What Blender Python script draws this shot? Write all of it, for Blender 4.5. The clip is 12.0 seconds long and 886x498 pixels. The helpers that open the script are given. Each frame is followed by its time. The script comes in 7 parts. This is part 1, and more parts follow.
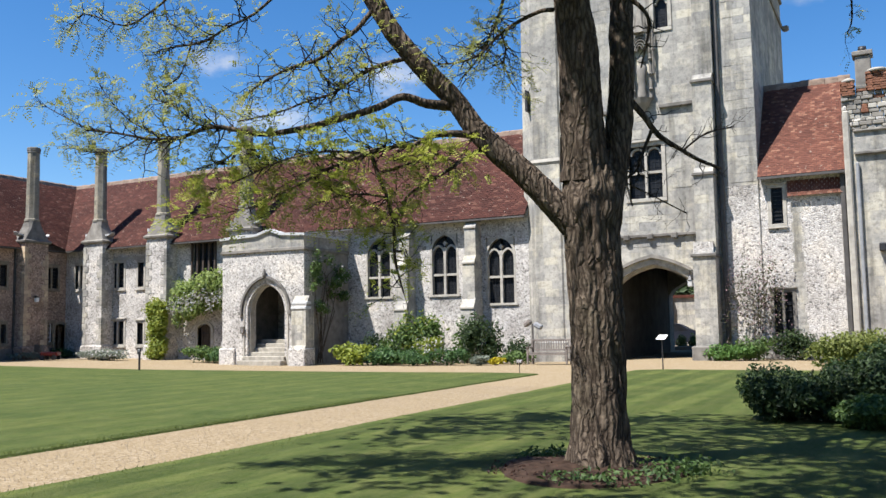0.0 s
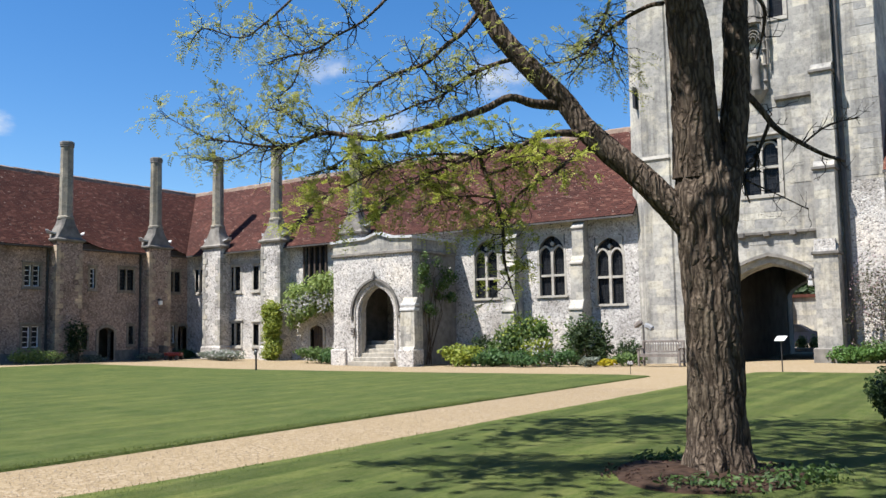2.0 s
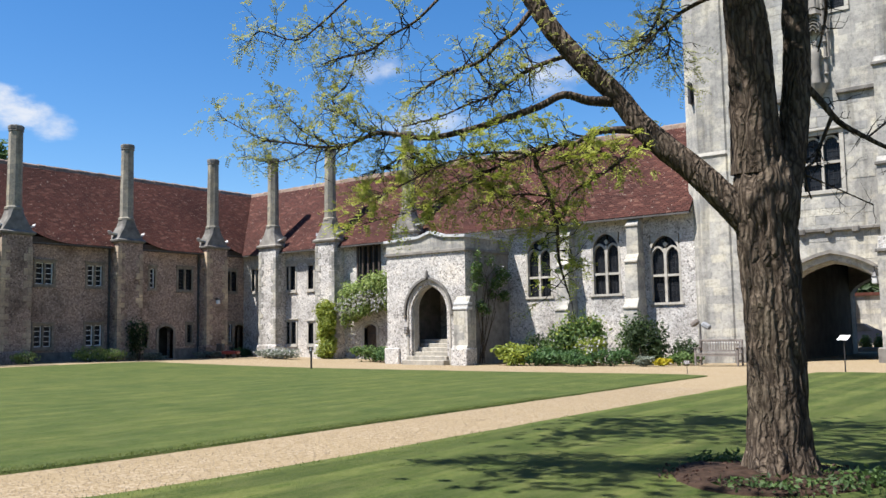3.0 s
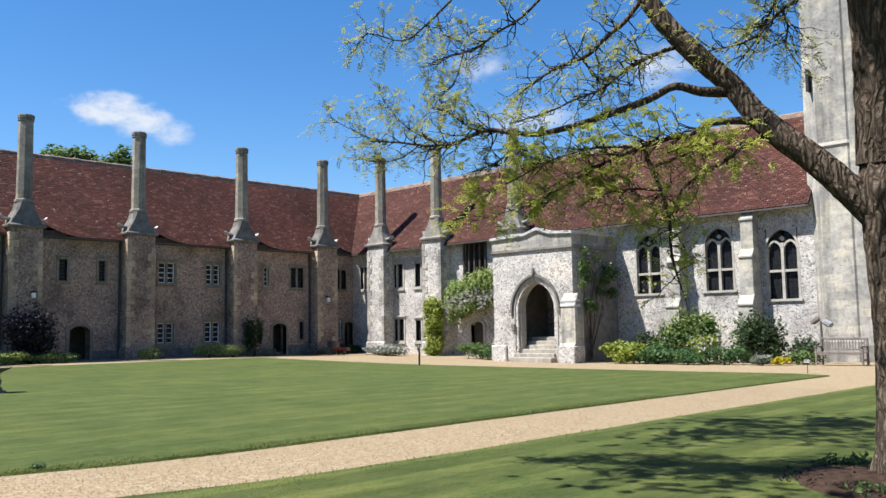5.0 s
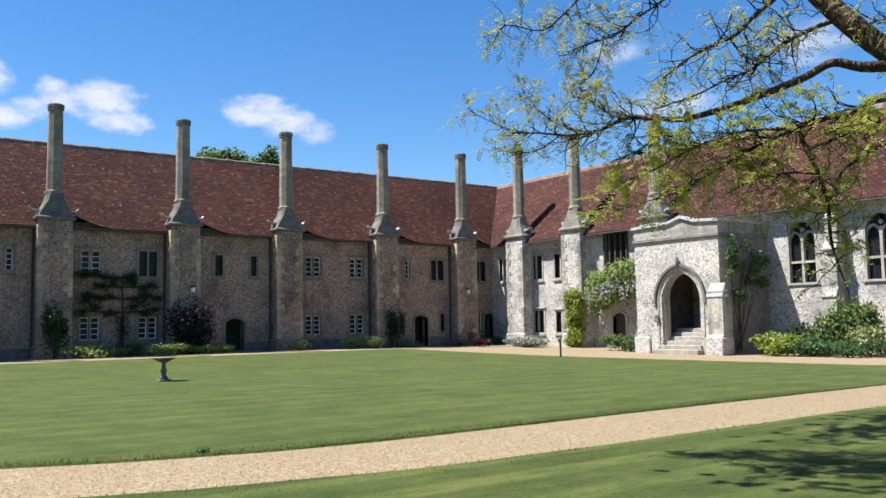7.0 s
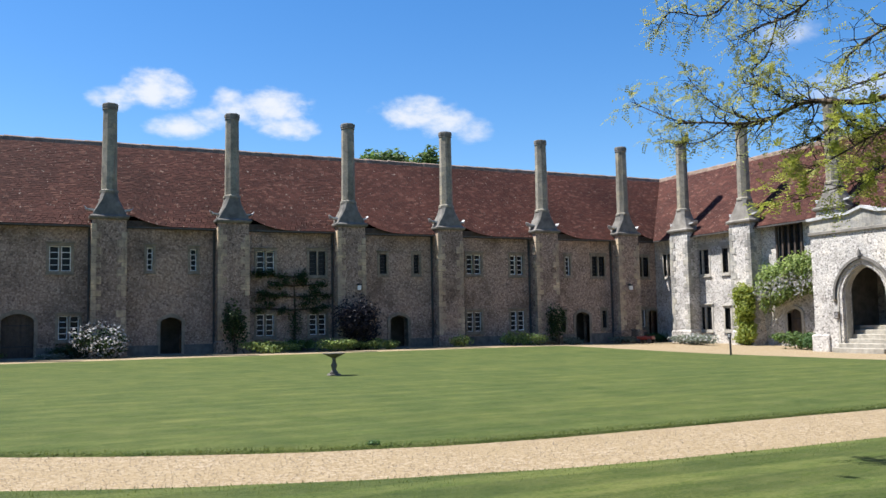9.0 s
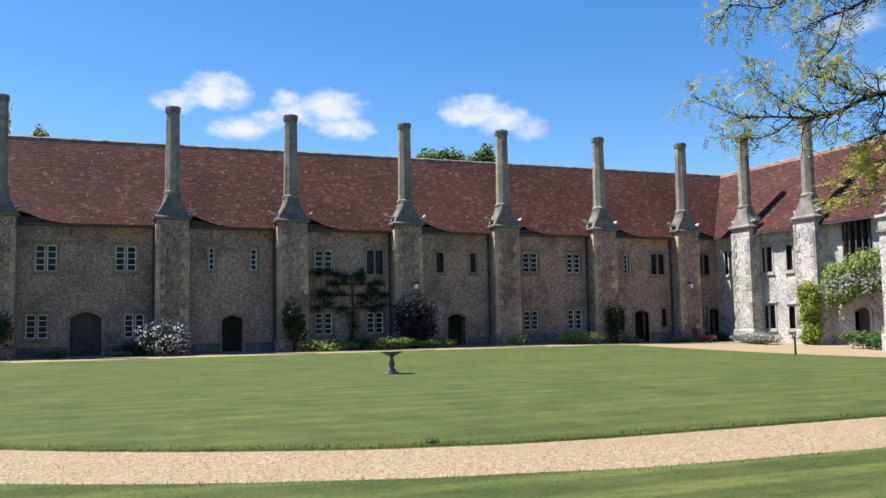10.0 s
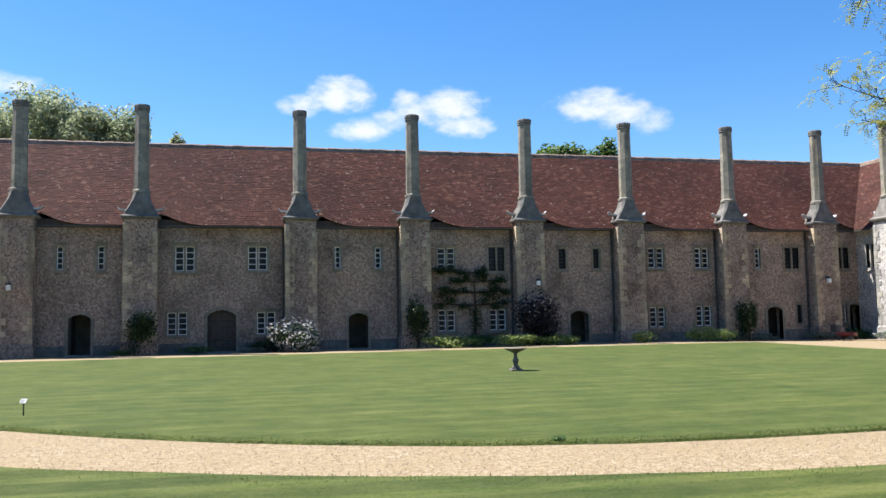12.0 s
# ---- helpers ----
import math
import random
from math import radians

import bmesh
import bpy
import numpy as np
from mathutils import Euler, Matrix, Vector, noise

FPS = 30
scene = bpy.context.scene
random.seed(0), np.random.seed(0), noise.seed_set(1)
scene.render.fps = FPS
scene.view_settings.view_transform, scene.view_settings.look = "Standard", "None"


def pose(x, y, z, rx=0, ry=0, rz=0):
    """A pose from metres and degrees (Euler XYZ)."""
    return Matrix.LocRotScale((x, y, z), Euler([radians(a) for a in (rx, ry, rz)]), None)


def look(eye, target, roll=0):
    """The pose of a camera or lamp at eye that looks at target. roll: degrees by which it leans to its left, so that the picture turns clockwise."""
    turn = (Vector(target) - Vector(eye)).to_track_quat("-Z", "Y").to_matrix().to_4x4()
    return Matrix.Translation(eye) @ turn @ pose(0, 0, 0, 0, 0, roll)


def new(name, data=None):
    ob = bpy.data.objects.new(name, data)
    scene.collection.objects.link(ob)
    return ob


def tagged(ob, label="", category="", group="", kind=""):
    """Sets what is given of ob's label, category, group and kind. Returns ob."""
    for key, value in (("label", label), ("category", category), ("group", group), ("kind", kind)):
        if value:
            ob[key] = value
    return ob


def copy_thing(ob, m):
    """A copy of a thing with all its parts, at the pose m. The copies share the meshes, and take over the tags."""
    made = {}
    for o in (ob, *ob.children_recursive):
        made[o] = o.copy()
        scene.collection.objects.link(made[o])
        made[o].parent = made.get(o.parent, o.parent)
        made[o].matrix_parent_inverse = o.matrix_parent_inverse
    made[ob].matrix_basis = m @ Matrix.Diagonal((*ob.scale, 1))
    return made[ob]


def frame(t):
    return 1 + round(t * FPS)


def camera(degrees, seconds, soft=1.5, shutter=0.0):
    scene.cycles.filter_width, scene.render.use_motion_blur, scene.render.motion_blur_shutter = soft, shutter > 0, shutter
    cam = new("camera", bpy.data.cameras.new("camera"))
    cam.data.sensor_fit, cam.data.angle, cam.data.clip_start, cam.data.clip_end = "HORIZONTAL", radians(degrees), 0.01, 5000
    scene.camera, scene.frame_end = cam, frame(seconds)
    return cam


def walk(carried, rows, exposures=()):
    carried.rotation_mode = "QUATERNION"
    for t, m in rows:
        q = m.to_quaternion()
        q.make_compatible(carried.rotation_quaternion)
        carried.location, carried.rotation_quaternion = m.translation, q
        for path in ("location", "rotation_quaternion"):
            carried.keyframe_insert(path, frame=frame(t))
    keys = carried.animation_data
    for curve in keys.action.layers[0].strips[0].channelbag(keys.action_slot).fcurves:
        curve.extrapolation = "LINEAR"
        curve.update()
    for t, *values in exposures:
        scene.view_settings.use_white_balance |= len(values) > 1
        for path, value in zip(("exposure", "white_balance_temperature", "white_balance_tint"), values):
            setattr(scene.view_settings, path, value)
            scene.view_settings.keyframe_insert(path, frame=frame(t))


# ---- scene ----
cam = camera(54.0, 12.0)
# seconds, eye, pitch, roll, yaw
PATH_ROWS = [
    (0.0, -0.116, 0.221, 1.450, 5.085, 0.960, 27.554),
    (0.5, -0.122, 0.218, 1.450, 5.120, 0.978, 29.320),
    (1.0, -0.129, 0.214, 1.450, 5.176, 1.021, 31.093),
    (1.5, -0.135, 0.210, 1.450, 5.232, 1.022, 32.821),
    (2.0, -0.142, 0.206, 1.450, 5.287, 1.028, 34.574),
    (2.5, -0.148, 0.201, 1.450, 5.285, 1.026, 36.305),
    (3.0, -0.154, 0.197, 1.450, 5.272, 0.994, 38.039),
    (5.0, -0.177, 0.177, 1.450, 5.210, 0.918, 45.001),
    (5.5, -0.183, 0.170, 1.450, 5.156, 0.803, 47.000),
    (6.0, -0.189, 0.163, 1.450, 5.070, 0.926, 49.211),
    (6.5, -0.196, 0.155, 1.450, 4.945, 0.948, 51.598),
    (7.0, -0.202, 0.146, 1.450, 4.820, 1.062, 54.130),
    (9.0, -0.226, 0.107, 1.450, 4.803, 1.057, 64.606),
    (9.5, -0.229, 0.099, 1.450, 4.799, 1.007, 66.546),
    (10.0, -0.232, 0.092, 1.450, 4.776, 1.007, 68.326),
    (10.5, -0.235, 0.085, 1.450, 4.750, 1.012, 70.118),
    (11.0, -0.238, 0.077, 1.450, 4.750, 1.058, 72.008),
    (11.5, -0.240, 0.068, 1.450, 4.736, 1.086, 74.070),
    (12.0, -0.243, 0.059, 1.450, 4.718, 1.093, 76.315),
]
walk(cam, [(t, pose(x, y, z, 90 + p, r, yaw)) for t, x, y, z, p, r, yaw in PATH_ROWS], exposures=[(0.0, 1.1), (3.0, 1.12), (7.0, 1.17), (9.5, 1.2), (11.0, 1.24), (12.0, 1.37)])

# ---- sky, sun ----
SUN_TRAVEL = Vector((0.30, 0.50, -1.0)).normalized()
world = bpy.data.worlds.new("world")
scene.world = world
world.use_nodes = True
wn, wl = world.node_tree.nodes, world.node_tree.links
wn.clear()
w_out = wn.new("ShaderNodeOutputWorld")
w_bg = wn.new("ShaderNodeBackground")
w_sky = wn.new("ShaderNodeTexSky")
w_sky.sky_type = "NISHITA"
w_sky.sun_disc = False
w_sky.sun_elevation = math.asin(-SUN_TRAVEL.z)
w_sky.sun_rotation = math.atan2(-SUN_TRAVEL.x, -SUN_TRAVEL.y)
w_sky.air_density, w_sky.dust_density, w_sky.ozone_density = 1.0, 0.3, 2.5
SKY = 0.0615
w_bg.inputs["Strength"].default_value = SKY
w_hue = wn.new("ShaderNodeHueSaturation")
w_hue.inputs["Saturation"].default_value = 1.32
w_hue.inputs["Value"].default_value = 1.15
wl.new(w_sky.outputs[0], w_hue.inputs["Color"])
w_tint = wn.new("ShaderNodeMix")
w_tint.data_type, w_tint.blend_type = "RGBA", "MULTIPLY"
w_tint.inputs[0].default_value = 1.0
w_tint.inputs[7].default_value = (0.95, 1.0, 1.1, 1)
wl.new(w_hue.outputs[0], w_tint.inputs[6])
w_dir = wn.new("ShaderNodeTexCoord")
w_xyz = wn.new("ShaderNodeSeparateXYZ")
wl.new(w_dir.outputs["Generated"], w_xyz.inputs[0])


def w_math(op, a, b=None):
    m = wn.new("ShaderNodeMath")
    m.operation = op
    for k, v in enumerate((a, b)):
        if v is None:
            continue
        if isinstance(v, (int, float)):
            m.inputs[k].default_value = v
        else:
            wl.new(v, m.inputs[k])
    return m.outputs[0]


# small fair-weather clouds: bearing, height, half width, half height, thickness (degrees)
CLOUDS = [(82.9, 14.8, 2.6, 1.5, 1.0), (85.2, 14.1, 1.7, 0.85, 0.9), (86.4, 14.0, 0.9, 0.6, 0.8), (75.8, 13.9, 3.0, 1.55, 1.0), (78.3, 14.1, 1.5, 1.2, 0.9), (79.6, 13.2, 1.6, 0.8, 0.8), (81.5, 12.6, 2.3, 0.95, 0.9), (74.6, 12.8, 2.4, 1.0, 0.95), (66.0, 13.7, 3.2, 1.3, 0.95), (64.2, 13.0, 2.2, 1.1, 0.9), (62.4, 12.5, 1.8, 0.95, 0.7), (103.2, 14.4, 2.2, 0.8, 0.9), (42.4, 17.1, 2.3, 1.2, 0.6), (38.7, 13.5, 4.1, 1.3, 0.6), (30.5, 16.3, 2.9, 1.7, 0.65), (3.9, 19.4, 2.2, 0.7, 0.4), (120.0, 22.0, 7.3, 2.6, 0.9), (-60.0, 25.0, 9.8, 3.6, 0.9), (-120.0, 20.0, 8.5, 3.0, 0.9)]
w_az = w_math("MULTIPLY", w_math("ARCTAN2", w_math("MULTIPLY", w_xyz.outputs[0], -1.0), w_xyz.outputs[1]), 57.2958)
w_el = w_math("MULTIPLY", w_math("ARCSINE", w_xyz.outputs[2]), 57.2958)
w_cmb = wn.new("ShaderNodeCombineXYZ")
wl.new(w_az, w_cmb.inputs[0])
wl.new(w_math("MULTIPLY", w_el, 1.7), w_cmb.inputs[1])
w_puff = wn.new("ShaderNodeTexNoise")
w_puff.inputs["Scale"].default_value, w_puff.inputs["Detail"].default_value, w_puff.inputs["Roughness"].default_value = 0.55, 7.0, 0.6
wl.new(w_cmb.outputs[0], w_puff.inputs["Vector"])
w_total = None
for az, el, ha, hb, thick in CLOUDS:
    da, db = w_math("DIVIDE", w_math("SUBTRACT", w_az, az), ha), w_math("DIVIDE", w_math("SUBTRACT", w_el, el), hb)
    q = w_math("SUBTRACT", 1.0, w_math("ADD", w_math("MULTIPLY", da, da), w_math("MULTIPLY", db, db)))
    q = w_math("MULTIPLY", w_math("ADD", q, w_math("MULTIPLY", w_math("SUBTRACT", w_puff.outputs["Fac"], 0.5), 2.3)), thick)
    w_total = q if w_total is None else w_math("MAXIMUM", w_total, q)
w_ramp = wn.new("ShaderNodeValToRGB")
w_ramp.color_ramp.elements[0].position, w_ramp.color_ramp.elements[1].position = 0.0, 1.0
w_ramp.color_ramp.elements[1].color = (0.9, 0.9, 0.9, 1)
w_ramp.color_ramp.interpolation = "EASE"
wl.new(w_math("MULTIPLY", w_total, 0.8), w_ramp.inputs[0])
w_mix = wn.new("ShaderNodeMix")
w_mix.data_type = "RGBA"
w_mix.inputs[7].default_value = (0.41 / SKY, 0.42 / SKY, 0.44 / SKY, 1)
wl.new(w_ramp.outputs[0], w_mix.inputs[0])
wl.new(w_tint.outputs[2], w_mix.inputs[6])
wl.new(w_mix.outputs[2], w_bg.inputs["Color"])
wl.new(w_bg.outputs[0], w_out.inputs["Surface"])
sun = new("sun", bpy.data.lights.new("sun", "SUN"))
sun.data.energy, sun.data.angle, sun.data.color = 5.0, radians(0.53), (1.0, 0.972, 0.95)
sun.matrix_world = look((0, 0, 60), Vector((0, 0, 60)) + SUN_TRAVEL)


# ---- materials ----
def material(name, build, rough=0.85, metal=0.0):
    m = bpy.data.materials.new(name)
    m.use_nodes = True
    n, l = m.node_tree.nodes, m.node_tree.links
    b = n["Principled BSDF"]
    b.inputs["Roughness"].default_value, b.inputs["Metallic"].default_value = rough, metal
    b.inputs["Specular IOR Level"].default_value = 0.12 if rough > 0.8 else 0.4
    build(n, l, b)
    return m


def coords(n, l, scale=(1, 1, 1)):
    g = n.new("ShaderNodeNewGeometry")
    v = n.new("ShaderNodeVectorMath")
    v.operation = "MULTIPLY"
    v.inputs[1].default_value = scale
    l.new(g.outputs["Position"], v.inputs[0])
    return v.outputs[0]


def noise_tex(n, l, vec, scale, detail=4.0, rough=0.6):
    t = n.new("ShaderNodeTexNoise")
    t.inputs["Scale"].default_value, t.inputs["Detail"].default_value, t.inputs["Roughness"].default_value = scale, detail, rough
    l.new(vec, t.inputs["Vector"])
    return t.outputs["Fac"]


def ramp(n, l, fac, stops):
    r = n.new("ShaderNodeValToRGB")
    e = r.color_ramp.elements
    while len(e) < len(stops):
        e.new(0.5)
    for el, (p, c) in zip(e, stops):
        el.position, el.color = p, (*c, 1)
    l.new(fac, r.inputs[0])
    return r.outputs[0]


def mix(n, l, fac, a, b, kind="MIX"):
    m = n.new("ShaderNodeMix")
    m.data_type, m.blend_type = "RGBA", kind
    if isinstance(fac, float):
        m.inputs[0].default_value = fac
    else:
        l.new(fac, m.inputs[0])
    for k, v in ((6, a), (7, b)):
        if isinstance(v, tuple):
            m.inputs[k].default_value = (*v, 1)
        else:
            l.new(v, m.inputs[k])
    return m.outputs[2]


def bump(n, l, b, height, strength=0.5, distance=0.02):
    k = n.new("ShaderNodeBump")
    k.inputs["Strength"].default_value, k.inputs["Distance"].default_value = strength, distance
    l.new(height, k.inputs["Height"])
    l.new(k.outputs[0], b.inputs["Normal"])


def cells(n, l, vec, scale, feature="F1"):
    t = n.new("ShaderNodeTexVoronoi")
    t.feature = feature
    t.inputs["Scale"].default_value = scale
    l.new(vec, t.inputs["Vector"])
    return t


def tone(n, l, c, value):
    return mix(n, l, 1.0, c, (value, value, value), "MULTIPLY")


def simple(name, colour, rough=0.8, spread=0.25, scale=6.0, metal=0.0, relief=0.2):
    def build(n, l, b):
        v = coords(n, l)
        f = noise_tex(n, l, v, scale, 6)
        g = noise_tex(n, l, v, scale * 0.17, 3)
        lo = tuple(c * (1 - spread) for c in colour)
        hi = tuple(min(1, c * (1 + spread)) for c in colour)
        c = ramp(n, l, f, [(0.3, lo), (0.7, hi)])
        d = ramp(n, l, g, [(0.3, (0.82, 0.82, 0.82)), (0.7, (1.1, 1.1, 1.1))])
        l.new(mix(n, l, 1.0, c, d, "MULTIPLY"), b.inputs["Base Color"])
        bump(n, l, b, f, relief, 0.01)
    return material(name, build, rough, metal)


def flint_material(name, mortar, dark, pale, stone_share=0.5, scale=7.5):
    """Knapped flint in lime mortar, with weather stains."""
    def build(n, l, b):
        raw = coords(n, l)
        wob = n.new("ShaderNodeTexNoise")
        wob.inputs["Scale"].default_value, wob.inputs["Detail"].default_value = 5.0, 3.0
        l.new(raw, wob.inputs["Vector"])
        shift = n.new("ShaderNodeVectorMath")
        shift.operation = "MULTIPLY_ADD"
        shift.inputs[1].default_value = (0.12, 0.12, 0.1)
        l.new(wob.outputs["Color"], shift.inputs[0])
        l.new(raw, shift.inputs[2])
        v = shift.outputs[0]
        vor = cells(n, l, v, scale)
        edge = cells(n, l, v, scale, "DISTANCE_TO_EDGE")
        big = noise_tex(n, l, v, 0.55, 5)
        mid = noise_tex(n, l, v, 3.0, 5)
        sep = n.new("ShaderNodeSeparateColor")
        l.new(vor.outputs["Color"], sep.inputs[0])
        stone = ramp(n, l, sep.outputs[0], [(0.0, dark), (stone_share, tuple((p + q) / 2 for p, q in zip(dark, pale))), (1.0, pale)])
        joint = ramp(n, l, edge.outputs["Distance"], [(0.04, (1, 1, 1)), (0.12, (0, 0, 0))])
        c = mix(n, l, joint, stone, mortar)
        smear = ramp(n, l, mid, [(0.45, (0, 0, 0)), (0.72, (0.5, 0.5, 0.5))])
        c = mix(n, l, smear, c, mortar)
        grit = noise_tex(n, l, raw, 3.0 * scale, 4, 0.75)
        c = mix(n, l, 1.0, c, ramp(n, l, grit, [(0.34, (0.5, 0.5, 0.5)), (0.5, (0.98, 0.98, 0.98)), (0.66, (1.35, 1.35, 1.32))]), "MULTIPLY")
        c = mix(n, l, 1.0, c, ramp(n, l, big, [(0.3, (0.55, 0.54, 0.52)), (0.5, (0.95, 0.95, 0.94)), (0.7, (1.15, 1.1, 1.0))]), "MULTIPLY")
        l.new(c, b.inputs["Base Color"])
        bump(n, l, b, edge.outputs["Distance"], 0.6, 0.05)
    return material(name, build, 0.9)


def ashlar_material(name, base, stain, scale=1.0):
    """Squared limestone with lichen, streaks and block tones."""
    def build(n, l, b):
        v = coords(n, l)
        br = n.new("ShaderNodeTexBrick")
        # courses run along the wall whichever way it faces
        sp = n.new("ShaderNodeSeparateXYZ")
        l.new(v, sp.inputs[0])
        ad = n.new("ShaderNodeMath")
        ad.operation = "ADD"
        l.new(sp.outputs[0], ad.inputs[0])
        l.new(sp.outputs[1], ad.inputs[1])
        cb = n.new("ShaderNodeCombineXYZ")
        l.new(ad.outputs[0], cb.inputs[0])
        l.new(sp.outputs[2], cb.inputs[1])
        wob = n.new("ShaderNodeTexNoise")
        wob.inputs["Scale"].default_value, wob.inputs["Detail"].default_value = 1.3, 4.0
        l.new(v, wob.inputs["Vector"])
        shift = n.new("ShaderNodeVectorMath")
        shift.operation = "MULTIPLY_ADD"
        shift.inputs[1].default_value = (0.12, 0.06, 0.0)
        l.new(wob.outputs["Color"], shift.inputs[0])
        l.new(cb.outputs[0], shift.inputs[2])
        l.new(shift.outputs[0], br.inputs["Vector"])
        br.inputs["Scale"].default_value = scale
        br.inputs["Brick Width"].default_value, br.inputs["Row Height"].default_value = 0.62, 0.33
        br.inputs["Mortar Size"].default_value = 0.008
        br.inputs["Color1"].default_value = (0, 0, 0, 1)
        br.inputs["Color2"].default_value = (1, 1, 1, 1)
        br.inputs["Mortar"].default_value = (0.3, 0.3, 0.3, 1)
        block = ramp(n, l, br.outputs["Color"], [(0.0, (base[0] * 0.7, base[1] * 0.71, base[2] * 0.74)), (0.35, (base[0] * 0.86, base[1] * 0.87, base[2] * 0.89)), (0.65, base), (1.0, (base[0] * 1.15, base[1] * 1.12, base[2] * 1.02))])
        big = noise_tex(n, l, v, 0.5, 6, 0.65)
        fine = noise_tex(n, l, v, 7.0, 8, 0.72)
        c = mix(n, l, ramp(n, l, big, [(0.42, (0, 0, 0)), (0.6, (0.85, 0.85, 0.85))]), block, stain)
        grime = noise_tex(n, l, v, 1.9, 9, 0.78)
        c = mix(n, l, ramp(n, l, grime, [(0.53, (0, 0, 0)), (0.66, (0.62, 0.62, 0.62))]), c, (base[0] * 0.36, base[1] * 0.37, base[2] * 0.38))
        c = mix(n, l, ramp(n, l, noise_tex(n, l, v, 0.8, 5, 0.7), [(0.55, (0, 0, 0)), (0.72, (0.6, 0.6, 0.6))]), c, (base[0] * 1.3, base[1] * 1.24, base[2] * 1.08))
        streak = noise_tex(n, l, coords(n, l, (2.6, 2.6, 0.22)), 1.0, 5)
        c = mix(n, l, 1.0, c, ramp(n, l, streak, [(0.3, (0.55, 0.545, 0.53)), (0.48, (1, 1, 1))]), "MULTIPLY")
        c = mix(n, l, 1.0, c, ramp(n, l, fine, [(0.3, (0.62, 0.62, 0.62)), (0.5, (1, 1, 1)), (0.7, (1.15, 1.14, 1.1))]), "MULTIPLY")
        l.new(c, b.inputs["Base Color"])
        bump(n, l, b, fine, 0.6, 0.03)
    return material(name, build, 0.9)


def tile_material(name, gain=1.0):
    """Hand-made clay tiles: tones by the tile, lichen spots and dark weathering."""
    def build(n, l, b):
        v = coords(n, l)
        g = n.new("ShaderNodeNewGeometry")
        c = ramp(n, l, g.outputs["Random Per Island"], [(0.0, (0.052, 0.022, 0.018)), (0.45, (0.066, 0.027, 0.021)), (0.85, (0.083, 0.034, 0.026)), (1.0, (0.125, 0.062, 0.046))])
        c = mix(n, l, 1.0, c, (gain, gain * (1.0 if gain < 1.2 else 1.08), gain), "MULTIPLY")
        big = noise_tex(n, l, v, 0.35, 5)
        c = mix(n, l, 1.0, c, ramp(n, l, big, [(0.3, (0.6, 0.58, 0.58)), (0.65, (1.0, 0.95, 0.92))]), "MULTIPLY")
        spot = noise_tex(n, l, v, 7.0, 2)
        c = mix(n, l, ramp(n, l, spot, [(0.67, (0, 0, 0)), (0.71, (0.8, 0.8, 0.8))]), c, (0.26, 0.21, 0.17))
        l.new(c, b.inputs["Base Color"])
        bump(n, l, b, noise_tex(n, l, v, 30, 3), 0.3, 0.01)
    return material(name, build, 0.85)


def grass_material(name, gain=1.0, stripe=0.0):
    def build(n, l, b):
        v = coords(n, l)
        # mown stripes run parallel to the long side of the lawn
        sx = n.new("ShaderNodeSeparateXYZ")
        l.new(v, sx.inputs[0])
        fine = noise_tex(n, l, v, 30.0, 5, 0.75)
        mid = noise_tex(n, l, coords(n, l, (2.4, 0.5, 1)), 2.2, 8, 0.8)
        big = noise_tex(n, l, v, 0.35, 5, 0.65)
        c = ramp(n, l, fine, [(0.32, (0.024, 0.038, 0.009)), (0.5, (0.057, 0.083, 0.019)), (0.68, (0.098, 0.120, 0.040))])
        c = mix(n, l, ramp(n, l, mid, [(0.41, (0, 0, 0)), (0.64, (0.9, 0.9, 0.9))]), c, (0.102, 0.116, 0.041))
        wave = n.new("ShaderNodeMath")
        wave.operation = "SINE"
        sc = n.new("ShaderNodeMath")
        sc.operation = "MULTIPLY"
        sc.inputs[1].default_value = 6.6
        l.new(sx.outputs[0], sc.inputs[0])
        l.new(sc.outputs[0], wave.inputs[0])
        c = mix(n, l, 1.0, c, ramp(n, l, wave.outputs[0], [(0.0, (gain * (0.91 - stripe), gain * (0.92 - stripe), gain * (0.9 - stripe))), (0.7, (gain * (1.06 + 1.5 * stripe), gain * (1.05 + stripe), gain * (1.04 + stripe)))]), "MULTIPLY")
        c = mix(n, l, 1.0, c, ramp(n, l, big, [(0.3, (0.78, 0.84, 0.8)), (0.7, (1.12, 1.05, 1.0))]), "MULTIPLY")
        patch = noise_tex(n, l, v, 0.9, 6, 0.7)
        c = mix(n, l, 1.0, c, ramp(n, l, patch, [(0.35, (0.74, 0.8, 0.76)), (0.65, (1.14, 1.1, 1.08))]), "MULTIPLY")
        l.new(c, b.inputs["Base Color"])
        bump(n, l, b, fine, 0.7, 0.03)
    return material(name, build, 0.9)


def gravel_material(name):
    def build(n, l, b):
        v = coords(n, l)
        vo = cells(n, l, v, 28.0)
        sep = n.new("ShaderNodeSeparateColor")
        l.new(vo.outputs["Color"], sep.inputs[0])
        c = ramp(n, l, sep.outputs[0], [(0.0, (0.189, 0.139, 0.079)), (0.5, (0.249, 0.192, 0.117)), (1.0, (0.321, 0.261, 0.180))])
        big = noise_tex(n, l, v, 0.9, 5)
        c = mix(n, l, ramp(n, l, big, [(0.35, (0, 0, 0)), (0.7, (0.7, 0.7, 0.7))]), c, (0.236, 0.180, 0.104))
        l.new(c, b.inputs["Base Color"])
        bump(n, l, b, vo.outputs["Distance"], 0.4, 0.015)
    return material(name, build, 0.95)


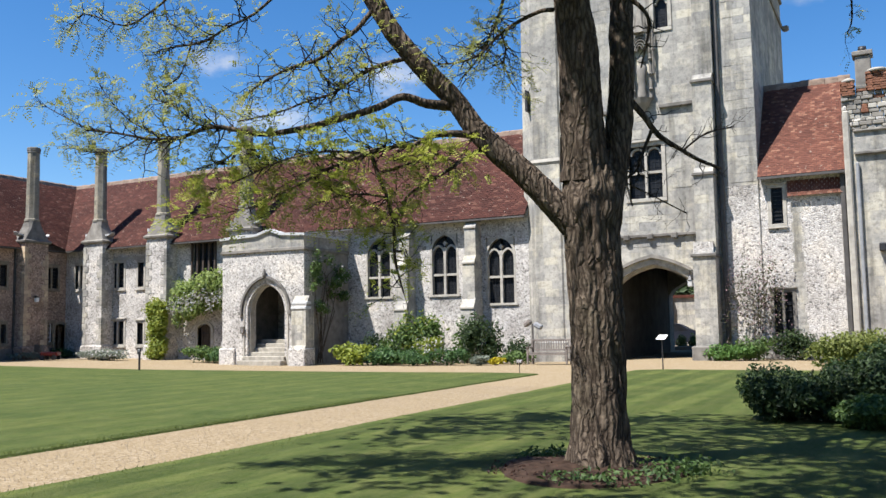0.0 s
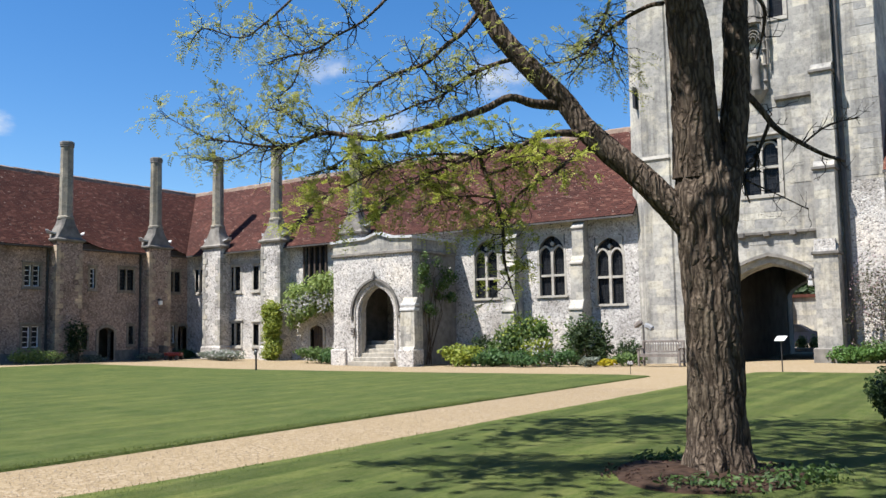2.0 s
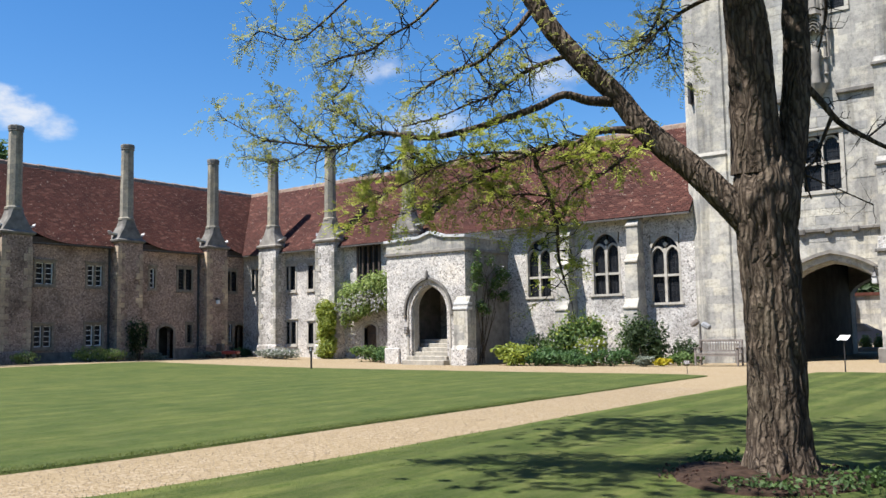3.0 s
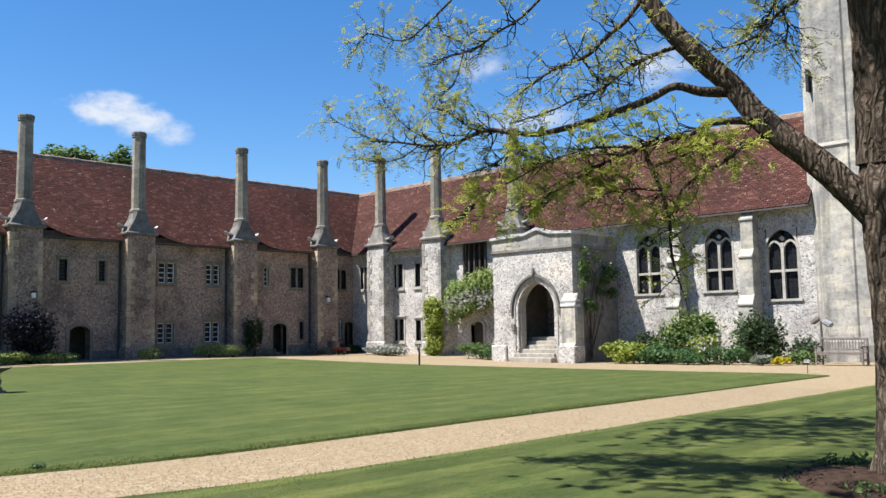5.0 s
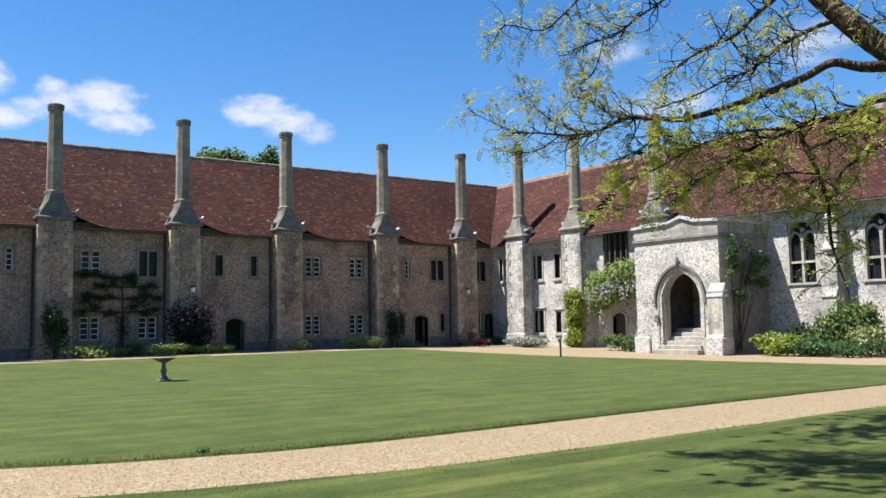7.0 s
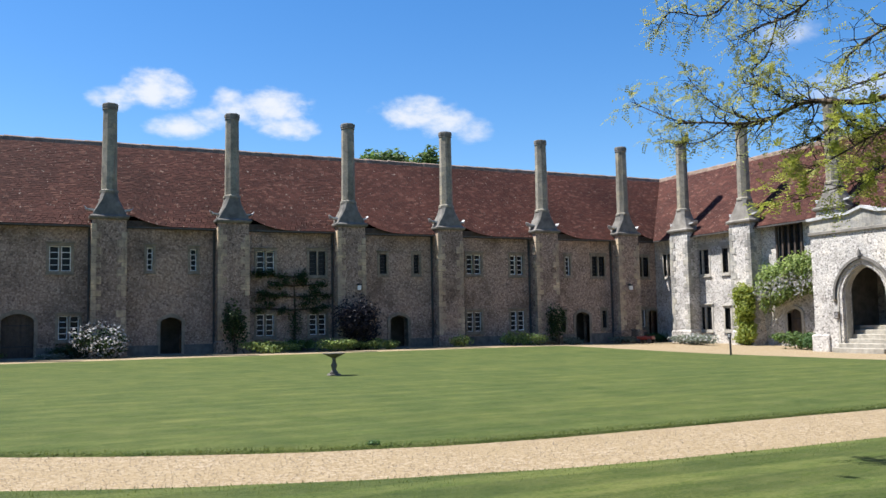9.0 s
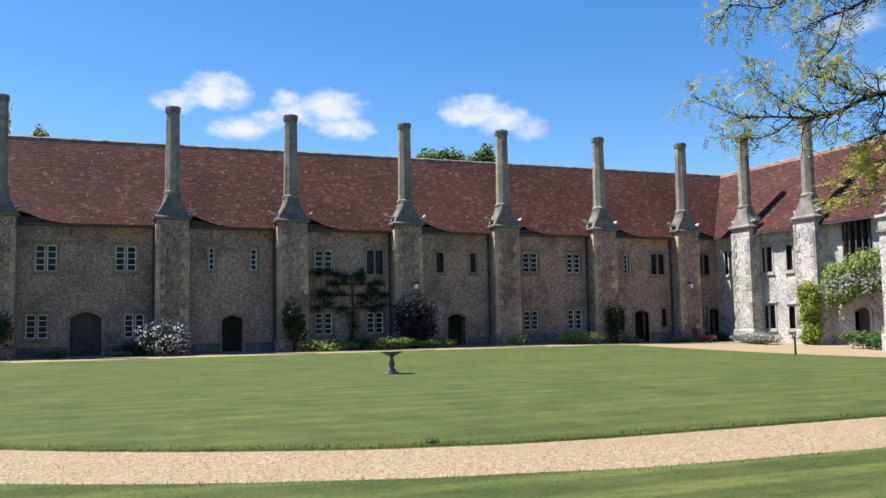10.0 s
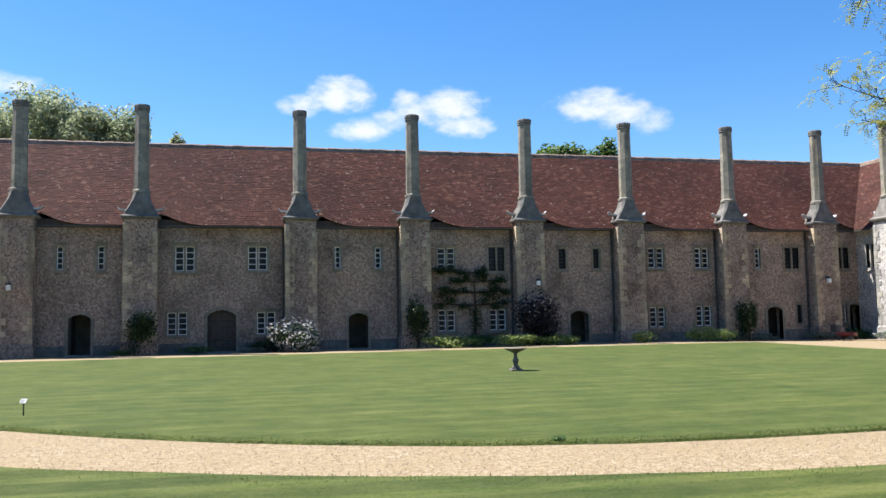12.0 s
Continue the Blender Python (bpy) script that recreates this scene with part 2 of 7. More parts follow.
def bark_material(name):
    def build(n, l, b):
        raw = coords(n, l)
        wob = n.new("ShaderNodeTexNoise")
        wob.inputs["Scale"].default_value, wob.inputs["Detail"].default_value = 3.0, 4.0
        l.new(raw, wob.inputs["Vector"])
        shift = n.new("ShaderNodeVectorMath")
        shift.operation = "MULTIPLY_ADD"
        shift.inputs[1].default_value = (0.2, 0.2, 0.35)
        l.new(wob.outputs["Color"], shift.inputs[0])
        l.new(raw, shift.inputs[2])
        stretch = n.new("ShaderNodeVectorMath")
        stretch.operation = "MULTIPLY"
        stretch.inputs[1].default_value = (18, 18, 2.3)
        l.new(shift.outputs[0], stretch.inputs[0])
        plates = cells(n, l, stretch.outputs[0], 1.0, "DISTANCE_TO_EDGE").outputs["Distance"]
        f = noise_tex(n, l, coords(n, l, (30, 30, 6)), 1.5, 7, 0.7)
        g = noise_tex(n, l, raw, 2.0, 4)
        c = ramp(n, l, f, [(0.3, (0.048, 0.035, 0.026)), (0.5, (0.106, 0.081, 0.060)), (0.75, (0.185, 0.146, 0.112))])
        c = mix(n, l, ramp(n, l, g, [(0.5, (0, 0, 0)), (0.75, (0.45, 0.45, 0.45))]), c, (0.114, 0.099, 0.066))
        c = mix(n, l, 1.0, c, ramp(n, l, plates, [(0.0, (0.35, 0.33, 0.32)), (0.18, (0.9, 0.9, 0.9)), (0.35, (1.2, 1.2, 1.18))]), "MULTIPLY")
        l.new(c, b.inputs["Base Color"])
        bump(n, l, b, plates, 0.9, 0.06)
    return material(name, build, 0.95)


def leaf_material(name, lo, hi):
    def build(n, l, b):
        g = n.new("ShaderNodeNewGeometry")
        c = ramp(n, l, g.outputs["Random Per Island"], [(0.0, lo), (1.0, hi)])
        l.new(c, b.inputs["Base Color"])
        b.inputs["Transmission Weight"].default_value = 0.0
        t = n.new("ShaderNodeBsdfTranslucent")
        l.new(c, t.inputs["Color"])
        m = n.new("ShaderNodeMixShader")
        m.inputs[0].default_value = 0.45
        l.new(b.outputs[0], m.inputs[1])
        l.new(t.outputs[0], m.inputs[2])
        l.new(m.outputs[0], n["Material Output"].inputs["Surface"])
    return material(name, build, 0.6)


def glass_material(name):
    def build(n, l, b):
        v = coords(n, l)
        f = noise_tex(n, l, v, 5.0, 2)
        l.new(ramp(n, l, f, [(0.3, (0.010, 0.011, 0.013)), (0.7, (0.022, 0.024, 0.027))]), b.inputs["Base Color"])
        b.inputs["Specular IOR Level"].default_value = 0.14
        bump(n, l, b, f, 0.3, 0.03)
    return material(name, build, 0.22)


def block_material(name, source):
    """Dressed stone whose tone differs from block to block."""
    def build(n, l, b):
        v = coords(n, l)
        o = n.new("ShaderNodeObjectInfo")
        g = n.new("ShaderNodeNewGeometry")
        c = ramp(n, l, o.outputs["Random"] if source == "object" else g.outputs["Random Per Island"], [(0.0, (0.26, 0.255, 0.24)), (0.3, (0.33, 0.318, 0.29)), (0.7, (0.385, 0.365, 0.315)), (1.0, (0.47, 0.44, 0.365))])
        big = noise_tex(n, l, v, 0.5, 6, 0.65)
        fine = noise_tex(n, l, v, 7.0, 8, 0.72)
        c = mix(n, l, ramp(n, l, big, [(0.45, (0, 0, 0)), (0.62, (0.7, 0.7, 0.7))]), c, (0.225, 0.218, 0.202))
        base = (0.42, 0.395, 0.34)
        grime = noise_tex(n, l, v, 1.9, 9, 0.78)
        c = mix(n, l, ramp(n, l, grime, [(0.53, (0, 0, 0)), (0.66, (0.62, 0.62, 0.62))]), c, (base[0] * 0.36, base[1] * 0.37, base[2] * 0.38))
        c = mix(n, l, ramp(n, l, noise_tex(n, l, v, 0.8, 5, 0.7), [(0.55, (0, 0, 0)), (0.72, (0.6, 0.6, 0.6))]), c, (base[0] * 1.3, base[1] * 1.24, base[2] * 1.08))
        c = mix(n, l, 1.0, c, ramp(n, l, noise_tex(n, l, coords(n, l, (2.6, 2.6, 0.22)), 1.0, 5), [(0.3, (0.55, 0.545, 0.53)), (0.48, (1, 1, 1))]), "MULTIPLY")
        c = mix(n, l, 1.0, c, ramp(n, l, fine, [(0.3, (0.6, 0.6, 0.6)), (0.5, (1, 1, 1)), (0.7, (1.15, 1.14, 1.1))]), "MULTIPLY")
        l.new(c, b.inputs["Base Color"])
        bump(n, l, b, fine, 0.6, 0.03)
    return material(name, build, 0.9)


M_BLOCK = block_material("tower_block", "object")
M_BLOCK_FAR = block_material("tower_block_joined", "island")
# one flint in two copies: pale for sunlit walls, darkened for the shaded range
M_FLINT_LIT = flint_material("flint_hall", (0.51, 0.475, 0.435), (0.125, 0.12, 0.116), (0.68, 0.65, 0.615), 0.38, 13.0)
M_FLINT_SHADED = flint_material("flint_shaded", (0.312, 0.222, 0.172), (0.128, 0.096, 0.08), (0.51, 0.395, 0.325), 0.5, 11.0)
M_ASHLAR = ashlar_material("limestone_tower", (0.43, 0.405, 0.35), (0.23, 0.222, 0.205))
M_ASHLAR_WEST = ashlar_material("limestone_west", (0.52, 0.41, 0.285), (0.275, 0.215, 0.165))
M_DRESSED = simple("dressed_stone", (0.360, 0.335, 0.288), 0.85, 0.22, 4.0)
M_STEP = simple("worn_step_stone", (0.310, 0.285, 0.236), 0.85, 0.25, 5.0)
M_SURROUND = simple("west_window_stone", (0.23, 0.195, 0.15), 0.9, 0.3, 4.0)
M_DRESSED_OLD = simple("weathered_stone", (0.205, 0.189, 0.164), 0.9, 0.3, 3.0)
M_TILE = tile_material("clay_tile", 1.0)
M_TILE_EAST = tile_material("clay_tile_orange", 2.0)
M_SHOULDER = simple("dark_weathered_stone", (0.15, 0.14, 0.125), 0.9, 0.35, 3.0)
M_GRASS = grass_material("lawn_grass")
M_GRASS_NEAR = grass_material("near_lawn_grass", 1.0, 0.08)
M_GRAVEL = gravel_material("gravel")
M_BARK = bark_material("bark")
M_SOIL = simple("soil_mulch", (0.037, 0.023, 0.016), 1.0, 0.5, 14.0, relief=0.8)
M_LEAF_TREE = leaf_material("leaf_robinia", (0.224, 0.265, 0.037), (0.422, 0.435, 0.088))
M_LEAF_DARK = leaf_material("leaf_dark", (0.017, 0.034, 0.012), (0.058, 0.096, 0.029))
M_LEAF_MID = leaf_material("leaf_mid", (0.048, 0.090, 0.023), (0.137, 0.212, 0.053))
M_LEAF_BRIGHT = leaf_material("leaf_bright", (0.142, 0.195, 0.026), (0.319, 0.354, 0.053))
M_LEAF_GREY = leaf_material("leaf_grey", (0.124, 0.151, 0.107), (0.300, 0.328, 0.265))
M_LEAF_PURPLE = leaf_material("leaf_purple", (0.012, 0.012, 0.018), (0.04, 0.035, 0.045))
M_FLOWER = leaf_material("petal_white", (0.374, 0.354, 0.340), (0.578, 0.564, 0.558))
M_FLOWER_YELLOW = leaf_material("petal_yellow", (0.374, 0.306, 0.014), (0.544, 0.476, 0.034))
M_FLOWER_PINK = leaf_material("petal_pink", (0.306, 0.170, 0.190), (0.510, 0.408, 0.408))
M_LEAF_PALE = leaf_material("leaf_young", (0.190, 0.211, 0.048), (0.408, 0.408, 0.122))
M_LEAF_IVY = leaf_material("leaf_ivy", (0.029, 0.061, 0.017), (0.098, 0.163, 0.041))
M_LEAF_OLIVE = leaf_material("leaf_olive", (0.107, 0.133, 0.026), (0.230, 0.256, 0.070))
M_LEAF_LAWN = leaf_material("leaf_grassy", (0.062, 0.133, 0.026), (0.142, 0.256, 0.062))
M_LEAF_ROSE = leaf_material("leaf_rose", (0.034, 0.041, 0.017), (0.116, 0.109, 0.054))
M_LEAF_GREEN = leaf_material("leaf_green", (0.031, 0.079, 0.026), (0.095, 0.181, 0.053))
M_LEAF_WISTERIA = leaf_material("leaf_wisteria", (0.117, 0.181, 0.042), (0.341, 0.413, 0.127))
# leaf colour paled to make up for light coming from behind these trees
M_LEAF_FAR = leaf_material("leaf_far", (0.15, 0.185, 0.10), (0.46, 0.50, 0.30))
M_BLADE = leaf_material("grass_blade", (0.092, 0.124, 0.022), (0.147, 0.180, 0.046))
M_PEBBLE = leaf_material("pebble", (0.211, 0.158, 0.102), (0.322, 0.267, 0.198))
M_CHIPS = leaf_material("bark_chip", (0.028, 0.014, 0.009), (0.112, 0.055, 0.038))
M_TWIG = simple("twig_bark", (0.025, 0.021, 0.017), 0.9, 0.4, 20.0)
M_GLASS = glass_material("old_glass")
M_LEAD = simple("lead_sheet", (0.248, 0.254, 0.260), 0.5, 0.2, 5.0)
M_IRON = simple("black_iron", (0.02, 0.02, 0.022), 0.5, 0.3, 9.0)
M_WHITE = simple("white_paint", (0.82, 0.81, 0.78), 0.5, 0.06, 5.0)
M_OAK = simple("dark_oak", (0.055, 0.04, 0.03), 0.7, 0.4, 6.0)
M_TEAK = simple("silvered_teak", (0.167, 0.143, 0.124), 0.8, 0.3, 8.0)
# plaster coloured dark to carry the gloom of the rooms and gate passage
M_INTERIOR = simple("unlit_plaster", (0.10, 0.09, 0.075), 0.9, 0.3, 2.0)
M_PIPE = simple("pipe_grey", (0.07, 0.065, 0.06), 0.6, 0.3, 4.0)


# ---- mesh helpers ----
def link(name, bm, mat, parent=None, label="", smooth=False):
    me = bpy.data.meshes.new(name)
    bm.to_mesh(me)
    bm.free()
    for m in (mat if isinstance(mat, (list, tuple)) else [mat]):
        me.materials.append(m)
    if smooth:
        me.polygons.foreach_set("use_smooth", [True] * len(me.polygons))
    ob = new(name, me)
    if parent is not None:
        ob.parent = parent
    if label:
        ob["label"] = label
    return ob


def part(name, bm, mat, parent, label="", smooth=False):
    return link(name, bm, mat, parent, label, smooth)


def shared(name, me, parent, m):
    ob = new(name, me)
    ob.parent = parent
    ob.matrix_local = m
    return ob


def empty(name, x=0, y=0, z=0, rz=0):
    ob = new(name)
    ob.empty_display_size = 0.2
    ob.matrix_basis = pose(x, y, z, 0, 0, rz)
    return ob


def box(bm, x0, x1, y0, y1, z0, z1, bevel=0.0):
    v = [bm.verts.new(p) for p in ((x0, y0, z0), (x1, y0, z0), (x1, y1, z0), (x0, y1, z0), (x0, y0, z1), (x1, y0, z1), (x1, y1, z1), (x0, y1, z1))]
    f = [bm.faces.new([v[i] for i in q]) for q in ((3, 2, 1, 0), (4, 5, 6, 7), (0, 1, 5, 4), (1, 2, 6, 5), (2, 3, 7, 6), (3, 0, 4, 7))]
    if bevel:
        bmesh.ops.bevel(bm, geom=list({e for q in f for e in q.edges}), offset=bevel, segments=1, affect="EDGES")
    return v


def boxes(*dims, bevel=0.0):
    bm = bmesh.new()
    for d in dims:
        box(bm, *d, bevel=bevel)
    return bm


def prism(bm, ring, axis_from, axis_to):
    """Solid between two equal rings of points (lists of 3-tuples)."""
    a = [bm.verts.new(p) for p in axis_from(ring)]
    b = [bm.verts.new(p) for p in axis_to(ring)]
    n = len(a)
    for i in range(n):
        bm.faces.new((a[i], a[(i + 1) % n], b[(i + 1) % n], b[i]))
    bm.faces.new(a[::-1])
    bm.faces.new(b)


def extrude_y(bm, pts, y0, y1):
    """Polygon of (x, z) made solid from y0 to y1."""
    prism(bm, pts, lambda r: [(x, y0, z) for x, z in r], lambda r: [(x, y1, z) for x, z in r])


def extrude_x(bm, pts, x0, x1):
    """Polygon of (y, z) made solid from x0 to x1."""
    prism(bm, pts, lambda r: [(x0, y, z) for y, z in r], lambda r: [(x1, y, z) for y, z in r])


def loft(bm, rings, cap=True):
    """Skin over rings of equal count (lists of 3-tuples)."""
    vs = [[bm.verts.new(p) for p in r] for r in rings]
    n = len(vs[0])
    for a, b in zip(vs, vs[1:]):
        for i in range(n):
            bm.faces.new((a[i], a[(i + 1) % n], b[(i + 1) % n], b[i]))
    if cap:
        bm.faces.new(vs[0][::-1])
        bm.faces.new(vs[-1])


def ngon(cx, cy, z, r, n, turn=0.0, ry=None):
    return [(cx + r * math.cos(turn + 2 * math.pi * i / n), cy + (ry or r) * math.sin(turn + 2 * math.pi * i / n), z) for i in range(n)]


def arch_pts(half, spring, rise, steps=7):
    """Pointed arch: (x, z) points from the right springing over the apex to the left."""
    if rise < half:
        row = [half * math.cos(math.pi / 2 * i / steps) for i in range(steps + 1)]
        right = [(x, spring + rise * (0.72 * math.sqrt(max(0, 1 - (x / half) ** 2)) + 0.28 * (1 - x / half))) for x in row]
        return right + [(-x, z) for x, z in right[-2::-1]]
    r = (half * half + rise * rise) / (2 * half)
    right = []
    a1 = math.asin(min(1, rise / r))
    for i in range(steps + 1):
        a = a1 * i / steps
        right.append((half - r + r * math.cos(a), spring + r * math.sin(a)))
    return right + [(-x, z) for x, z in right[-2::-1]]


def arch_ring(bm, cx, half, spring, rise, width, y0, y1, z0=None):
    """A band of stone round a pointed opening, from the ground z0 up."""
    inn = arch_pts(half, spring, rise)
    out = arch_pts(half + width, spring, rise + width * 1.1)
    if z0 is not None:
        inn = [(half, z0)] + inn + [(-half, z0)]
        out = [(half + width, z0)] + out + [(-half - width, z0)]
    for (a, b), (c, d) in zip(zip(inn, inn[1:]), zip(out, out[1:])):
        extrude_y(bm, [(cx + a[0], a[1]), (cx + c[0], c[1]), (cx + d[0], d[1]), (cx + b[0], b[1])], y0, y1)


def arch_fill(bm, cx, half, spring, rise, top, y0, y1):
    """The stone between a pointed arch and the square head above it."""
    pts = arch_pts(half, spring, rise)
    for (a, b) in zip(pts, pts[1:]):
        extrude_y(bm, [(cx + a[0], a[1]), (cx + a[0], top), (cx + b[0], top), (cx + b[0], b[1])], y0, y1)


def wall_mesh(u0, u1, z0, z1, holes, near, far, along):
    """A wall with square holes (u0, u1, z0, z1) right through; along 'x' or 'y'; near and far are its two faces."""
    us = sorted({u0, u1, *[h[0] for h in holes], *[h[1] for h in holes]})
    bm = bmesh.new()
    for a, b in zip(us, us[1:]):
        mid = (a + b) / 2
        spans, z = [], z0
        for h in sorted((h for h in holes if h[0] < mid < h[1]), key=lambda h: h[2]):
            if h[2] > z:
                spans.append((z, h[2]))
            z = h[3]
        if z < z1:
            spans.append((z, z1))
        for p, q in spans:
            if along == "x":
                box(bm, a, b, min(near, far), max(near, far), p, q)
            else:
                box(bm, min(near, far), max(near, far), a, b, p, q)
    bmesh.ops.remove_doubles(bm, verts=bm.verts, dist=0.0005)
    return bm


def ground_z(x, y):
    def s(v, a, b):
        k = min(1, max(0, (v - a) / (b - a)))
        return k * k * (3 - 2 * k)
    return 0.175 * s(-x, 24, 43) - 0.13 * s(y, 22, 31) * s(-x, 9, 18) + 0.06 * s(y, 26, 35) * s(x, -10, -7)


# ---- ground ----
WEST, HALL = -43.0, 35.0
RIDGE_Z, EAVE_Z, HALF_SPAN = 10.8, 6.35, 3.6


def sheet(name, mat, x0, x1, y0, y1, lift, step=1.0):
    bm = bmesh.new()
    nx, ny = max(1, round((x1 - x0) / step)), max(1, round((y1 - y0) / step))
    g = [[bm.verts.new((x0 + (x1 - x0) * i / nx, y0 + (y1 - y0) * j / ny, ground_z(x0 + (x1 - x0) * i / nx, y0 + (y1 - y0) * j / ny) + lift)) for j in range(ny + 1)] for i in range(nx + 1)]
    for i in range(nx):
        for j in range(ny):
            bm.faces.new((g[i][j], g[i + 1][j], g[i + 1][j + 1], g[i][j + 1]))
    return link(name, bm, mat)


tagged(sheet("ground", M_GRAVEL, -75, 60, -60, 75, -0.03, 1.5), "pale golden gravel ground of the quadrangle", "ground", kind="structure")
far = bmesh.new()
loft(far, [ngon(-20, 0, -0.35, 60, 24), ngon(-20, 0, -0.6, 4000, 24)], cap=False)
tagged(link("ground_far", far, M_GRASS), "open grass land beyond the buildings", "ground", kind="structure")


def lawn(name, outline_fn, x0, x1, y0, y1, step, label, mat):
    """Turf that stands a little proud of the gravel, inside a test line."""
    bm = bmesh.new()
    nx, ny = round((x1 - x0) / step), round((y1 - y0) / step)
    vs = {}

    def vert(i, j):
        if (i, j) not in vs:
            y = y0 + 0.05 if j == 1 else y1 - 0.05 if j == ny - 1 else y0 + (y1 - y0) * j / ny
            lo, hi = outline_fn(y)
            x = lo + 0.05 if i == 1 else hi - 0.05 if i == nx - 1 else lo + (hi - lo) * i / nx
            edge = i in (0, nx) or j in (0, ny)
            vs[i, j] = bm.verts.new((x + 0.06 * noise.noise((x * 0.9, y * 0.9, 3)), y + 0.06 * noise.noise((x * 0.9, y * 0.9, 9)), ground_z(x, y) + (-0.05 if edge else 0.004 if i in (1, nx - 1) else 0.025)))
        return vs[i, j]
    for i in range(nx):
        for j in range(ny):
            bm.faces.new((vert(i, j), vert(i + 1, j), vert(i + 1, j + 1), vert(i, j + 1)))
    return tagged(link(name, bm, mat), label, "lawn", kind="structure")


def path_left(y):
    k = max(0.0, 6.2 - y)
    return -9.66 - 0.052 * k * k


def path_right(y):
    k = max(0.0, 7.0 - y)
    return -7.45 - 0.035 * k * k


lawn("lawn_main", lambda y: (-38.0, path_left(y)), -38, -10, -14, 24.7, 0.5, "large mown lawn with faint mowing stripes", M_GRASS)
lawn("lawn_near", lambda y: (path_right(y), 10.0), -8, 10, -14, 27.2, 0.5, "mown lawn under the tree beside the gravel path", M_GRASS_NEAR)


# ---- ranges: walls, roofs ----
def roof_plane(name, label, ridge_a, ridge_b, eave_a, eave_b, parent=None, mat=None, sweeps=(), tile=0.26, gauge=0.14):
    """One slope of plain clay tiles, laid course by course; sweeps are starts along y where the eave curves up to a stack."""
    ra, rb, ea, eb = (Vector(p) for p in (ridge_a, ridge_b, eave_a, eave_b))
    slope = ((ra - ea).length + (rb - eb).length) / 2
    rows_n = int(slope / gauge)
    nrm = (eb - ea).cross(ra - ea).normalized()
    verts, faces = [], []
    rnd = random.Random(len(name) + int(abs(ra.x * 10)))
    for r in range(rows_n):
        t0, t1 = r / rows_n, (r + 1.25) / rows_n
        p0, p1 = ea.lerp(ra, t0), eb.lerp(rb, t0)
        width = (p1 - p0).length
        n = max(1, int(width / tile))
        off = 0.5 * (r % 2) / n
        for k in range(-1, n + 1):
            a, b = max(0, k / n + off), min(1, (k + 1) / n + off)
            if b - a < 0.2 / n:
                continue
            g = 0.045 * tile / width
            lift = rnd.uniform(0.004, 0.011)
            base = len(verts)
            for u, w, h in ((a + g, 0, lift), (b - g, 0, lift + rnd.uniform(-0.004, 0.004)), (b - g, 1, 0.0), (a + g, 1, 0.0), (a + g, 0, -0.01), (b - g, 0, -0.01)):
                foot, head = ea.lerp(eb, u), ra.lerp(rb, u)
                t = min(1, t1) if w else t0
                up = max([(1 - d / 2.3) ** 2 if d > 0 else (1 + d / 1.44) for d in (foot.y - c for c in sweeps) if -1.44 < d < 2.3], default=0.0) * 0.6 / (head.z - foot.z)
                verts.append(foot.lerp(head, up + t * (1 - up)) + nrm * h)
            faces += [(base, base + 1, base + 2, base + 3), (base + 4, base + 5, base + 1, base)]
    me = bpy.data.meshes.new(name)
    me.from_pydata([tuple(v) for v in verts], [], faces)
    me.materials.append(mat or M_TILE)
    ob = new(name, me)
    if parent:
        ob.parent = parent
    return tagged(ob, label, kind="stuff")


def deck(name, pts, mat, parent):
    bm = bmesh.new()
    vs = [bm.verts.new(p) for p in pts]
    bm.faces.new(vs)
    return part(name, bm, mat, parent)


W_R, H_R = WEST - HALF_SPAN, HALL + HALF_SPAN
west_range = tagged(empty("west_range", WEST, 8, 0), "long two-storey flint almshouse range with red tiled roof", "building", kind="structure")
west_range.matrix_basis = Matrix()
hall_range = tagged(empty("hall_range"), "flint hall range with red tiled roof and traceried windows", "building", kind="structure")
S_END = -26.0
OVER = 0.5
WEST_STACKS = (-9.25, -3.98, 3.34, 8.96, 14.95, 20.58, 26.70, 32.41, -15.6, -21.5)
ez = EAVE_Z - 0.2
roof_plane("roof_tiles", "weathered red-brown clay tiles", (W_R, S_END, RIDGE_Z), (W_R, H_R, RIDGE_Z), (WEST + OVER, S_END, ez), (WEST + OVER, HALL - OVER, ez), west_range, sweeps=[y + 0.72 for y in WEST_STACKS])
roof_plane("roof_tiles", "weathered red-brown clay tiles", (W_R, H_R, RIDGE_Z), (-14.0, H_R, RIDGE_Z), (WEST + OVER, HALL - OVER, ez), (-14.0, HALL - OVER, ez), hall_range)
def ridge_tiles(name, a, b, parent):
    """Half-round ridge tiles in one row."""
    bm = bmesh.new()
    a, b = Vector(a), Vector(b)
    n = int((b - a).length / 0.45)
    d = (b - a).normalized()
    side = d.cross(Vector((0, 0, 1)))
    for i in range(n):
        p, q = a.lerp(b, i / n), a.lerp(b, (i + 0.97) / n)
        h = 0.012 * math.sin(i * 2.3)
        ring = [(x, y + h) for x, y in ((0.21, -0.2), (0.14, 0.03), (0.0, 0.11), (-0.14, 0.03), (-0.21, -0.2))]
        loft(bm, [[tuple(p + side * u + Vector((0, 0, w))) for u, w in ring], [tuple(q + side * u * 0.92 + Vector((0, 0, w * 0.92))) for u, w in ring]])
    return tagged(part(name, bm, M_RIDGE, parent, "pale mortared half-round ridge tiles"), kind="stuff")


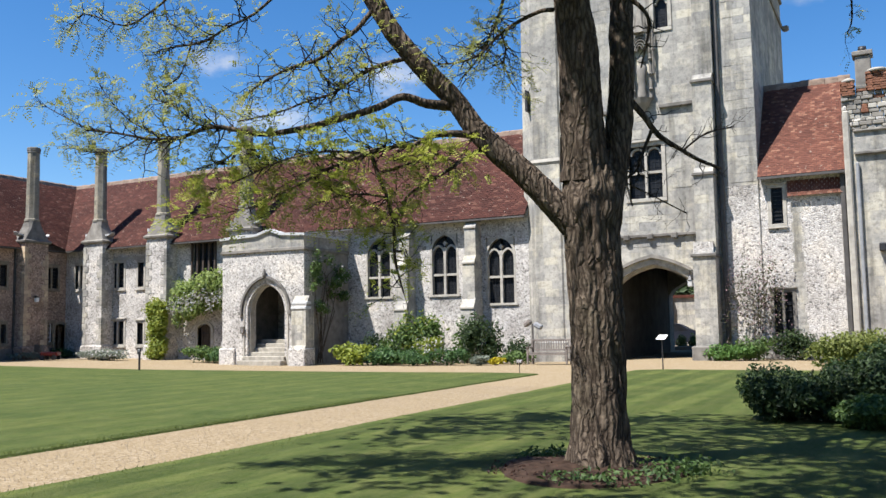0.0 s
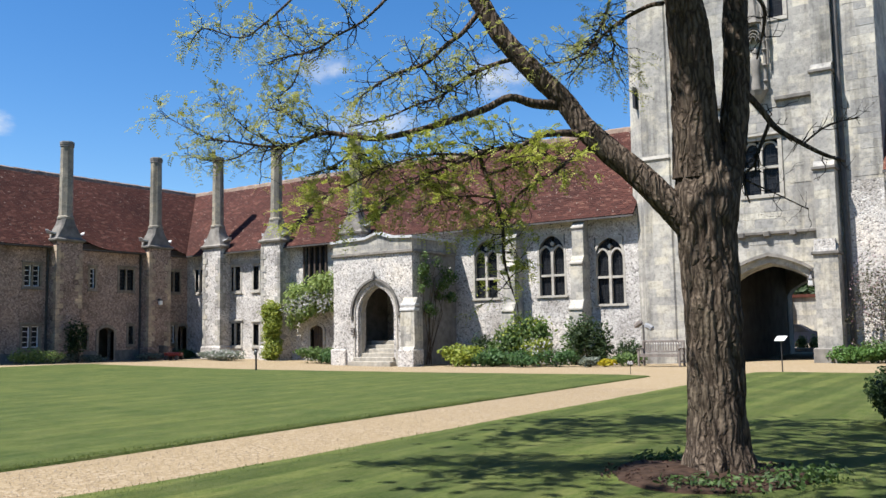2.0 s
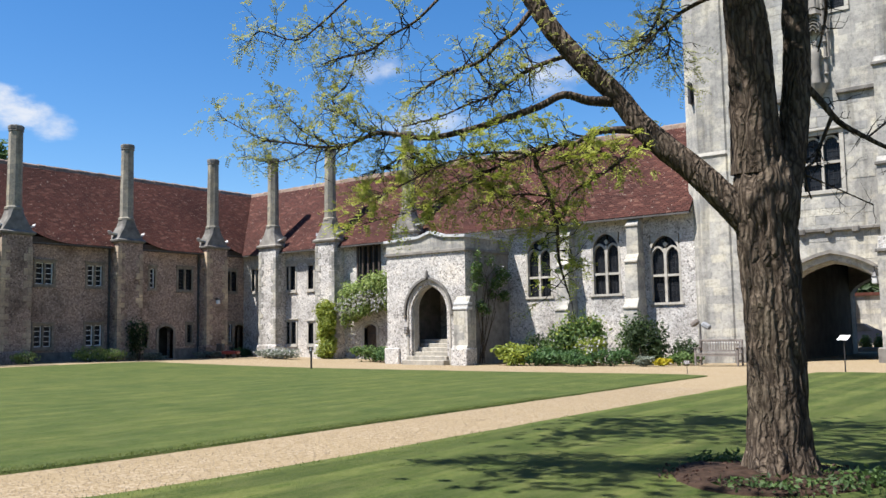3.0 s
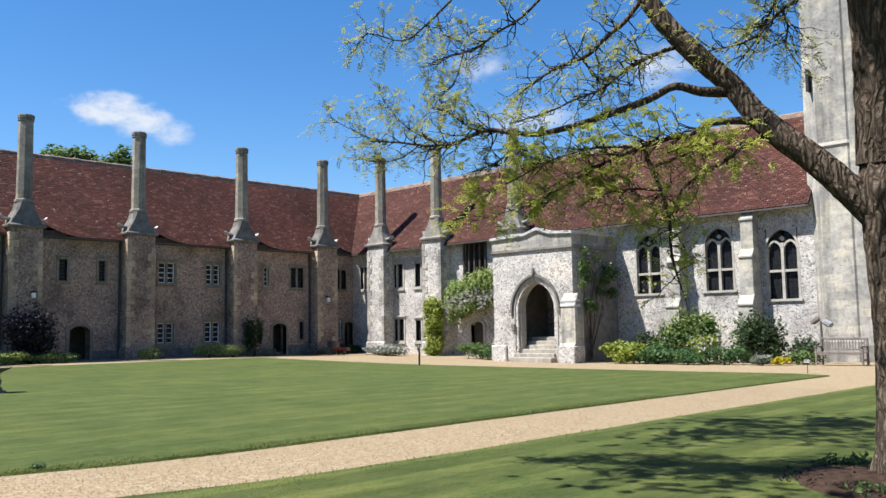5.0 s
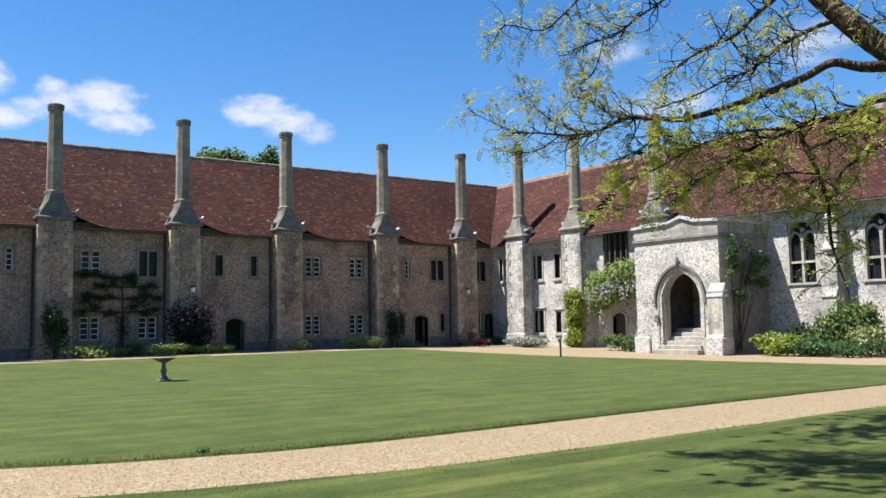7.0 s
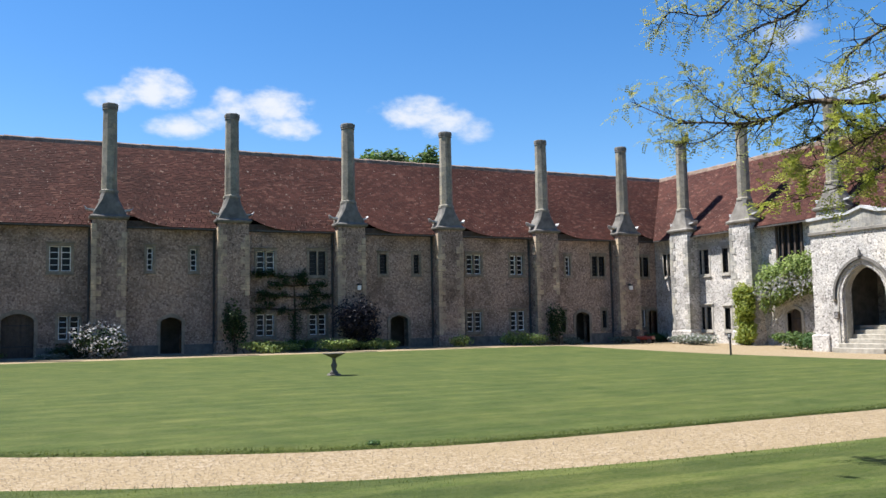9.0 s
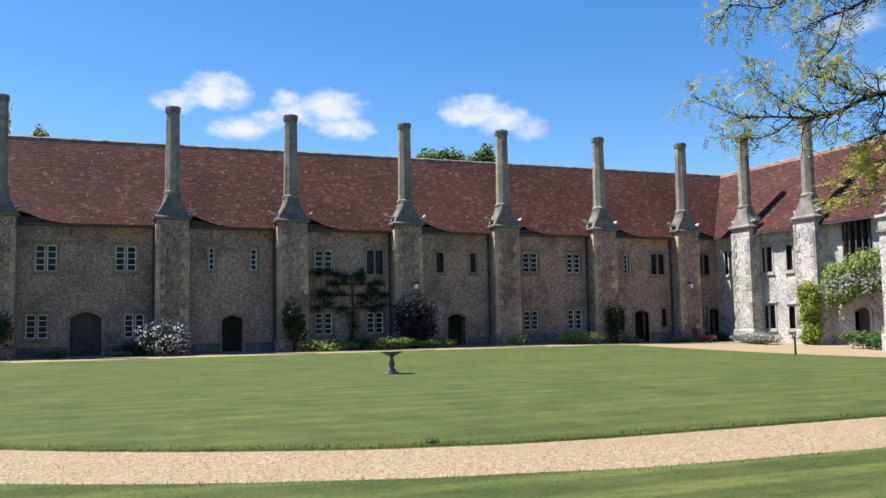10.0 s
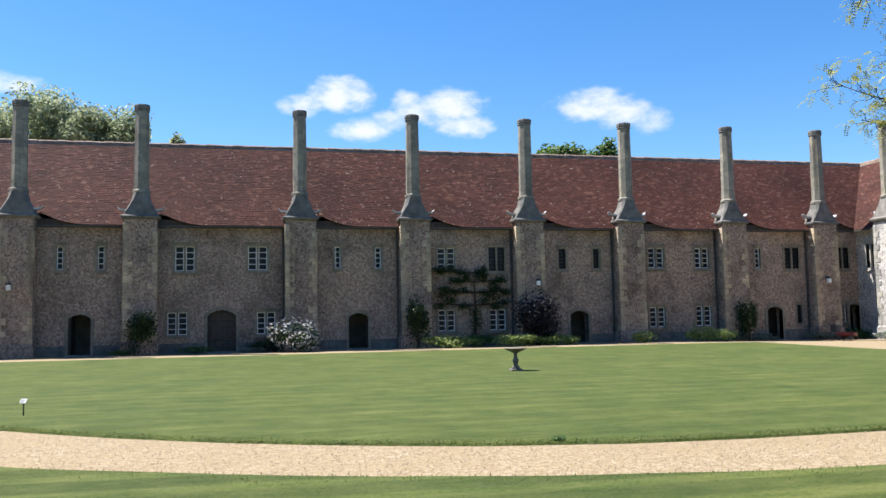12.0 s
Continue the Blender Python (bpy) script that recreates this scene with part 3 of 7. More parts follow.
M_RIDGE = simple("ridge_tile", (0.21, 0.155, 0.12), 0.9, 0.4, 3.0)
ridge_tiles("ridge", (W_R, S_END, RIDGE_Z - 0.05), (W_R, H_R, RIDGE_Z - 0.05), west_range)
ridge_tiles("ridge", (W_R, H_R, RIDGE_Z - 0.05), (-14.0, H_R, RIDGE_Z - 0.05), hall_range)
deck("roof_back", [(W_R, S_END, RIDGE_Z - 0.1), (W_R, H_R + 3.6, RIDGE_Z - 0.1), (W_R - 4, H_R + 4, 6), (W_R - 4, S_END, 6)], M_TILE, west_range)
deck("roof_back", [(W_R, H_R, RIDGE_Z - 0.1), (-14, H_R, RIDGE_Z - 0.1), (-14, H_R + 4, 6), (W_R - 4, H_R + 4, 6)], M_TILE, hall_range)
deck("roof_underside", [(W_R, S_END, RIDGE_Z - 0.12), (WEST - 0.05, S_END, EAVE_Z + 0.3), (WEST - 0.05, HALL - 0.05, EAVE_Z + 0.3), (W_R, H_R, RIDGE_Z - 0.12)], M_OAK, west_range)
# dark strip added on the wall top to imitate the shadowed recess under the eaves
part("wall_plate", boxes((WEST, WEST + 0.06, S_END, HALL, EAVE_Z - 0.28, EAVE_Z + 0.1)), M_OAK, west_range, "dark strip standing in for shade under the swept eaves")
deck("roof_underside", [(W_R, H_R, RIDGE_Z - 0.12), (WEST + OVER, HALL - OVER, ez - 0.1), (-14, HALL - OVER, ez - 0.1), (-14, H_R, RIDGE_Z - 0.12)], M_OAK, hall_range)
# the west strip imitates the eave's thin shadow line; the hall has a gutter
part("gutter", boxes((WEST + OVER - 0.02, WEST + OVER + 0.04, S_END, HALL - OVER, ez - 0.09, ez - 0.03)), M_PIPE, west_range, "dark eaves strip, iron gutter on the hall, shadow line on the west")
part("gutter", boxes((WEST + OVER + 0.1, -14.0, HALL - OVER - 0.06, HALL - OVER, ez - 0.11, ez - 0.04)), M_PIPE, hall_range, "dark eaves strip, iron gutter on the hall, shadow line on the west")

# west wall: kind, along the wall from, to, sill, head
WEST_OPENINGS = [
    ("s", -7.69, -7.41, 4.13, 5.19), ("s", -5.92, -5.63, 4.12, 5.20), ("w", -2.48, -1.61, 4.03, 5.20), ("w", 0.88, 1.78, 4.06, 5.20),
    ("w", -2.82, -1.93, 1.02, 2.07), ("w", 1.30, 2.15, 0.98, 2.03), ("D", -7.14, -6.17, 0.05, 2.06), ("G", -1.00, 0.32, 0.05, 2.17),
    ("s", 5.07, 5.33, 4.13, 5.20), ("s", 7.06, 7.35, 4.12, 5.16), ("w", 10.26, 11.14, 4.04, 5.13), ("d", 12.94, 13.78, 3.95, 5.17),
    ("w", 10.25, 11.11, 0.93, 1.99), ("w", 12.95, 13.80, 0.93, 1.97), ("D", 5.70, 6.66, 0.05, 1.92), ("t", 16.77, 17.15, 4.05, 5.09), ("t", 18.72, 19.05, 4.07, 5.10),
    ("D", 17.33, 18.34, 0.05, 1.85), ("w", 21.92, 22.82, 4.08, 5.15), ("w", 24.69, 25.53, 4.06, 5.14), ("w", 21.90, 22.79, 0.91, 1.95), ("w", 24.65, 25.55, 0.91, 1.99),
    ("s", 28.42, 28.72, 4.05, 5.13), ("d", 30.27, 31.16, 4.0, 5.18), ("d", 33.60, 34.42, 3.99, 5.18), ("t", 30.90, 31.20, 0.94, 1.96), ("t", 27.96, 28.30, 0.85, 1.92),
    ("D", 29.00, 29.95, 0.05, 1.90), ("w", 33.55, 34.12, 0.94, 1.98), ("D", 34.30, 34.95, 0.05, 1.96),
    ("w", -13.0, -12.1, 4.05, 5.2), ("w", -13.0, -12.1, 1.0, 2.05), ("w", -17.0, -16.1, 4.05, 5.2), ("D", -15.0, -14.0, 0.05, 2.0),
]
part("wall", wall_mesh(S_END, HALL, -0.4, EAVE_Z + 0.1, [(a, b, c, d) for _, a, b, c, d in WEST_OPENINGS], WEST, WEST - 0.55, "y"), M_FLINT_SHADED, west_range, "grey-brown flint rubble wall, darkened to carry its shade")
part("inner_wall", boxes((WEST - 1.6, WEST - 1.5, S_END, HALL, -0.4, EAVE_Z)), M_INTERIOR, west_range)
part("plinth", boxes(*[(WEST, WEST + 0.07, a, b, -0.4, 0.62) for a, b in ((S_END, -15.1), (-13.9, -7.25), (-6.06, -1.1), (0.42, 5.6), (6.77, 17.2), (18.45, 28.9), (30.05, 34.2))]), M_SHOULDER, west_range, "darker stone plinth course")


def turned(bm, m):
    bmesh.ops.transform(bm, matrix=m, verts=bm.verts)
    return bm


# things drawn facing -y at the origin are set on the walls by these poses
def on_west(y, z=0.0):
    return Matrix.Translation((WEST, y, z)) @ Matrix.Rotation(math.pi / 2, 4, "Z")


def on_hall(x, z=0.0, y=None):
    return Matrix.Translation((x, HALL if y is None else y, z))


def casement(parent, place, w, h, lights, painted, surround_mat, bars=3):
    """A stone-framed window, its foot at z 0: surround, mullion, panes and painted or leaded casements."""
    s = 0.13
    dims = [(-w / 2 - s, w / 2 + s, -0.03, 0.28, -s, 0.0), (-w / 2 - s, w / 2 + s, -0.03, 0.28, h, h + s), (-w / 2 - s, -w / 2, -0.03, 0.28, 0, h), (w / 2, w / 2 + s, -0.03, 0.28, 0, h), (-w / 2 - s - 0.03, w / 2 + s + 0.03, -0.09, 0.05, -s - 0.05, -s), (-w / 2 - s - 0.04, w / 2 + s + 0.04, -0.10, 0.05, h + s, h + s + 0.06)]
    step = w / lights
    for k in range(1, lights):
        dims.append((-w / 2 + k * step - 0.045, -w / 2 + k * step + 0.045, -0.025, 0.22, 0, h))
    win = part("window", turned(boxes(*dims, bevel=0.008), place), surround_mat, parent)
    for k in range(lights):
        a, b = -w / 2 + k * step + (0.045 if k else 0), -w / 2 + (k + 1) * step - (0.045 if k < lights - 1 else 0)
        part("pane", turned(boxes((a, b, 0.15, 0.17, 0, h)), place), M_GLASS, win, "dark old glass")
        f = 0.036 if painted else 0.02
        dd = [(a, a + f, 0.09, 0.15, 0, h), (b - f, b, 0.09, 0.15, 0, h), (a + f, b - f, 0.09, 0.15, 0, f), (a + f, b - f, 0.09, 0.15, h - f, h)]
        n = bars
        for i in range(1, n + 1):
            z = h * i / (n + 1)
            dd.append((a + f, b - f, 0.11, 0.148, z - f * 0.4, z + f * 0.4))
        part("casement", turned(boxes(*dd), place), M_WHITE if painted else M_IRON, win, "white painted casement" if painted else "dark leaded light")
    return win


def door_way(parent, place, w, h, shut, surround_mat, big=False):
    """A four-centred stone doorway at z 0, open on a dark lobby or shut by a plank door."""
    bm = bmesh.new()
    half, rise = w / 2, w * 0.26
    arch_ring(bm, 0, half, h - rise, rise, 0.16, -0.05, 0.3, 0.0)
    arch_fill(bm, 0, half, h - rise, rise, h, 0.0, 0.45)
    way = part("doorway", turned(bm, place), surround_mat, parent, "pointed stone doorway")
    if shut:
        n = 5
        for i in range(n):
            a, b = -half + w * i / n, -half + w * (i + 1) / n
            part("plank", turned(boxes((a + 0.008, b - 0.008, 0.22, 0.27, 0.02, h - 0.03)), place), M_OAK, way, "dark oak door plank")
        part("hinge", turned(boxes((-half + 0.05, half - 0.15, 0.2, 0.22, h * 0.72, h * 0.72 + 0.05), (-half + 0.05, half - 0.15, 0.2, 0.22, h * 0.25, h * 0.25 + 0.05)), place), M_IRON, way)
    else:
        part("door", turned(boxes((-half, -half + 0.05, 0.5, 0.5 + w * 0.9, 0.02, h - 0.1)), place), M_OAK, way, "dark door standing open inwards")
    part("threshold", turned(boxes((-half - 0.1, half + 0.1, -0.25, 0.3, -0.12, 0.02), bevel=0.02), place), M_DRESSED_OLD, way)
    return way


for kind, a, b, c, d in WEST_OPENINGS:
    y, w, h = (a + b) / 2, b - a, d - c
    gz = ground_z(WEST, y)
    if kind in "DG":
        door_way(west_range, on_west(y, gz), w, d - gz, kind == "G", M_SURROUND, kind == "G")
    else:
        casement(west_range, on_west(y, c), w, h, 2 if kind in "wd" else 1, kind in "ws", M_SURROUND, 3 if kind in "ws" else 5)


# ---- chimney buttresses ----
def chimney_stack(name, mats, label, half=0.75, deep=0.8, top=6.45, group=""):
    """A tall buttress carrying a moulded shoulder and a slender octagonal shaft; faces -y, wall plane at y 0."""
    body_mat, quoin_mat, shaft_mat, shoulder_mat = mats
    root = empty(name)
    bm = bmesh.new()
    loft(bm, [[(-half - o, 0.1, z), (-half - o, -deep - o, z), (half + o, -deep - o, z), (half + o, 0.1, z)] for z, o in ((-0.45, 0.07), (0.65, 0.07), (0.75, 0.0), (top, -0.02))])
    part("buttress", bm, body_mat, root, "flint-faced buttress")
    rnd = random.Random(7)
    z = 0.78
    i = 0
    while z < top - 0.35:
        h = rnd.uniform(0.26, 0.4)
        for sx in (-1, 1):
            la, lb = (0.42, 0.24) if (i + (sx > 0)) % 2 else (0.22, 0.42)
            if rnd.random() < 0.93:
                x0, x1 = (half - la, half + 0.012) if sx > 0 else (-half - 0.012, -half + la)
                part("quoin", boxes((x0, x1, -deep - 0.012, -deep + lb, z, z + h - 0.02), bevel=0.012), quoin_mat, root)
        z += h
        i += 1
    yc = -0.33
    bm = bmesh.new()
    loft(bm, [[(-half - o, 0.5, z), (-half - o, -deep - o, z), (half + o, -deep - o, z), (half + o, 0.5, z)] for z, o in ((top - 0.06, 0.03), (top, 0.1), (top + 0.08, 0.12), (top + 0.16, 0.03))])
    part("cornice", bm, shoulder_mat, root, "weathered moulded stone cornice")
    bm = bmesh.new()

    def square8(hx, hy, z, c):
        return [(sx * a, yc + b, z) for sx, a, b in ((1, hx, -hy + c), (1, hx, hy - c), (1, hx - c, hy), (-1, hx - c, hy), (-1, hx, hy - c), (-1, hx, -hy + c), (-1, hx - c, -hy), (1, hx - c, -hy))]
    loft(bm, [square8(half, 0.48, top + 0.16, 0.02), square8(half * 0.78, 0.44, top + 0.5, 0.06), square8(half * 0.56, 0.4, top + 0.85, 0.1), square8(0.36, 0.36, top + 1.15, 0.14), square8(0.34, 0.34, top + 1.32, 0.14)])
    part("shoulder", bm, shoulder_mat, root, "sloping stone shoulder of the stack")
    bm = bmesh.new()
    t8 = math.pi / 8
    loft(bm, [ngon(0, yc, z, r, 8, t8) for z, r in ((top + 1.2, 0.43), (top + 1.3, 0.43), (top + 1.36, 0.36), (11.54, 0.325))])
    part("shaft", bm, shaft_mat, root, "slender octagonal stone shaft")
    bm = bmesh.new()
    loft(bm, [ngon(0, yc, z, r, 8, t8) for z, r in ((11.52, 0.33), (11.55, 0.365), (11.61, 0.35), (11.64, 0.37), (11.78, 0.375), (11.83, 0.345), (11.85, 0.24), (11.7, 0.22))])
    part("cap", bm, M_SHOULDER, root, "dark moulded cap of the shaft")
    for sx in (-1, 1):
        bm = bmesh.new()
        loft(bm, [[(sx * (half * 0.8), yc - w, z0), (sx * (half * 0.8), yc + w, z0), (sx * (half * 0.8), yc + w, z0 + 0.1), (sx * (half * 0.8), yc - w, z0 + 0.1)] for w, z0 in ((0.2, top + 0.33),)] + [[(sx * (half + 0.2), yc - 0.2, top + 0.40), (sx * (half + 0.2), yc + 0.2, top + 0.40), (sx * (half + 0.2), yc + 0.2, top + 0.46), (sx * (half + 0.2), yc - 0.2, top + 0.46)], [(sx * (half + 0.3), yc - 0.12, top + 0.55), (sx * (half + 0.3), yc + 0.12, top + 0.55), (sx * (half + 0.3), yc + 0.12, top + 0.58), (sx * (half + 0.3), yc - 0.12, top + 0.58)]])
        part("lead_spout", bm, M_LEADW, root, "pale lead flashing spout")
    part("downpipe", boxes((-half - 0.1, -half - 0.02, -0.12, -0.02, 0.2, top - 0.3)), M_PIPE, root, "dark rainwater pipe")
    return tagged(root, label, "chimney", group)


M_LEADW = simple("lead_pale", (0.446, 0.446, 0.432), 0.5, 0.2, 5.0)
M_TILE_FLAT = simple("clay_tile_plain", (0.081, 0.030, 0.021), 0.85, 0.5, 9.0, relief=0.8)
M_SHAFT = ashlar_material("chimney_shaft_stone", (0.318, 0.285, 0.222), (0.192, 0.178, 0.148), 1.3)
west_stack = chimney_stack("chimney_stack", (M_FLINT_SHADED, M_ASHLAR_WEST, M_SHAFT, M_SHOULDER), "tall octagonal stone chimney on a flint buttress in shade", group="west chimneys")
for k, y in enumerate(WEST_STACKS):
    m = Matrix.Translation((WEST, y, 0)) @ Matrix.Rotation(math.pi / 2, 4, "Z")
    if k == 0:
        west_stack.matrix_basis = m
    else:
        copy_thing(west_stack, m)
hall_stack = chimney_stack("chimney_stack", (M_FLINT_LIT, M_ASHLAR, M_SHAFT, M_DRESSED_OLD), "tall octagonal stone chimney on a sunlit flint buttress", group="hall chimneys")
for k, x in enumerate((-39.88, -35.05, -29.28)):
    m = Matrix.Translation((x, HALL, 0))
    if k == 0:
        hall_stack.matrix_basis = m
    else:
        copy_thing(hall_stack, m)

# ---- hall range front ----
HALL_SMALL = [("d", -39.35, -38.30, 3.9, 5.30), ("t", -37.2, -36.78, 3.9, 5.25), ("d", -39.25, -38.25, 0.75, 2.03), ("t", -37.2, -36.78, 0.75, 1.92), ("d", -42.2, -41.6, 3.95, 5.3)]
HALL_GREAT = [(-21.61, 2.88, 3.78), (-18.14, 2.88, 3.77), (-15.37, 2.42, 3.57)]
GW = 1.36
ORIEL = (-33.15, -31.7, 4.2, 6.05)
SERVICE_DOOR = (-32.8, -31.9, 0.0, 1.8)
holes = [(a, b, c, d) for _, a, b, c, d in HALL_SMALL] + [(x - GW / 2, x + GW / 2, s, s + 2.72 if s > 2.6 else 5.3) for x, s, t in HALL_GREAT] + [ORIEL, SERVICE_DOOR, (-26.2, -24.6, 0.9, 3.4)]
part("wall", wall_mesh(WEST, -13.4, -0.5, EAVE_Z + 0.1, holes, HALL, HALL + 0.7, "x"), M_FLINT_LIT, hall_range, "sunlit pale flint and stone wall")
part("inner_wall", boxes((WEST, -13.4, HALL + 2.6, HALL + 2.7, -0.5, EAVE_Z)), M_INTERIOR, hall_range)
for kind, a, b, c, d in HALL_SMALL:
    casement(hall_range, on_hall((a + b) / 2, c), b - a, d - c, 2 if kind == "d" else 1, False, M_DRESSED, 5)
part("ashlar_panel", boxes((-39.52, -36.7, HALL - 0.012, HALL + 0.1, 5.45, 5.62)), M_DRESSED, hall_range)

oriel = part("window", turned(boxes((-0.85, 0.85, -0.14, 0.2, -0.12, 0.0), (-0.85, 0.85, -0.14, 0.2, 1.85, 1.97), *[(-0.8 + 0.4 * i - 0.06, -0.8 + 0.4 * i + 0.06, -0.1, 0.2, 0, 1.85) for i in range(5)], bevel=0.01), on_hall(-32.42, 4.2)), M_OAK, hall_range, "dark timber mullioned window")
for i in range(4):
    part("pane", turned(boxes((-0.74 + 0.4 * i, -0.46 + 0.4 * i, 0.05, 0.07, 0, 1.85)), on_hall(-32.42, 4.2)), M_GLASS, oriel)
door_way(hall_range, on_hall(-32.35, -0.06), 0.9, 1.86, True, M_DRESSED)


def great_window(x, sill, transom):
    """Two tall trefoiled lights with a transom under a pointed hood."""
    h = (2.72 if sill > 2.6 else 2.88)
    place = on_hall(x, sill)
    bm = bmesh.new()
    half = GW / 2
    spring = h - 0.78
    arch_ring(bm, 0, half - 0.06, spring, 0.74, 0.10, -0.015, 0.3, 0.0)
    arch_fill(bm, 0, half - 0.06, spring, 0.74, h, 0.02, 0.45)
    box(bm, -half - 0.1, half + 0.1, -0.07, 0.3, -0.1, 0.0)
    win = part("window", turned(bm, place), M_DRESSED, hall_range, "pointed two-light stone window")
    bm = bmesh.new()
    box(bm, -0.06, 0.06, 0.04, 0.26, 0, spring + 0.2)
    box(bm, -half, half, 0.06, 0.24, transom - sill - 0.05, transom - sill + 0.05)
    for sx in (-1, 1):
        cx = sx * (half * 0.5 - 0.01)
        hw = half * 0.5 - 0.08
        arch_ring(bm, cx, hw, spring - 0.12, 0.36, 0.08, 0.05, 0.22)
        pts = arch_pts(hw, spring - 0.12, 0.36, 4)
        for k in (1, 7):
            px, pz = pts[k]
            loft(bm, [ngon(cx + px * 0.86, 0.08, pz, 0.06, 6), ngon(cx + px * 0.86, 0.2, pz, 0.06, 6)])
    loft(bm, [[(0.11 * math.cos(t), 0.06, spring + 0.38 + 0.11 * math.sin(t)) for t in (0, 1.57, 3.14, 4.71)], [(0.11 * math.cos(t), 0.2, spring + 0.38 + 0.11 * math.sin(t)) for t in (0, 1.57, 3.14, 4.71)]])
    part("tracery", turned(bm, place), M_DRESSED, win, "pale stone mullion, transom and trefoil heads")
    tr = transom - sill
    for sx in (-1, 1):
        a, b = sorted((sx * 0.06, sx * half))
        for z0, z1 in ((0.0, tr - 0.05), (tr + 0.05, h - 0.05)):
            part("pane", turned(boxes((a, b, 0.2, 0.22, z0, z1)), place), M_GLASS, win, "leaded glass")
            bars = [(a, b, 0.185, 0.2, z0 + 0.24 * i, z0 + 0.24 * i + 0.012) for i in range(1, int((z1 - z0) / 0.24) + 1)] + [(a + 0.16 * i, a + 0.16 * i + 0.012, 0.185, 0.2, z0, z1) for i in range(1, 4)]
            part("lead_bars", turned(boxes(*bars), place), M_IRON, win)


for g in HALL_GREAT:
    great_window(*g)


def hall_buttress(x, steps, label):
    """A slim stone buttress with sloping offsets."""
    root = tagged(empty("buttress"), label, "buttress", "hall buttresses")
    root.matrix_basis = on_hall(x)
    z = -0.4
    for top, deep, half in steps:
        bm = bmesh.new()
        extrude_x(bm, [(0.05, z), (-deep, z), (-deep, top - deep * 0.35), (-deep + 0.22, top + 0.05), (0.05, top + 0.05)], -half, half)
        part("stage", bm, M_ASHLAR, root)
        part("weathering", boxes((-half - 0.03, half + 0.03, -deep - 0.05, -deep + 0.04, top - deep * 0.35 - 0.09, top - deep * 0.35), bevel=0.015), M_DRESSED, root, "projecting pale weathering stone")
        z = top - 0.2
    return root


hall_buttress(-19.93, ((2.6, 0.95, 0.32), (4.5, 0.75, 0.29), (5.75, 0.55, 0.27)), "pale stepped stone buttress between hall windows")
hall_buttress(-16.58, ((2.6, 0.95, 0.32), (4.5, 0.75, 0.29), (6.0, 0.55, 0.27)), "pale stepped stone buttress beside the tower")

# ---- porch ----
porch = tagged(empty("porch"), "square flint and stone entrance porch with pointed arch", "porch")
PX0, PX1, PY = -28.02, -23.34, 31.5
PC, PH, PSPR, PRISE = -25.47, 1.06, 2.23, 1.3
pg = -0.13
part("front_wall", wall_mesh(PX0, PX1, -0.5, 5.35, [(PC - PH, PC + PH, pg, PSPR + PRISE + 0.05)], PY, PY + 0.6, "x"), M_FLINT_LIT, porch, "sunlit flint front")
# plain sides without flint, in a darker stone that deepens their shade
for x0, x1 in ((PX0, PX0 + 0.5), (PX1 - 0.5, PX1)):
    part("side_wall", boxes((x0, x1, PY + 0.6, HALL, -0.5, 5.35)), M_DRESSED_OLD, porch, "plain rendered side wall, greyed darker to deepen its shade")
bm = bmesh.new()
arch_fill(bm, PC, PH, PSPR, PRISE, PSPR + PRISE + 0.05, PY + 0.01, PY + 0.55)
part("spandrel", bm, M_FLINT_LIT, porch)
for k, (o, y) in enumerate(((0.0, 0.12), (0.11, 0.04), (0.22, -0.04))):
    bm = bmesh.new()
    arch_ring(bm, PC, PH - 0.08 + o, PSPR, PRISE - 0.08 + o, 0.09, PY + y, PY + y + 0.28, pg)
    part("arch_order", bm, M_DRESSED if k != 1 else M_DRESSED_OLD, porch, "moulded stone arch order")
bm = bmesh.new()
arch_ring(bm, PC, PH + 0.27, PSPR, PRISE + 0.25, 0.1, PY - 0.12, PY + 0.02)
box(bm, PC - PH - 0.45, PC - PH - 0.25, PY - 0.14, PY + 0.02, PSPR - 0.12, PSPR + 0.04)
box(bm, PC + PH + 0.25, PC + PH + 0.45, PY - 0.14, PY + 0.02, PSPR - 0.12, PSPR + 0.04)
loft(bm, [ngon(PC, PY - 0.12, PSPR + PRISE + 0.35, 0.1, 6), ngon(PC, PY - 0.12, PSPR + PRISE + 0.58, 0.07, 6), ngon(PC, PY - 0.12, PSPR + PRISE + 0.66, 0.02, 6)])
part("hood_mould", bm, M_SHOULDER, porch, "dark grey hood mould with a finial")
part("roof", boxes((PX0 + 0.1, PX1 - 0.1, PY + 0.1, HALL, 5.09, 5.30)), M_LEAD, porch)
part("string_course", boxes((PX0 - 0.08, PX1 + 0.08, PY - 0.09, PY + 0.1, 4.95, 5.10), (PX1 - 0.05, PX1 + 0.09, PY + 0.1, HALL, 4.95, 5.10), (PX0 - 0.09, PX0 + 0.05, PY + 0.1, HALL, 4.95, 5.10), bevel=0.02), M_DRESSED_OLD, porch, "dark stone string course")
bm = bmesh.new()
extrude_y(bm, [(PX0 - 0.02, 5.10), (PX1 + 0.02, 5.10), (PX1 + 0.02, 5.58), (-24.54, 5.66), (-25.27, 5.89), (-25.99, 5.68), (PX0 - 0.02, 5.60)], PY - 0.02, PY + 0.4)
box(bm, PX1 - 0.38, PX1 + 0.02, PY + 0.4, HALL, 5.10, 5.58)
box(bm, PX0 - 0.02, PX0 + 0.38, PY + 0.4, HALL, 5.10, 5.58)
part("parapet", bm, M_ASHLAR, porch, "stone parapet with a low gable")
bm = bmesh.new()
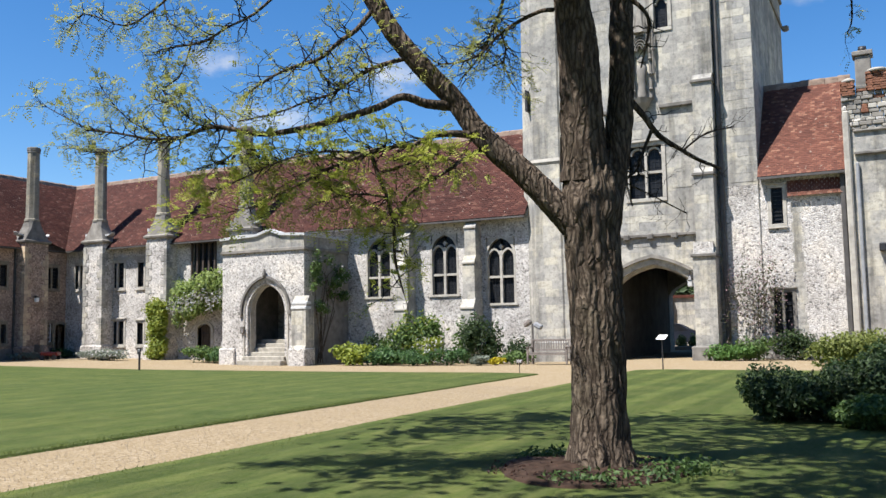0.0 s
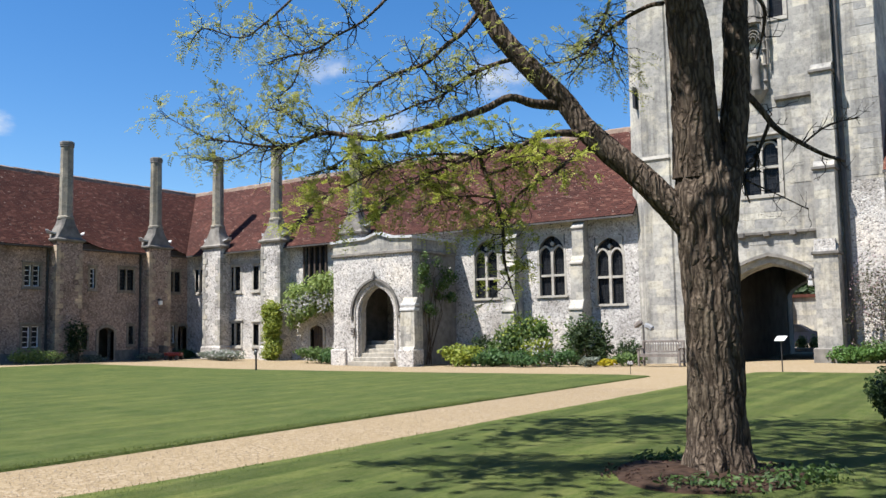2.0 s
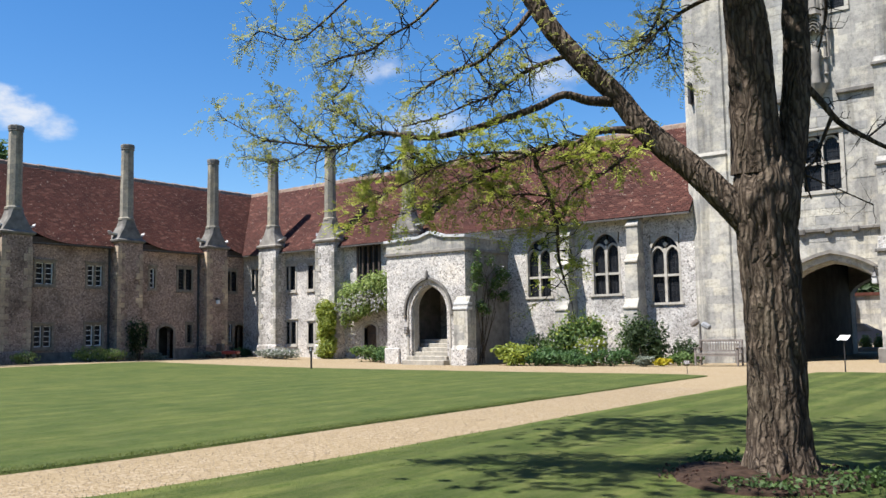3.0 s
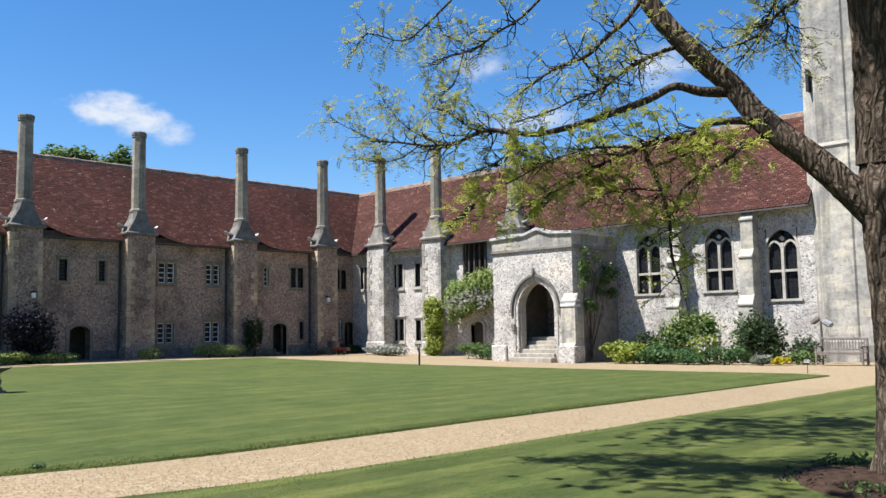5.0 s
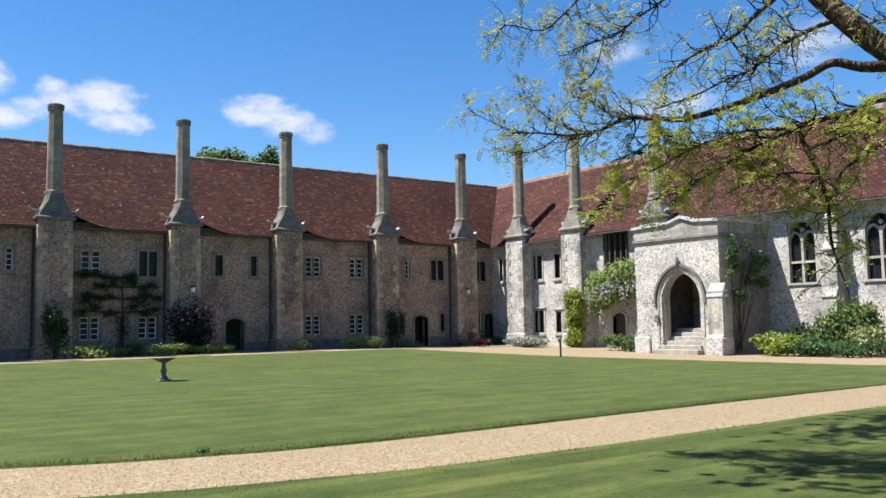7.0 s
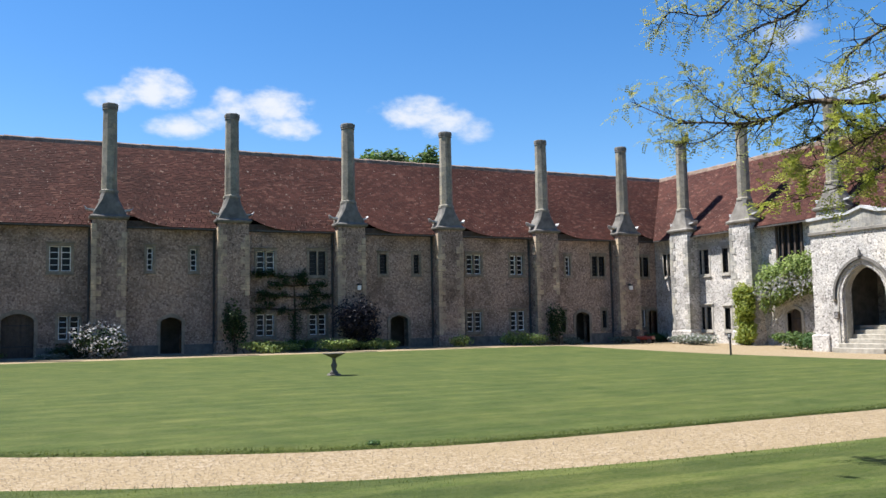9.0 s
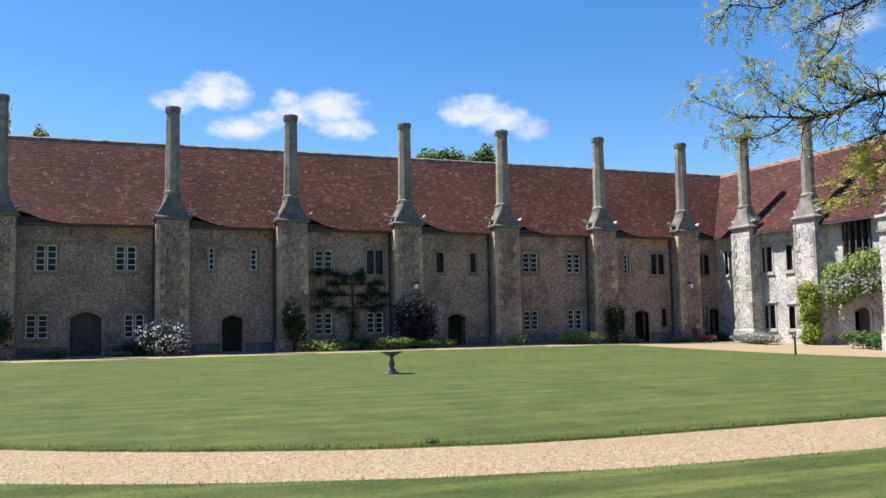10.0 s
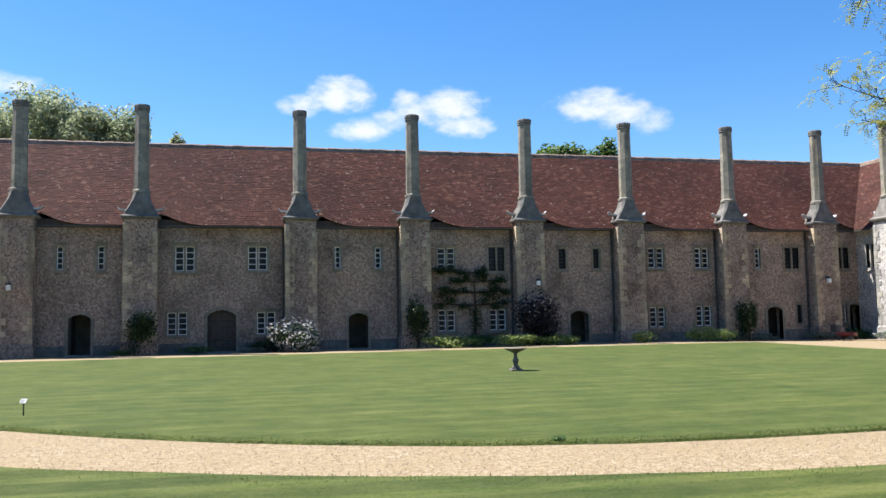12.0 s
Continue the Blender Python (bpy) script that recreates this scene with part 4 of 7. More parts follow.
cop = [(PX0 - 0.1, 5.60), (-25.99, 5.68), (-25.27, 5.89), (-24.54, 5.66), (PX1 + 0.1, 5.58)]
for (a, b), (c, d) in zip(cop, cop[1:]):
    extrude_y(bm, [(a, b), (c, d), (c, d + 0.12), (a, b + 0.12)], PY - 0.12, PY + 0.45)
box(bm, PX1 - 0.42, PX1 + 0.12, PY + 0.45, HALL, 5.58, 5.70)
box(bm, PX0 - 0.12, PX0 + 0.42, PY + 0.45, HALL, 5.60, 5.72)
part("coping", bm, M_LEADW, porch, "pale coping stones")
for x0, x1 in ((PX0 - 0.12, PX0 + 0.55), (PX1 - 0.45, PX1 + 0.32)):
    if x0 < -26:
        part("plinth", boxes((x0, x1 + 0.25, PY - 0.12, PY + 0.3, -0.45, 0.6), bevel=0.04), M_FLINT_LIT, porch)
        continue
    bm = bmesh.new()
    extrude_x(bm, [(PY + 0.3, -0.45), (PY - 0.42, -0.45), (PY - 0.42, 0.62), (PY - 0.32, 0.72), (PY - 0.32, 2.39), (PY - 0.05, 2.91), (PY + 0.3, 2.91)], x0, x1)
    part("corner_buttress", bm, M_FLINT_LIT if x0 < -26 else M_ASHLAR, porch)
    part("plinth", boxes((x0 - 0.06, x1 + 0.06, PY - 0.5, PY + 0.3, -0.45, 0.6), bevel=0.04), M_FLINT_LIT, porch)
    part("offset", boxes((x0 - 0.03, x1 + 0.03, PY - 0.36, PY + 0.05, 2.3, 2.42), (x0 - 0.03, x1 + 0.03, PY - 0.28, PY + 0.05, 2.52, 2.64), bevel=0.02), M_LEADW, porch, "pale sloping offset stones")
for k in range(6):
    part("step", boxes((PC - PH - 0.25 + 0.09 * min(k, 2), PC + PH + 0.12 - 0.06 * min(k, 3), PY - 0.45 + 0.3 * k, PY + 1.9, -0.4 + 0.0, -0.13 + 0.185 * (k + 1)), bevel=0.02), M_STEP, porch, "worn pale stone step")
part("inner_floor", boxes((PX0 + 0.5, PX1 - 0.5, PY + 1.4, HALL + 0.3, 0.3, 0.97)), M_DRESSED_OLD, porch)
notice = tagged(link("notice_board", boxes((PC - PH - 0.36, PC - PH - 0.12, PY - 0.11, PY - 0.06, 1.28, 1.58), bevel=0.006), M_OAK), "small dark notice board beside the porch arch", "sign")
part("text_bars", boxes(*[(PC - PH - 0.33, PC - PH - 0.15 - 0.03 * (i % 2), PY - 0.114, PY - 0.11, 1.33 + 0.06 * i, 1.35 + 0.06 * i) for i in range(4)]), M_LEADW, notice)

# ---- gate tower ----
tower = tagged(empty("gate_tower"), "tall weathered limestone gate tower with an arched gateway", "tower")
TX0, TX1, TY, TD, TH = -12.3, -4.5, 34.5, 45.6, 17.2
GC, GH, GSPR, GRISE = -8.62, 1.66, 2.7, 1.05
tg = ground_z(GC, TY) - 0.05
GTOP = GSPR + GRISE
part("front_wall", wall_mesh(TX0, TX1, -0.5, TH, [(GC - GH, GC + GH, -0.5, GTOP), (-9.4, -8.08, 6.4, 8.5), (-8.17, -7.62, 13.25, 14.6)], TY, TY + 1.0, "x"), M_ASHLAR, tower, "weathered limestone front")
bm = bmesh.new()
arch_fill(bm, GC, GH, GSPR, GRISE, GTOP, TY + 0.01, TY + 0.95)
part("spandrel", bm, M_ASHLAR, tower)
part("side_wall", boxes((TX1 - 0.9, TX1, TY + 1.0, TD, -0.5, TH)), M_ASHLAR, tower)
part("side_wall", boxes((TX0, TX0 + 0.9, TY + 1.0, TD, -0.5, TH)), M_ASHLAR, tower)
part("back_wall", wall_mesh(TX0 + 0.9, TX1 - 0.9, -0.5, TH, [(GC - 1.75, GC + 1.75, -0.5, 3.75)], TD - 0.9, TD, "x"), M_ASHLAR, tower)
bm = bmesh.new()
arch_fill(bm, GC, 1.75, 2.7, 1.0, 3.75, TD - 0.85, TD - 0.05)
part("spandrel", bm, M_ASHLAR, tower)
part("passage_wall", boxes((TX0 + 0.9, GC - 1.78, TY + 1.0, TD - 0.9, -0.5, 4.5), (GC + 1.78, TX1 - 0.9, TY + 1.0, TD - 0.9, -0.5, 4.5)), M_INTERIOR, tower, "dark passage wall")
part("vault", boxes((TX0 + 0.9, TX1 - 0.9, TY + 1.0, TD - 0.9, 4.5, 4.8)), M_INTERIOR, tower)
part("roof", boxes((TX0 + 0.4, TX1 - 0.4, TY + 0.4, TD - 0.4, TH - 1.0, TH - 0.8)), M_LEAD, tower)
part("parapet_string", boxes((TX0 - 0.1, TX1 + 0.16, TY - 0.12, TY, 15.9, 16.15), (TX1, TX1 + 0.08, TY, TD + 0.08, 15.95, 16.15), (TX1 - 0.3, TX1 + 0.1, TY - 0.1, TD + 0.1, TH, TH + 0.16), bevel=0.03), M_DRESSED_OLD, tower)
part("gargoyle", boxes((TX1 + 0.05, TX1 + 0.38, TD - 0.2, TD + 0.1, 15.78, 16.05), bevel=0.07), M_DRESSED_OLD, tower)
for k, (o, y) in enumerate(((0.0, 0.3), (0.14, 0.16), (0.28, 0.02))):
    bm = bmesh.new()
    arch_ring(bm, GC, GH - 0.12 + o, GSPR, GRISE - 0.1 + o, 0.12, TY + y, TY + y + 0.3, tg)
    part("arch_order", bm, M_DRESSED, tower, "pale moulded arch order")
bm = bmesh.new()
arch_ring(bm, GC, GH + 0.36, GSPR, GRISE + 0.26, 0.12, TY - 0.16, TY + 0.02)
for sx in (-1, 1):
    box(bm, GC + sx * (GH + 0.42) - 0.17, GC + sx * (GH + 0.42) + 0.17, TY - 0.22, TY + 0.05, GSPR - 0.28, GSPR + 0.08)
part("hood_mould", bm, M_DRESSED_OLD, tower, "weathered hood mould with carved stops")
bm = bmesh.new()
box(bm, TX0 + 0.3, -6.62, TY - 0.14, TY, 4.82, 4.96, 0.03)
for i in range(6):
    box(bm, -11.6 + i * 0.95, -11.34 + i * 0.95, TY - 0.2, TY + 0.01, 4.72, 4.98, 0.05)
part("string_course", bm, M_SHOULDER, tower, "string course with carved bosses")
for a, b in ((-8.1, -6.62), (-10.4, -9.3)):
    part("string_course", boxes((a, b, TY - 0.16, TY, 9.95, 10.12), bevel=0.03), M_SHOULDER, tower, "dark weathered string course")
# east buttress of the gate front, in three receding stages
for z0, z1, p, a, b in ((-0.5, 4.25, 0.95, -6.85, -6.02), (4.25, 7.35, 0.8, -6.72, -6.0), (7.35, 11.0, 0.62, -6.68, -5.95), (11.0, 15.9, 0.4, -6.62, -5.92)):
    bm = bmesh.new()
    extrude_x(bm, [(TY + 0.02, z0), (TY - p, z0), (TY - p, z1 - 0.25), (TY - p + 0.2, z1), (TY + 0.02, z1)], a, b)
    part("buttress_stage", bm, M_ASHLAR, tower)
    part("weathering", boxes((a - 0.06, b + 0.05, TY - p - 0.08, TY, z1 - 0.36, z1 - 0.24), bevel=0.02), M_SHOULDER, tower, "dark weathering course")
part("flint_band", boxes((-6.8, -6.08, TY - 0.965, TY - 0.6, 4.0, 4.45)), M_FLINT_LIT, tower)
for foot in ((-7.0, -5.9, TY - 1.05, TY, -0.5, 0.55), (TX0, GC - GH - 0.4, TY - 0.12, TY, -0.5, 0.6)):
    part("plinth", boxes(foot, bevel=0.04), M_DRESSED_OLD, tower)
part("downpipe", boxes((-5.90, -5.72, TY - 0.2, TY - 0.02, 0.2, 15.9), bevel=0.03), M_PIPE, tower, "dark rainwater pipe")
part("flint_panel", boxes((-5.7, TX1 - 0.02, TY - 0.015, TY + 0.1, -0.5, 6.6)), M_FLINT_LIT, tower, "flint facing at the tower foot")
# stair turret at the west corner
bm = bmesh.new()
loft(bm, [ngon(-12.95, TY + 1.35, z, r, 8, math.pi / 8) for z, r in ((-0.5, 1.62), (0.7, 1.62), (0.85, 1.5), (TH + 1, 1.42))])
turret = part("stair_turret", bm, M_ASHLAR, tower, "pale octagonal stair turret")
# no hole is cut: a solid black block imitates the darkness of a slit
part("slit", boxes((-13.82, -13.72, TY - 0.06, TY + 0.3, 10.6, 11.5)), M_IRON, turret)
bm = bmesh.new()
loft(bm, [ngon(-12.95, TY + 1.35, z, r, 8, math.pi / 8) for z, r in ((8.2, 1.47), (8.3, 1.53), (8.45, 1.47))])
part("turret_string", bm, M_DRESSED, turret)


def tower_window(cx, z0, z1, w, lights, transom):
    h = z1 - z0
    place = on_hall(cx, z0, TY)
    bm = boxes((-w / 2 - 0.16, w / 2 + 0.16, -0.05, 0.4, -0.15, 0), (-w / 2 - 0.16, w / 2 + 0.16, -0.05, 0.4, h, h + 0.16), (-w / 2 - 0.16, -w / 2, -0.05, 0.4, 0, h), (w / 2, w / 2 + 0.16, -0.05, 0.4, 0, h), (-w / 2 - 0.26, w / 2 + 0.26, -0.14, 0.02, h + 0.16, h + 0.25), bevel=0.012)
    win = part("window", turned(bm, place), M_DRESSED, tower, "square-headed stone window")
    bm = bmesh.new()
    step = w / lights
    for i in range(1, lights):
        box(bm, -w / 2 + i * step - 0.05, -w / 2 + i * step + 0.05, 0.06, 0.3, 0, h)
    if transom:
        box(bm, -w / 2, w / 2, 0.08, 0.28, h * 0.5 - 0.05, h * 0.5 + 0.05)
    for i in range(lights):
        arch_ring(bm, -w / 2 + (i + 0.5) * step, step / 2 - 0.09, h - 0.35, 0.25, 0.07, 0.08, 0.24)
    part("tracery", turned(bm, place), M_DRESSED, win)
    part("pane", turned(boxes((-w / 2, w / 2, 0.22, 0.24, 0, h)), place), M_GLASS, win, "leaded glass")
    part("lead_bars", turned(boxes(*[(-w / 2, w / 2, 0.2, 0.22, h * i / 10, h * i / 10 + 0.014) for i in range(1, 10)], *[(-w / 2 + w * i / 8, -w / 2 + w * i / 8 + 0.014, 0.2, 0.22, 0, h) for i in range(1, 8)]), place), M_IRON, win)


tower_window(-8.74, 6.4, 8.5, 1.32, 2, True)
tower_window(-7.9, 13.25, 14.6, 0.55, 1, False)
# canopied niche
bm = bmesh.new()
nx = -8.72
box(bm, nx - 0.42, nx - 0.3, TY - 0.16, TY + 0.02, 10.4, 13.2, 0.03)
box(bm, nx + 0.3, nx + 0.42, TY - 0.16, TY + 0.02, 10.4, 13.2, 0.03)
arch_ring(bm, nx, 0.3, 12.6, 0.5, 0.12, TY - 0.25, TY)
loft(bm, [ngon(nx, TY - 0.1, 13.1, 0.34, 6), ngon(nx, TY - 0.1, 13.6, 0.2, 6), ngon(nx, TY - 0.1, 14.4, 0.04, 6)])
loft(bm, [ngon(nx, TY - 0.05, 9.9, 0.1, 8), ngon(nx, TY - 0.12, 10.2, 0.3, 8), ngon(nx, TY - 0.12, 10.4, 0.4, 8)])
for sx in (-1, 1):
    for q, zb, zt in ((0.36, 13.2, 14.0), (0.2, 13.3, 13.9), (0.5, 12.3, 13.3)):
        loft(bm, [ngon(nx + sx * q, TY - 0.16, z, r, 4) for z, r in ((zb - 0.9, 0.05), (zb, 0.06), (zb + 0.06, 0.09), (zt, 0.015))])
    for k in range(4):
        loft(bm, [ngon(nx + sx * 0.36, TY - 0.18, 10.7 + 0.62 * k + e, r, 6) for e, r in ((0, 0.05), (0.06, 0.1), (0.12, 0.05))])
for k in range(5):
    arch_ring(bm, nx, 0.1 + 0.05 * k, 12.35 + 0.12 * k, 0.2, 0.03, TY - 0.34 + 0.03 * k, TY - 0.1)
part("niche", bm, M_DRESSED_OLD, tower, "canopied stone niche with carved corbel")
bm = bmesh.new()
loft(bm, [ngon(nx, TY - 0.14, z, r, 12, 0.0, r * 0.75) for z, r in ((10.4, 0.2), (10.5, 0.19), (10.9, 0.15), (11.3, 0.17), (11.6, 0.21), (11.75, 0.16), (11.82, 0.07), (11.9, 0.1), (12.02, 0.11), (12.12, 0.06))])
tagged(link("statue", bm, M_DRESSED_OLD, smooth=True), "weathered small stone statue standing in the tower niche", "statue")
# iron bracket lantern at the gate arch
gate_lantern = tagged(empty("gate_lantern", -7.08, TY - 0.42, 2.8), "small iron lantern on a scrolled bracket by the gateway", "lamp")
part("glass", boxes((-0.09, 0.09, -0.09, 0.09, 0.0, 0.26), bevel=0.02), M_LEADW, gate_lantern, "pale lantern glass")
bm = bmesh.new()
loft(bm, [ngon(0, 0, z, r, 6) for z, r in ((0.26, 0.14), (0.34, 0.08), (0.42, 0.03), (0.62, 0.015))])
part("cover", bm, M_IRON, gate_lantern, "black iron cover")
part("bracket", boxes((-0.02, 0.62, -0.015, 0.015, 0.6, 0.635), (0.3, 0.62, -0.012, 0.012, 0.36, 0.385), (0.59, 0.62, -0.015, 0.015, 0.1, 0.72), (0.44, 0.62, -0.012, 0.012, 0.14, 0.17)), M_IRON, gate_lantern, "scrolled iron bracket")
bm = bmesh.new()
for cx, cz, r in ((0.32, 0.48, 0.1), (0.5, 0.26, 0.09), (0.12, 0.54, 0.05)):
    ring = [(cx + r * math.cos(a), cz + r * math.sin(a)) for a in np.linspace(0, 5.2, 13)]
    for (p, q), (u, v) in zip(ring, ring[1:]):
        extrude_y(bm, [(p - 0.012, q), (p + 0.012, q + 0.012), (u + 0.012, v + 0.012), (u - 0.012, v)], -0.01, 0.01)
part("scroll", bm, M_IRON, gate_lantern)

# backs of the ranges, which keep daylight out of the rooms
part("back_wall", boxes((W_R - 4.0, W_R - 3.6, S_END, H_R + 4, -0.4, 6.6)), M_FLINT_SHADED, west_range)
part("back_wall", boxes((W_R - 3.6, -12.4, H_R + 3.6, H_R + 4, -0.4, 6.6)), M_FLINT_SHADED, hall_range)
part("end_wall", boxes((W_R - 4.0, WEST, S_END - 0.4, S_END, -0.4, 10.5)), M_FLINT_SHADED, west_range)
part("upper_floor", boxes((W_R - 3.6, WEST - 0.56, S_END, HALL, 2.6, 2.8)), M_INTERIOR, west_range)
# ---- building east of the tower ----
east_house = tagged(empty("east_house"), "flint and stone house with steep red tiled roof", "house")
EY = 34.55
part("wall", wall_mesh(TX1, -1.5, -0.4, 6.85, [(-4.08, -3.68, 5.05, 6.4), (-4.16, -3.5, 0.9, 2.5)], EY, EY + 0.6, "x"), M_FLINT_LIT, east_house, "pale flint wall with stone dressings")
part("inner_wall", boxes((TX1, 6, EY + 1.6, EY + 1.7, -0.4, 6.8)), M_INTERIOR, east_house)
roof_plane("roof_tiles", "orange-red clay tiles", (TX1, EY + 3.0, 11.05), (-1.25, EY + 3.0, 11.05), (TX1, EY - 0.35, 6.82), (-1.25, EY - 0.35, 6.82), east_house, M_TILE_EAST, tile=0.17, gauge=0.1)
roof_plane("roof_tiles", "orange-red clay tiles over the lower wall", (-3.5, EY - 0.02, 6.62), (-1.62, EY - 0.02, 6.62), (-3.5, EY - 0.2, 6.02), (-1.62, EY - 0.2, 6.02), east_house, M_TILE_EAST, tile=0.17, gauge=0.1)
ridge_tiles("ridge", (TX1, EY + 3.0, 11.0), (-1.25, EY + 3.0, 11.0), east_house)
deck("roof_underside", [(TX1, EY + 3.0, 10.9), (TX1, EY - 0.35, 6.72), (-1.25, EY - 0.35, 6.72), (-1.25, EY + 3.0, 10.9)], M_OAK, east_house)
part("gutter", boxes((TX1, -1.35, EY - 0.43, EY - 0.35, 6.7, 6.79)), M_PIPE, east_house, "dark eaves gutter")
casement(east_house, on_hall(-3.88, 5.05, EY), 0.4, 1.35, 1, False, M_DRESSED, 8)
casement(east_house, on_hall(-3.83, 0.9, EY), 0.66, 1.6, 2, False, M_DRESSED_OLD, 6)
for k in range(13):
    # weathered stone pier between the windows, block over block
    part("quoin", boxes((-3.42 + 0.07 * (k % 2), -3.0 - 0.05 * (k % 3), EY - 0.007, EY + 0.1, 1.0 + 0.37 * k, 1.366 + 0.37 * k)), M_ASHLAR, east_house)
part("downpipe", boxes((-1.7, -1.52, EY - 0.2, EY - 0.05, 0.1, 6.7), bevel=0.03), M_PIPE, east_house, "dark rainwater pipe")
# stone block with a crumbling parapet, next to it
gable_block = tagged(empty("gable_block"), "old stone block with crumbling brick and flint parapet", "building")
part("wall", boxes((-1.41, 6.8, 34.2, 41, -0.4, 8.6)), M_ASHLAR, gable_block, "patched stone wall")
part("corner_shaft", boxes((-1.5, -1.27, 34.02, 34.3, 0.2, 8.9), bevel=0.05), M_DRESSED, gable_block, "pale corner shaft")
part("downpipe", boxes((-1.15, -1.03, 34.05, 34.18, 0.2, 7.0), bevel=0.03), M_LEAD, gable_block, "grey lead rainwater pipe")
part("string_course", boxes((-1.17, 6.8, 34.06, 34.2, 7.28, 7.4), bevel=0.03), M_SHOULDER, gable_block, "dark weathered string course")
part("string_course", boxes((-1.17, 6.8, 34.1, 34.2, 8.1, 8.2), bevel=0.03), M_DRESSED_OLD, gable_block)
rnd = random.Random(3)
M_BRICK = simple("old_brick", (0.20, 0.095, 0.06), 0.9, 0.4, 5.0)
RUBBLE = (M_DRESSED_OLD, M_DRESSED, M_SHOULDER, M_DRESSED_OLD, M_FLINT_LIT, M_ASHLAR, M_FLINT_LIT)
z = 8.2
while z < 10.2:
    h, x = rnd.uniform(0.1, 0.2), -1.5
    while x < 3.2:
        w = rnd.uniform(0.14, 0.42)
        crest = 9.72 + 0.14 * math.sin(x * 2.1) + 0.1 * math.sin(x * 5.3)
        if z < crest:
            part("rubble_stone", boxes((x, x + w - 0.015, 34.14 + rnd.uniform(-0.05, 0.04), 34.7, z, z + h - 0.012), bevel=0.02), M_BRICK if rnd.random() < 0.1 else rnd.choice(RUBBLE), gable_block)
        x += w
    z += h
# two brick stubs with stone caps on the parapet
for x0, n0, z0 in ((-1.46, 1, 9.45), (-0.62, 2, 9.55)):
    for row in range(6 if n0 == 1 else 8):
        for c in range(n0 + 1):
            xa = x0 + c * 0.22 - (0.05 if row % 2 else 0.0)
            part("brick", boxes((xa, xa + 0.205, 34.05 + rnd.uniform(-0.02, 0.02), 34.5, z0 + row * 0.085, z0 + row * 0.085 + 0.07)), M_BRICK, gable_block)
    zt = z0 + (6 if n0 == 1 else 8) * 0.085
    bm = bmesh.new()
    loft(bm, [ngon(x0 + 0.11 * (n0 + 1), 34.27, q, r, 9) for q, r in ((zt - 0.01, 0.12 * (n0 + 1)), (zt + 0.08, 0.11 * (n0 + 1)), (zt + 0.16, 0.04))])
    part("cap_stone", bm, M_DRESSED, gable_block, "rounded pale cap stone", True)
part("chimney", boxes((-1.02, -0.48, 35.4, 35.95, 9.0, 11.2), (-1.1, -0.4, 35.32, 36.03, 11.2, 11.38), bevel=0.03), M_DRESSED_OLD, gable_block, "grey stone chimney")
bm = bmesh.new()
loft(bm, [ngon(-0.75, 35.68, 11.38, 0.17, 10), ngon(-0.75, 35.68, 11.6, 0.14, 10)])
part("chimney_pot", bm, M_IRON, gable_block, "dark chimney pot", True)
part("wall_light", boxes((-0.55, -0.32, 33.9, 34.2, 3.8, 4.1), bevel=0.04), M_IRON, gable_block)
# unseen closing walls, added; the south one is tall to cut skylight from the west range
tagged(link("wall_east", boxes((11, 11.6, -30, 40, -0.5, 6)), M_FLINT_LIT), "unseen plain flint wall added to close the court", "wall", kind="structure")
tagged(link("wall_south", boxes((-60, 14, -31.2, -30, -0.5, 15)), M_FLINT_LIT), "unseen plain flint wall added to close the court", "wall", kind="structure")

# ---- beyond the gate ----
outer_wall = tagged(empty("garden_wall"), "pale stone garden wall with tiled coping beyond the gate", "wall")
part("wall", boxes((-22, 2, 60, 60.5, -0.5, 3.1)), M_ASHLAR, outer_wall)
part("coping", boxes((-22, 2, 59.85, 60.65, 3.1, 3.3)), M_TILE_FLAT, outer_wall)
part("pier", boxes((-14.4, -13.6, 59.6, 60, -0.5, 3.0)), M_DRESSED_OLD, outer_wall)


def leaf_mesh(name, mat, parent, blobs, count, size, seed, shell=0.5, droop=0.0, label=""):
    """Many small bent leaves through a set of ellipsoids (centre, radii), denser at the skin."""
    rg = np.random.RandomState(seed)
    vol = np.array([b[3] * b[4] * b[5] for b in blobs]) ** 0.75
    pick = rg.choice(len(blobs), count, p=vol / vol.sum())
    bl = np.array(blobs)[pick]
    d = rg.normal(size=(count, 3))
    d /= np.linalg.norm(d, axis=1)[:, None]
    rad = shell + (1.12 - shell) * rg.rand(count) ** 0.7
    rad *= 1 + 0.18 * np.sin(d[:, 0] * 5 + bl[:, 0] * 3) * np.cos(d[:, 2] * 4 + bl[:, 1])
    c = bl[:, :3] + d * bl[:, 3:6] * rad[:, None]
    n = d * 0.7 + rg.normal(size=(count, 3)) * 0.6 + np.array([0, 0, 0.35])
    n /= np.linalg.norm(n, axis=1)[:, None]
    t = np.cross(n, rg.normal(size=(count, 3)))
    t /= np.linalg.norm(t, axis=1)[:, None]
    t[:, 2] -= droop
    b = np.cross(n, t)
    s = size * rg.uniform(0.6, 1.35, count)[:, None]
    v = np.stack([c - t * s, c - b * s * 0.5 + n * s * 0.12, c + t * s, c + b * s * 0.5 + n * s * 0.12], 1).reshape(-1, 3)
    keep = np.arange(count * 4).reshape(-1, 4)
    me = bpy.data.meshes.new(name)
    me.from_pydata(v.tolist(), [], keep.tolist())
    me.materials.append(mat)
    ob = new(name, me)
    ob.parent = parent
    ob["kind"] = "stuff"
    if label:
        ob["label"] = label
    return ob


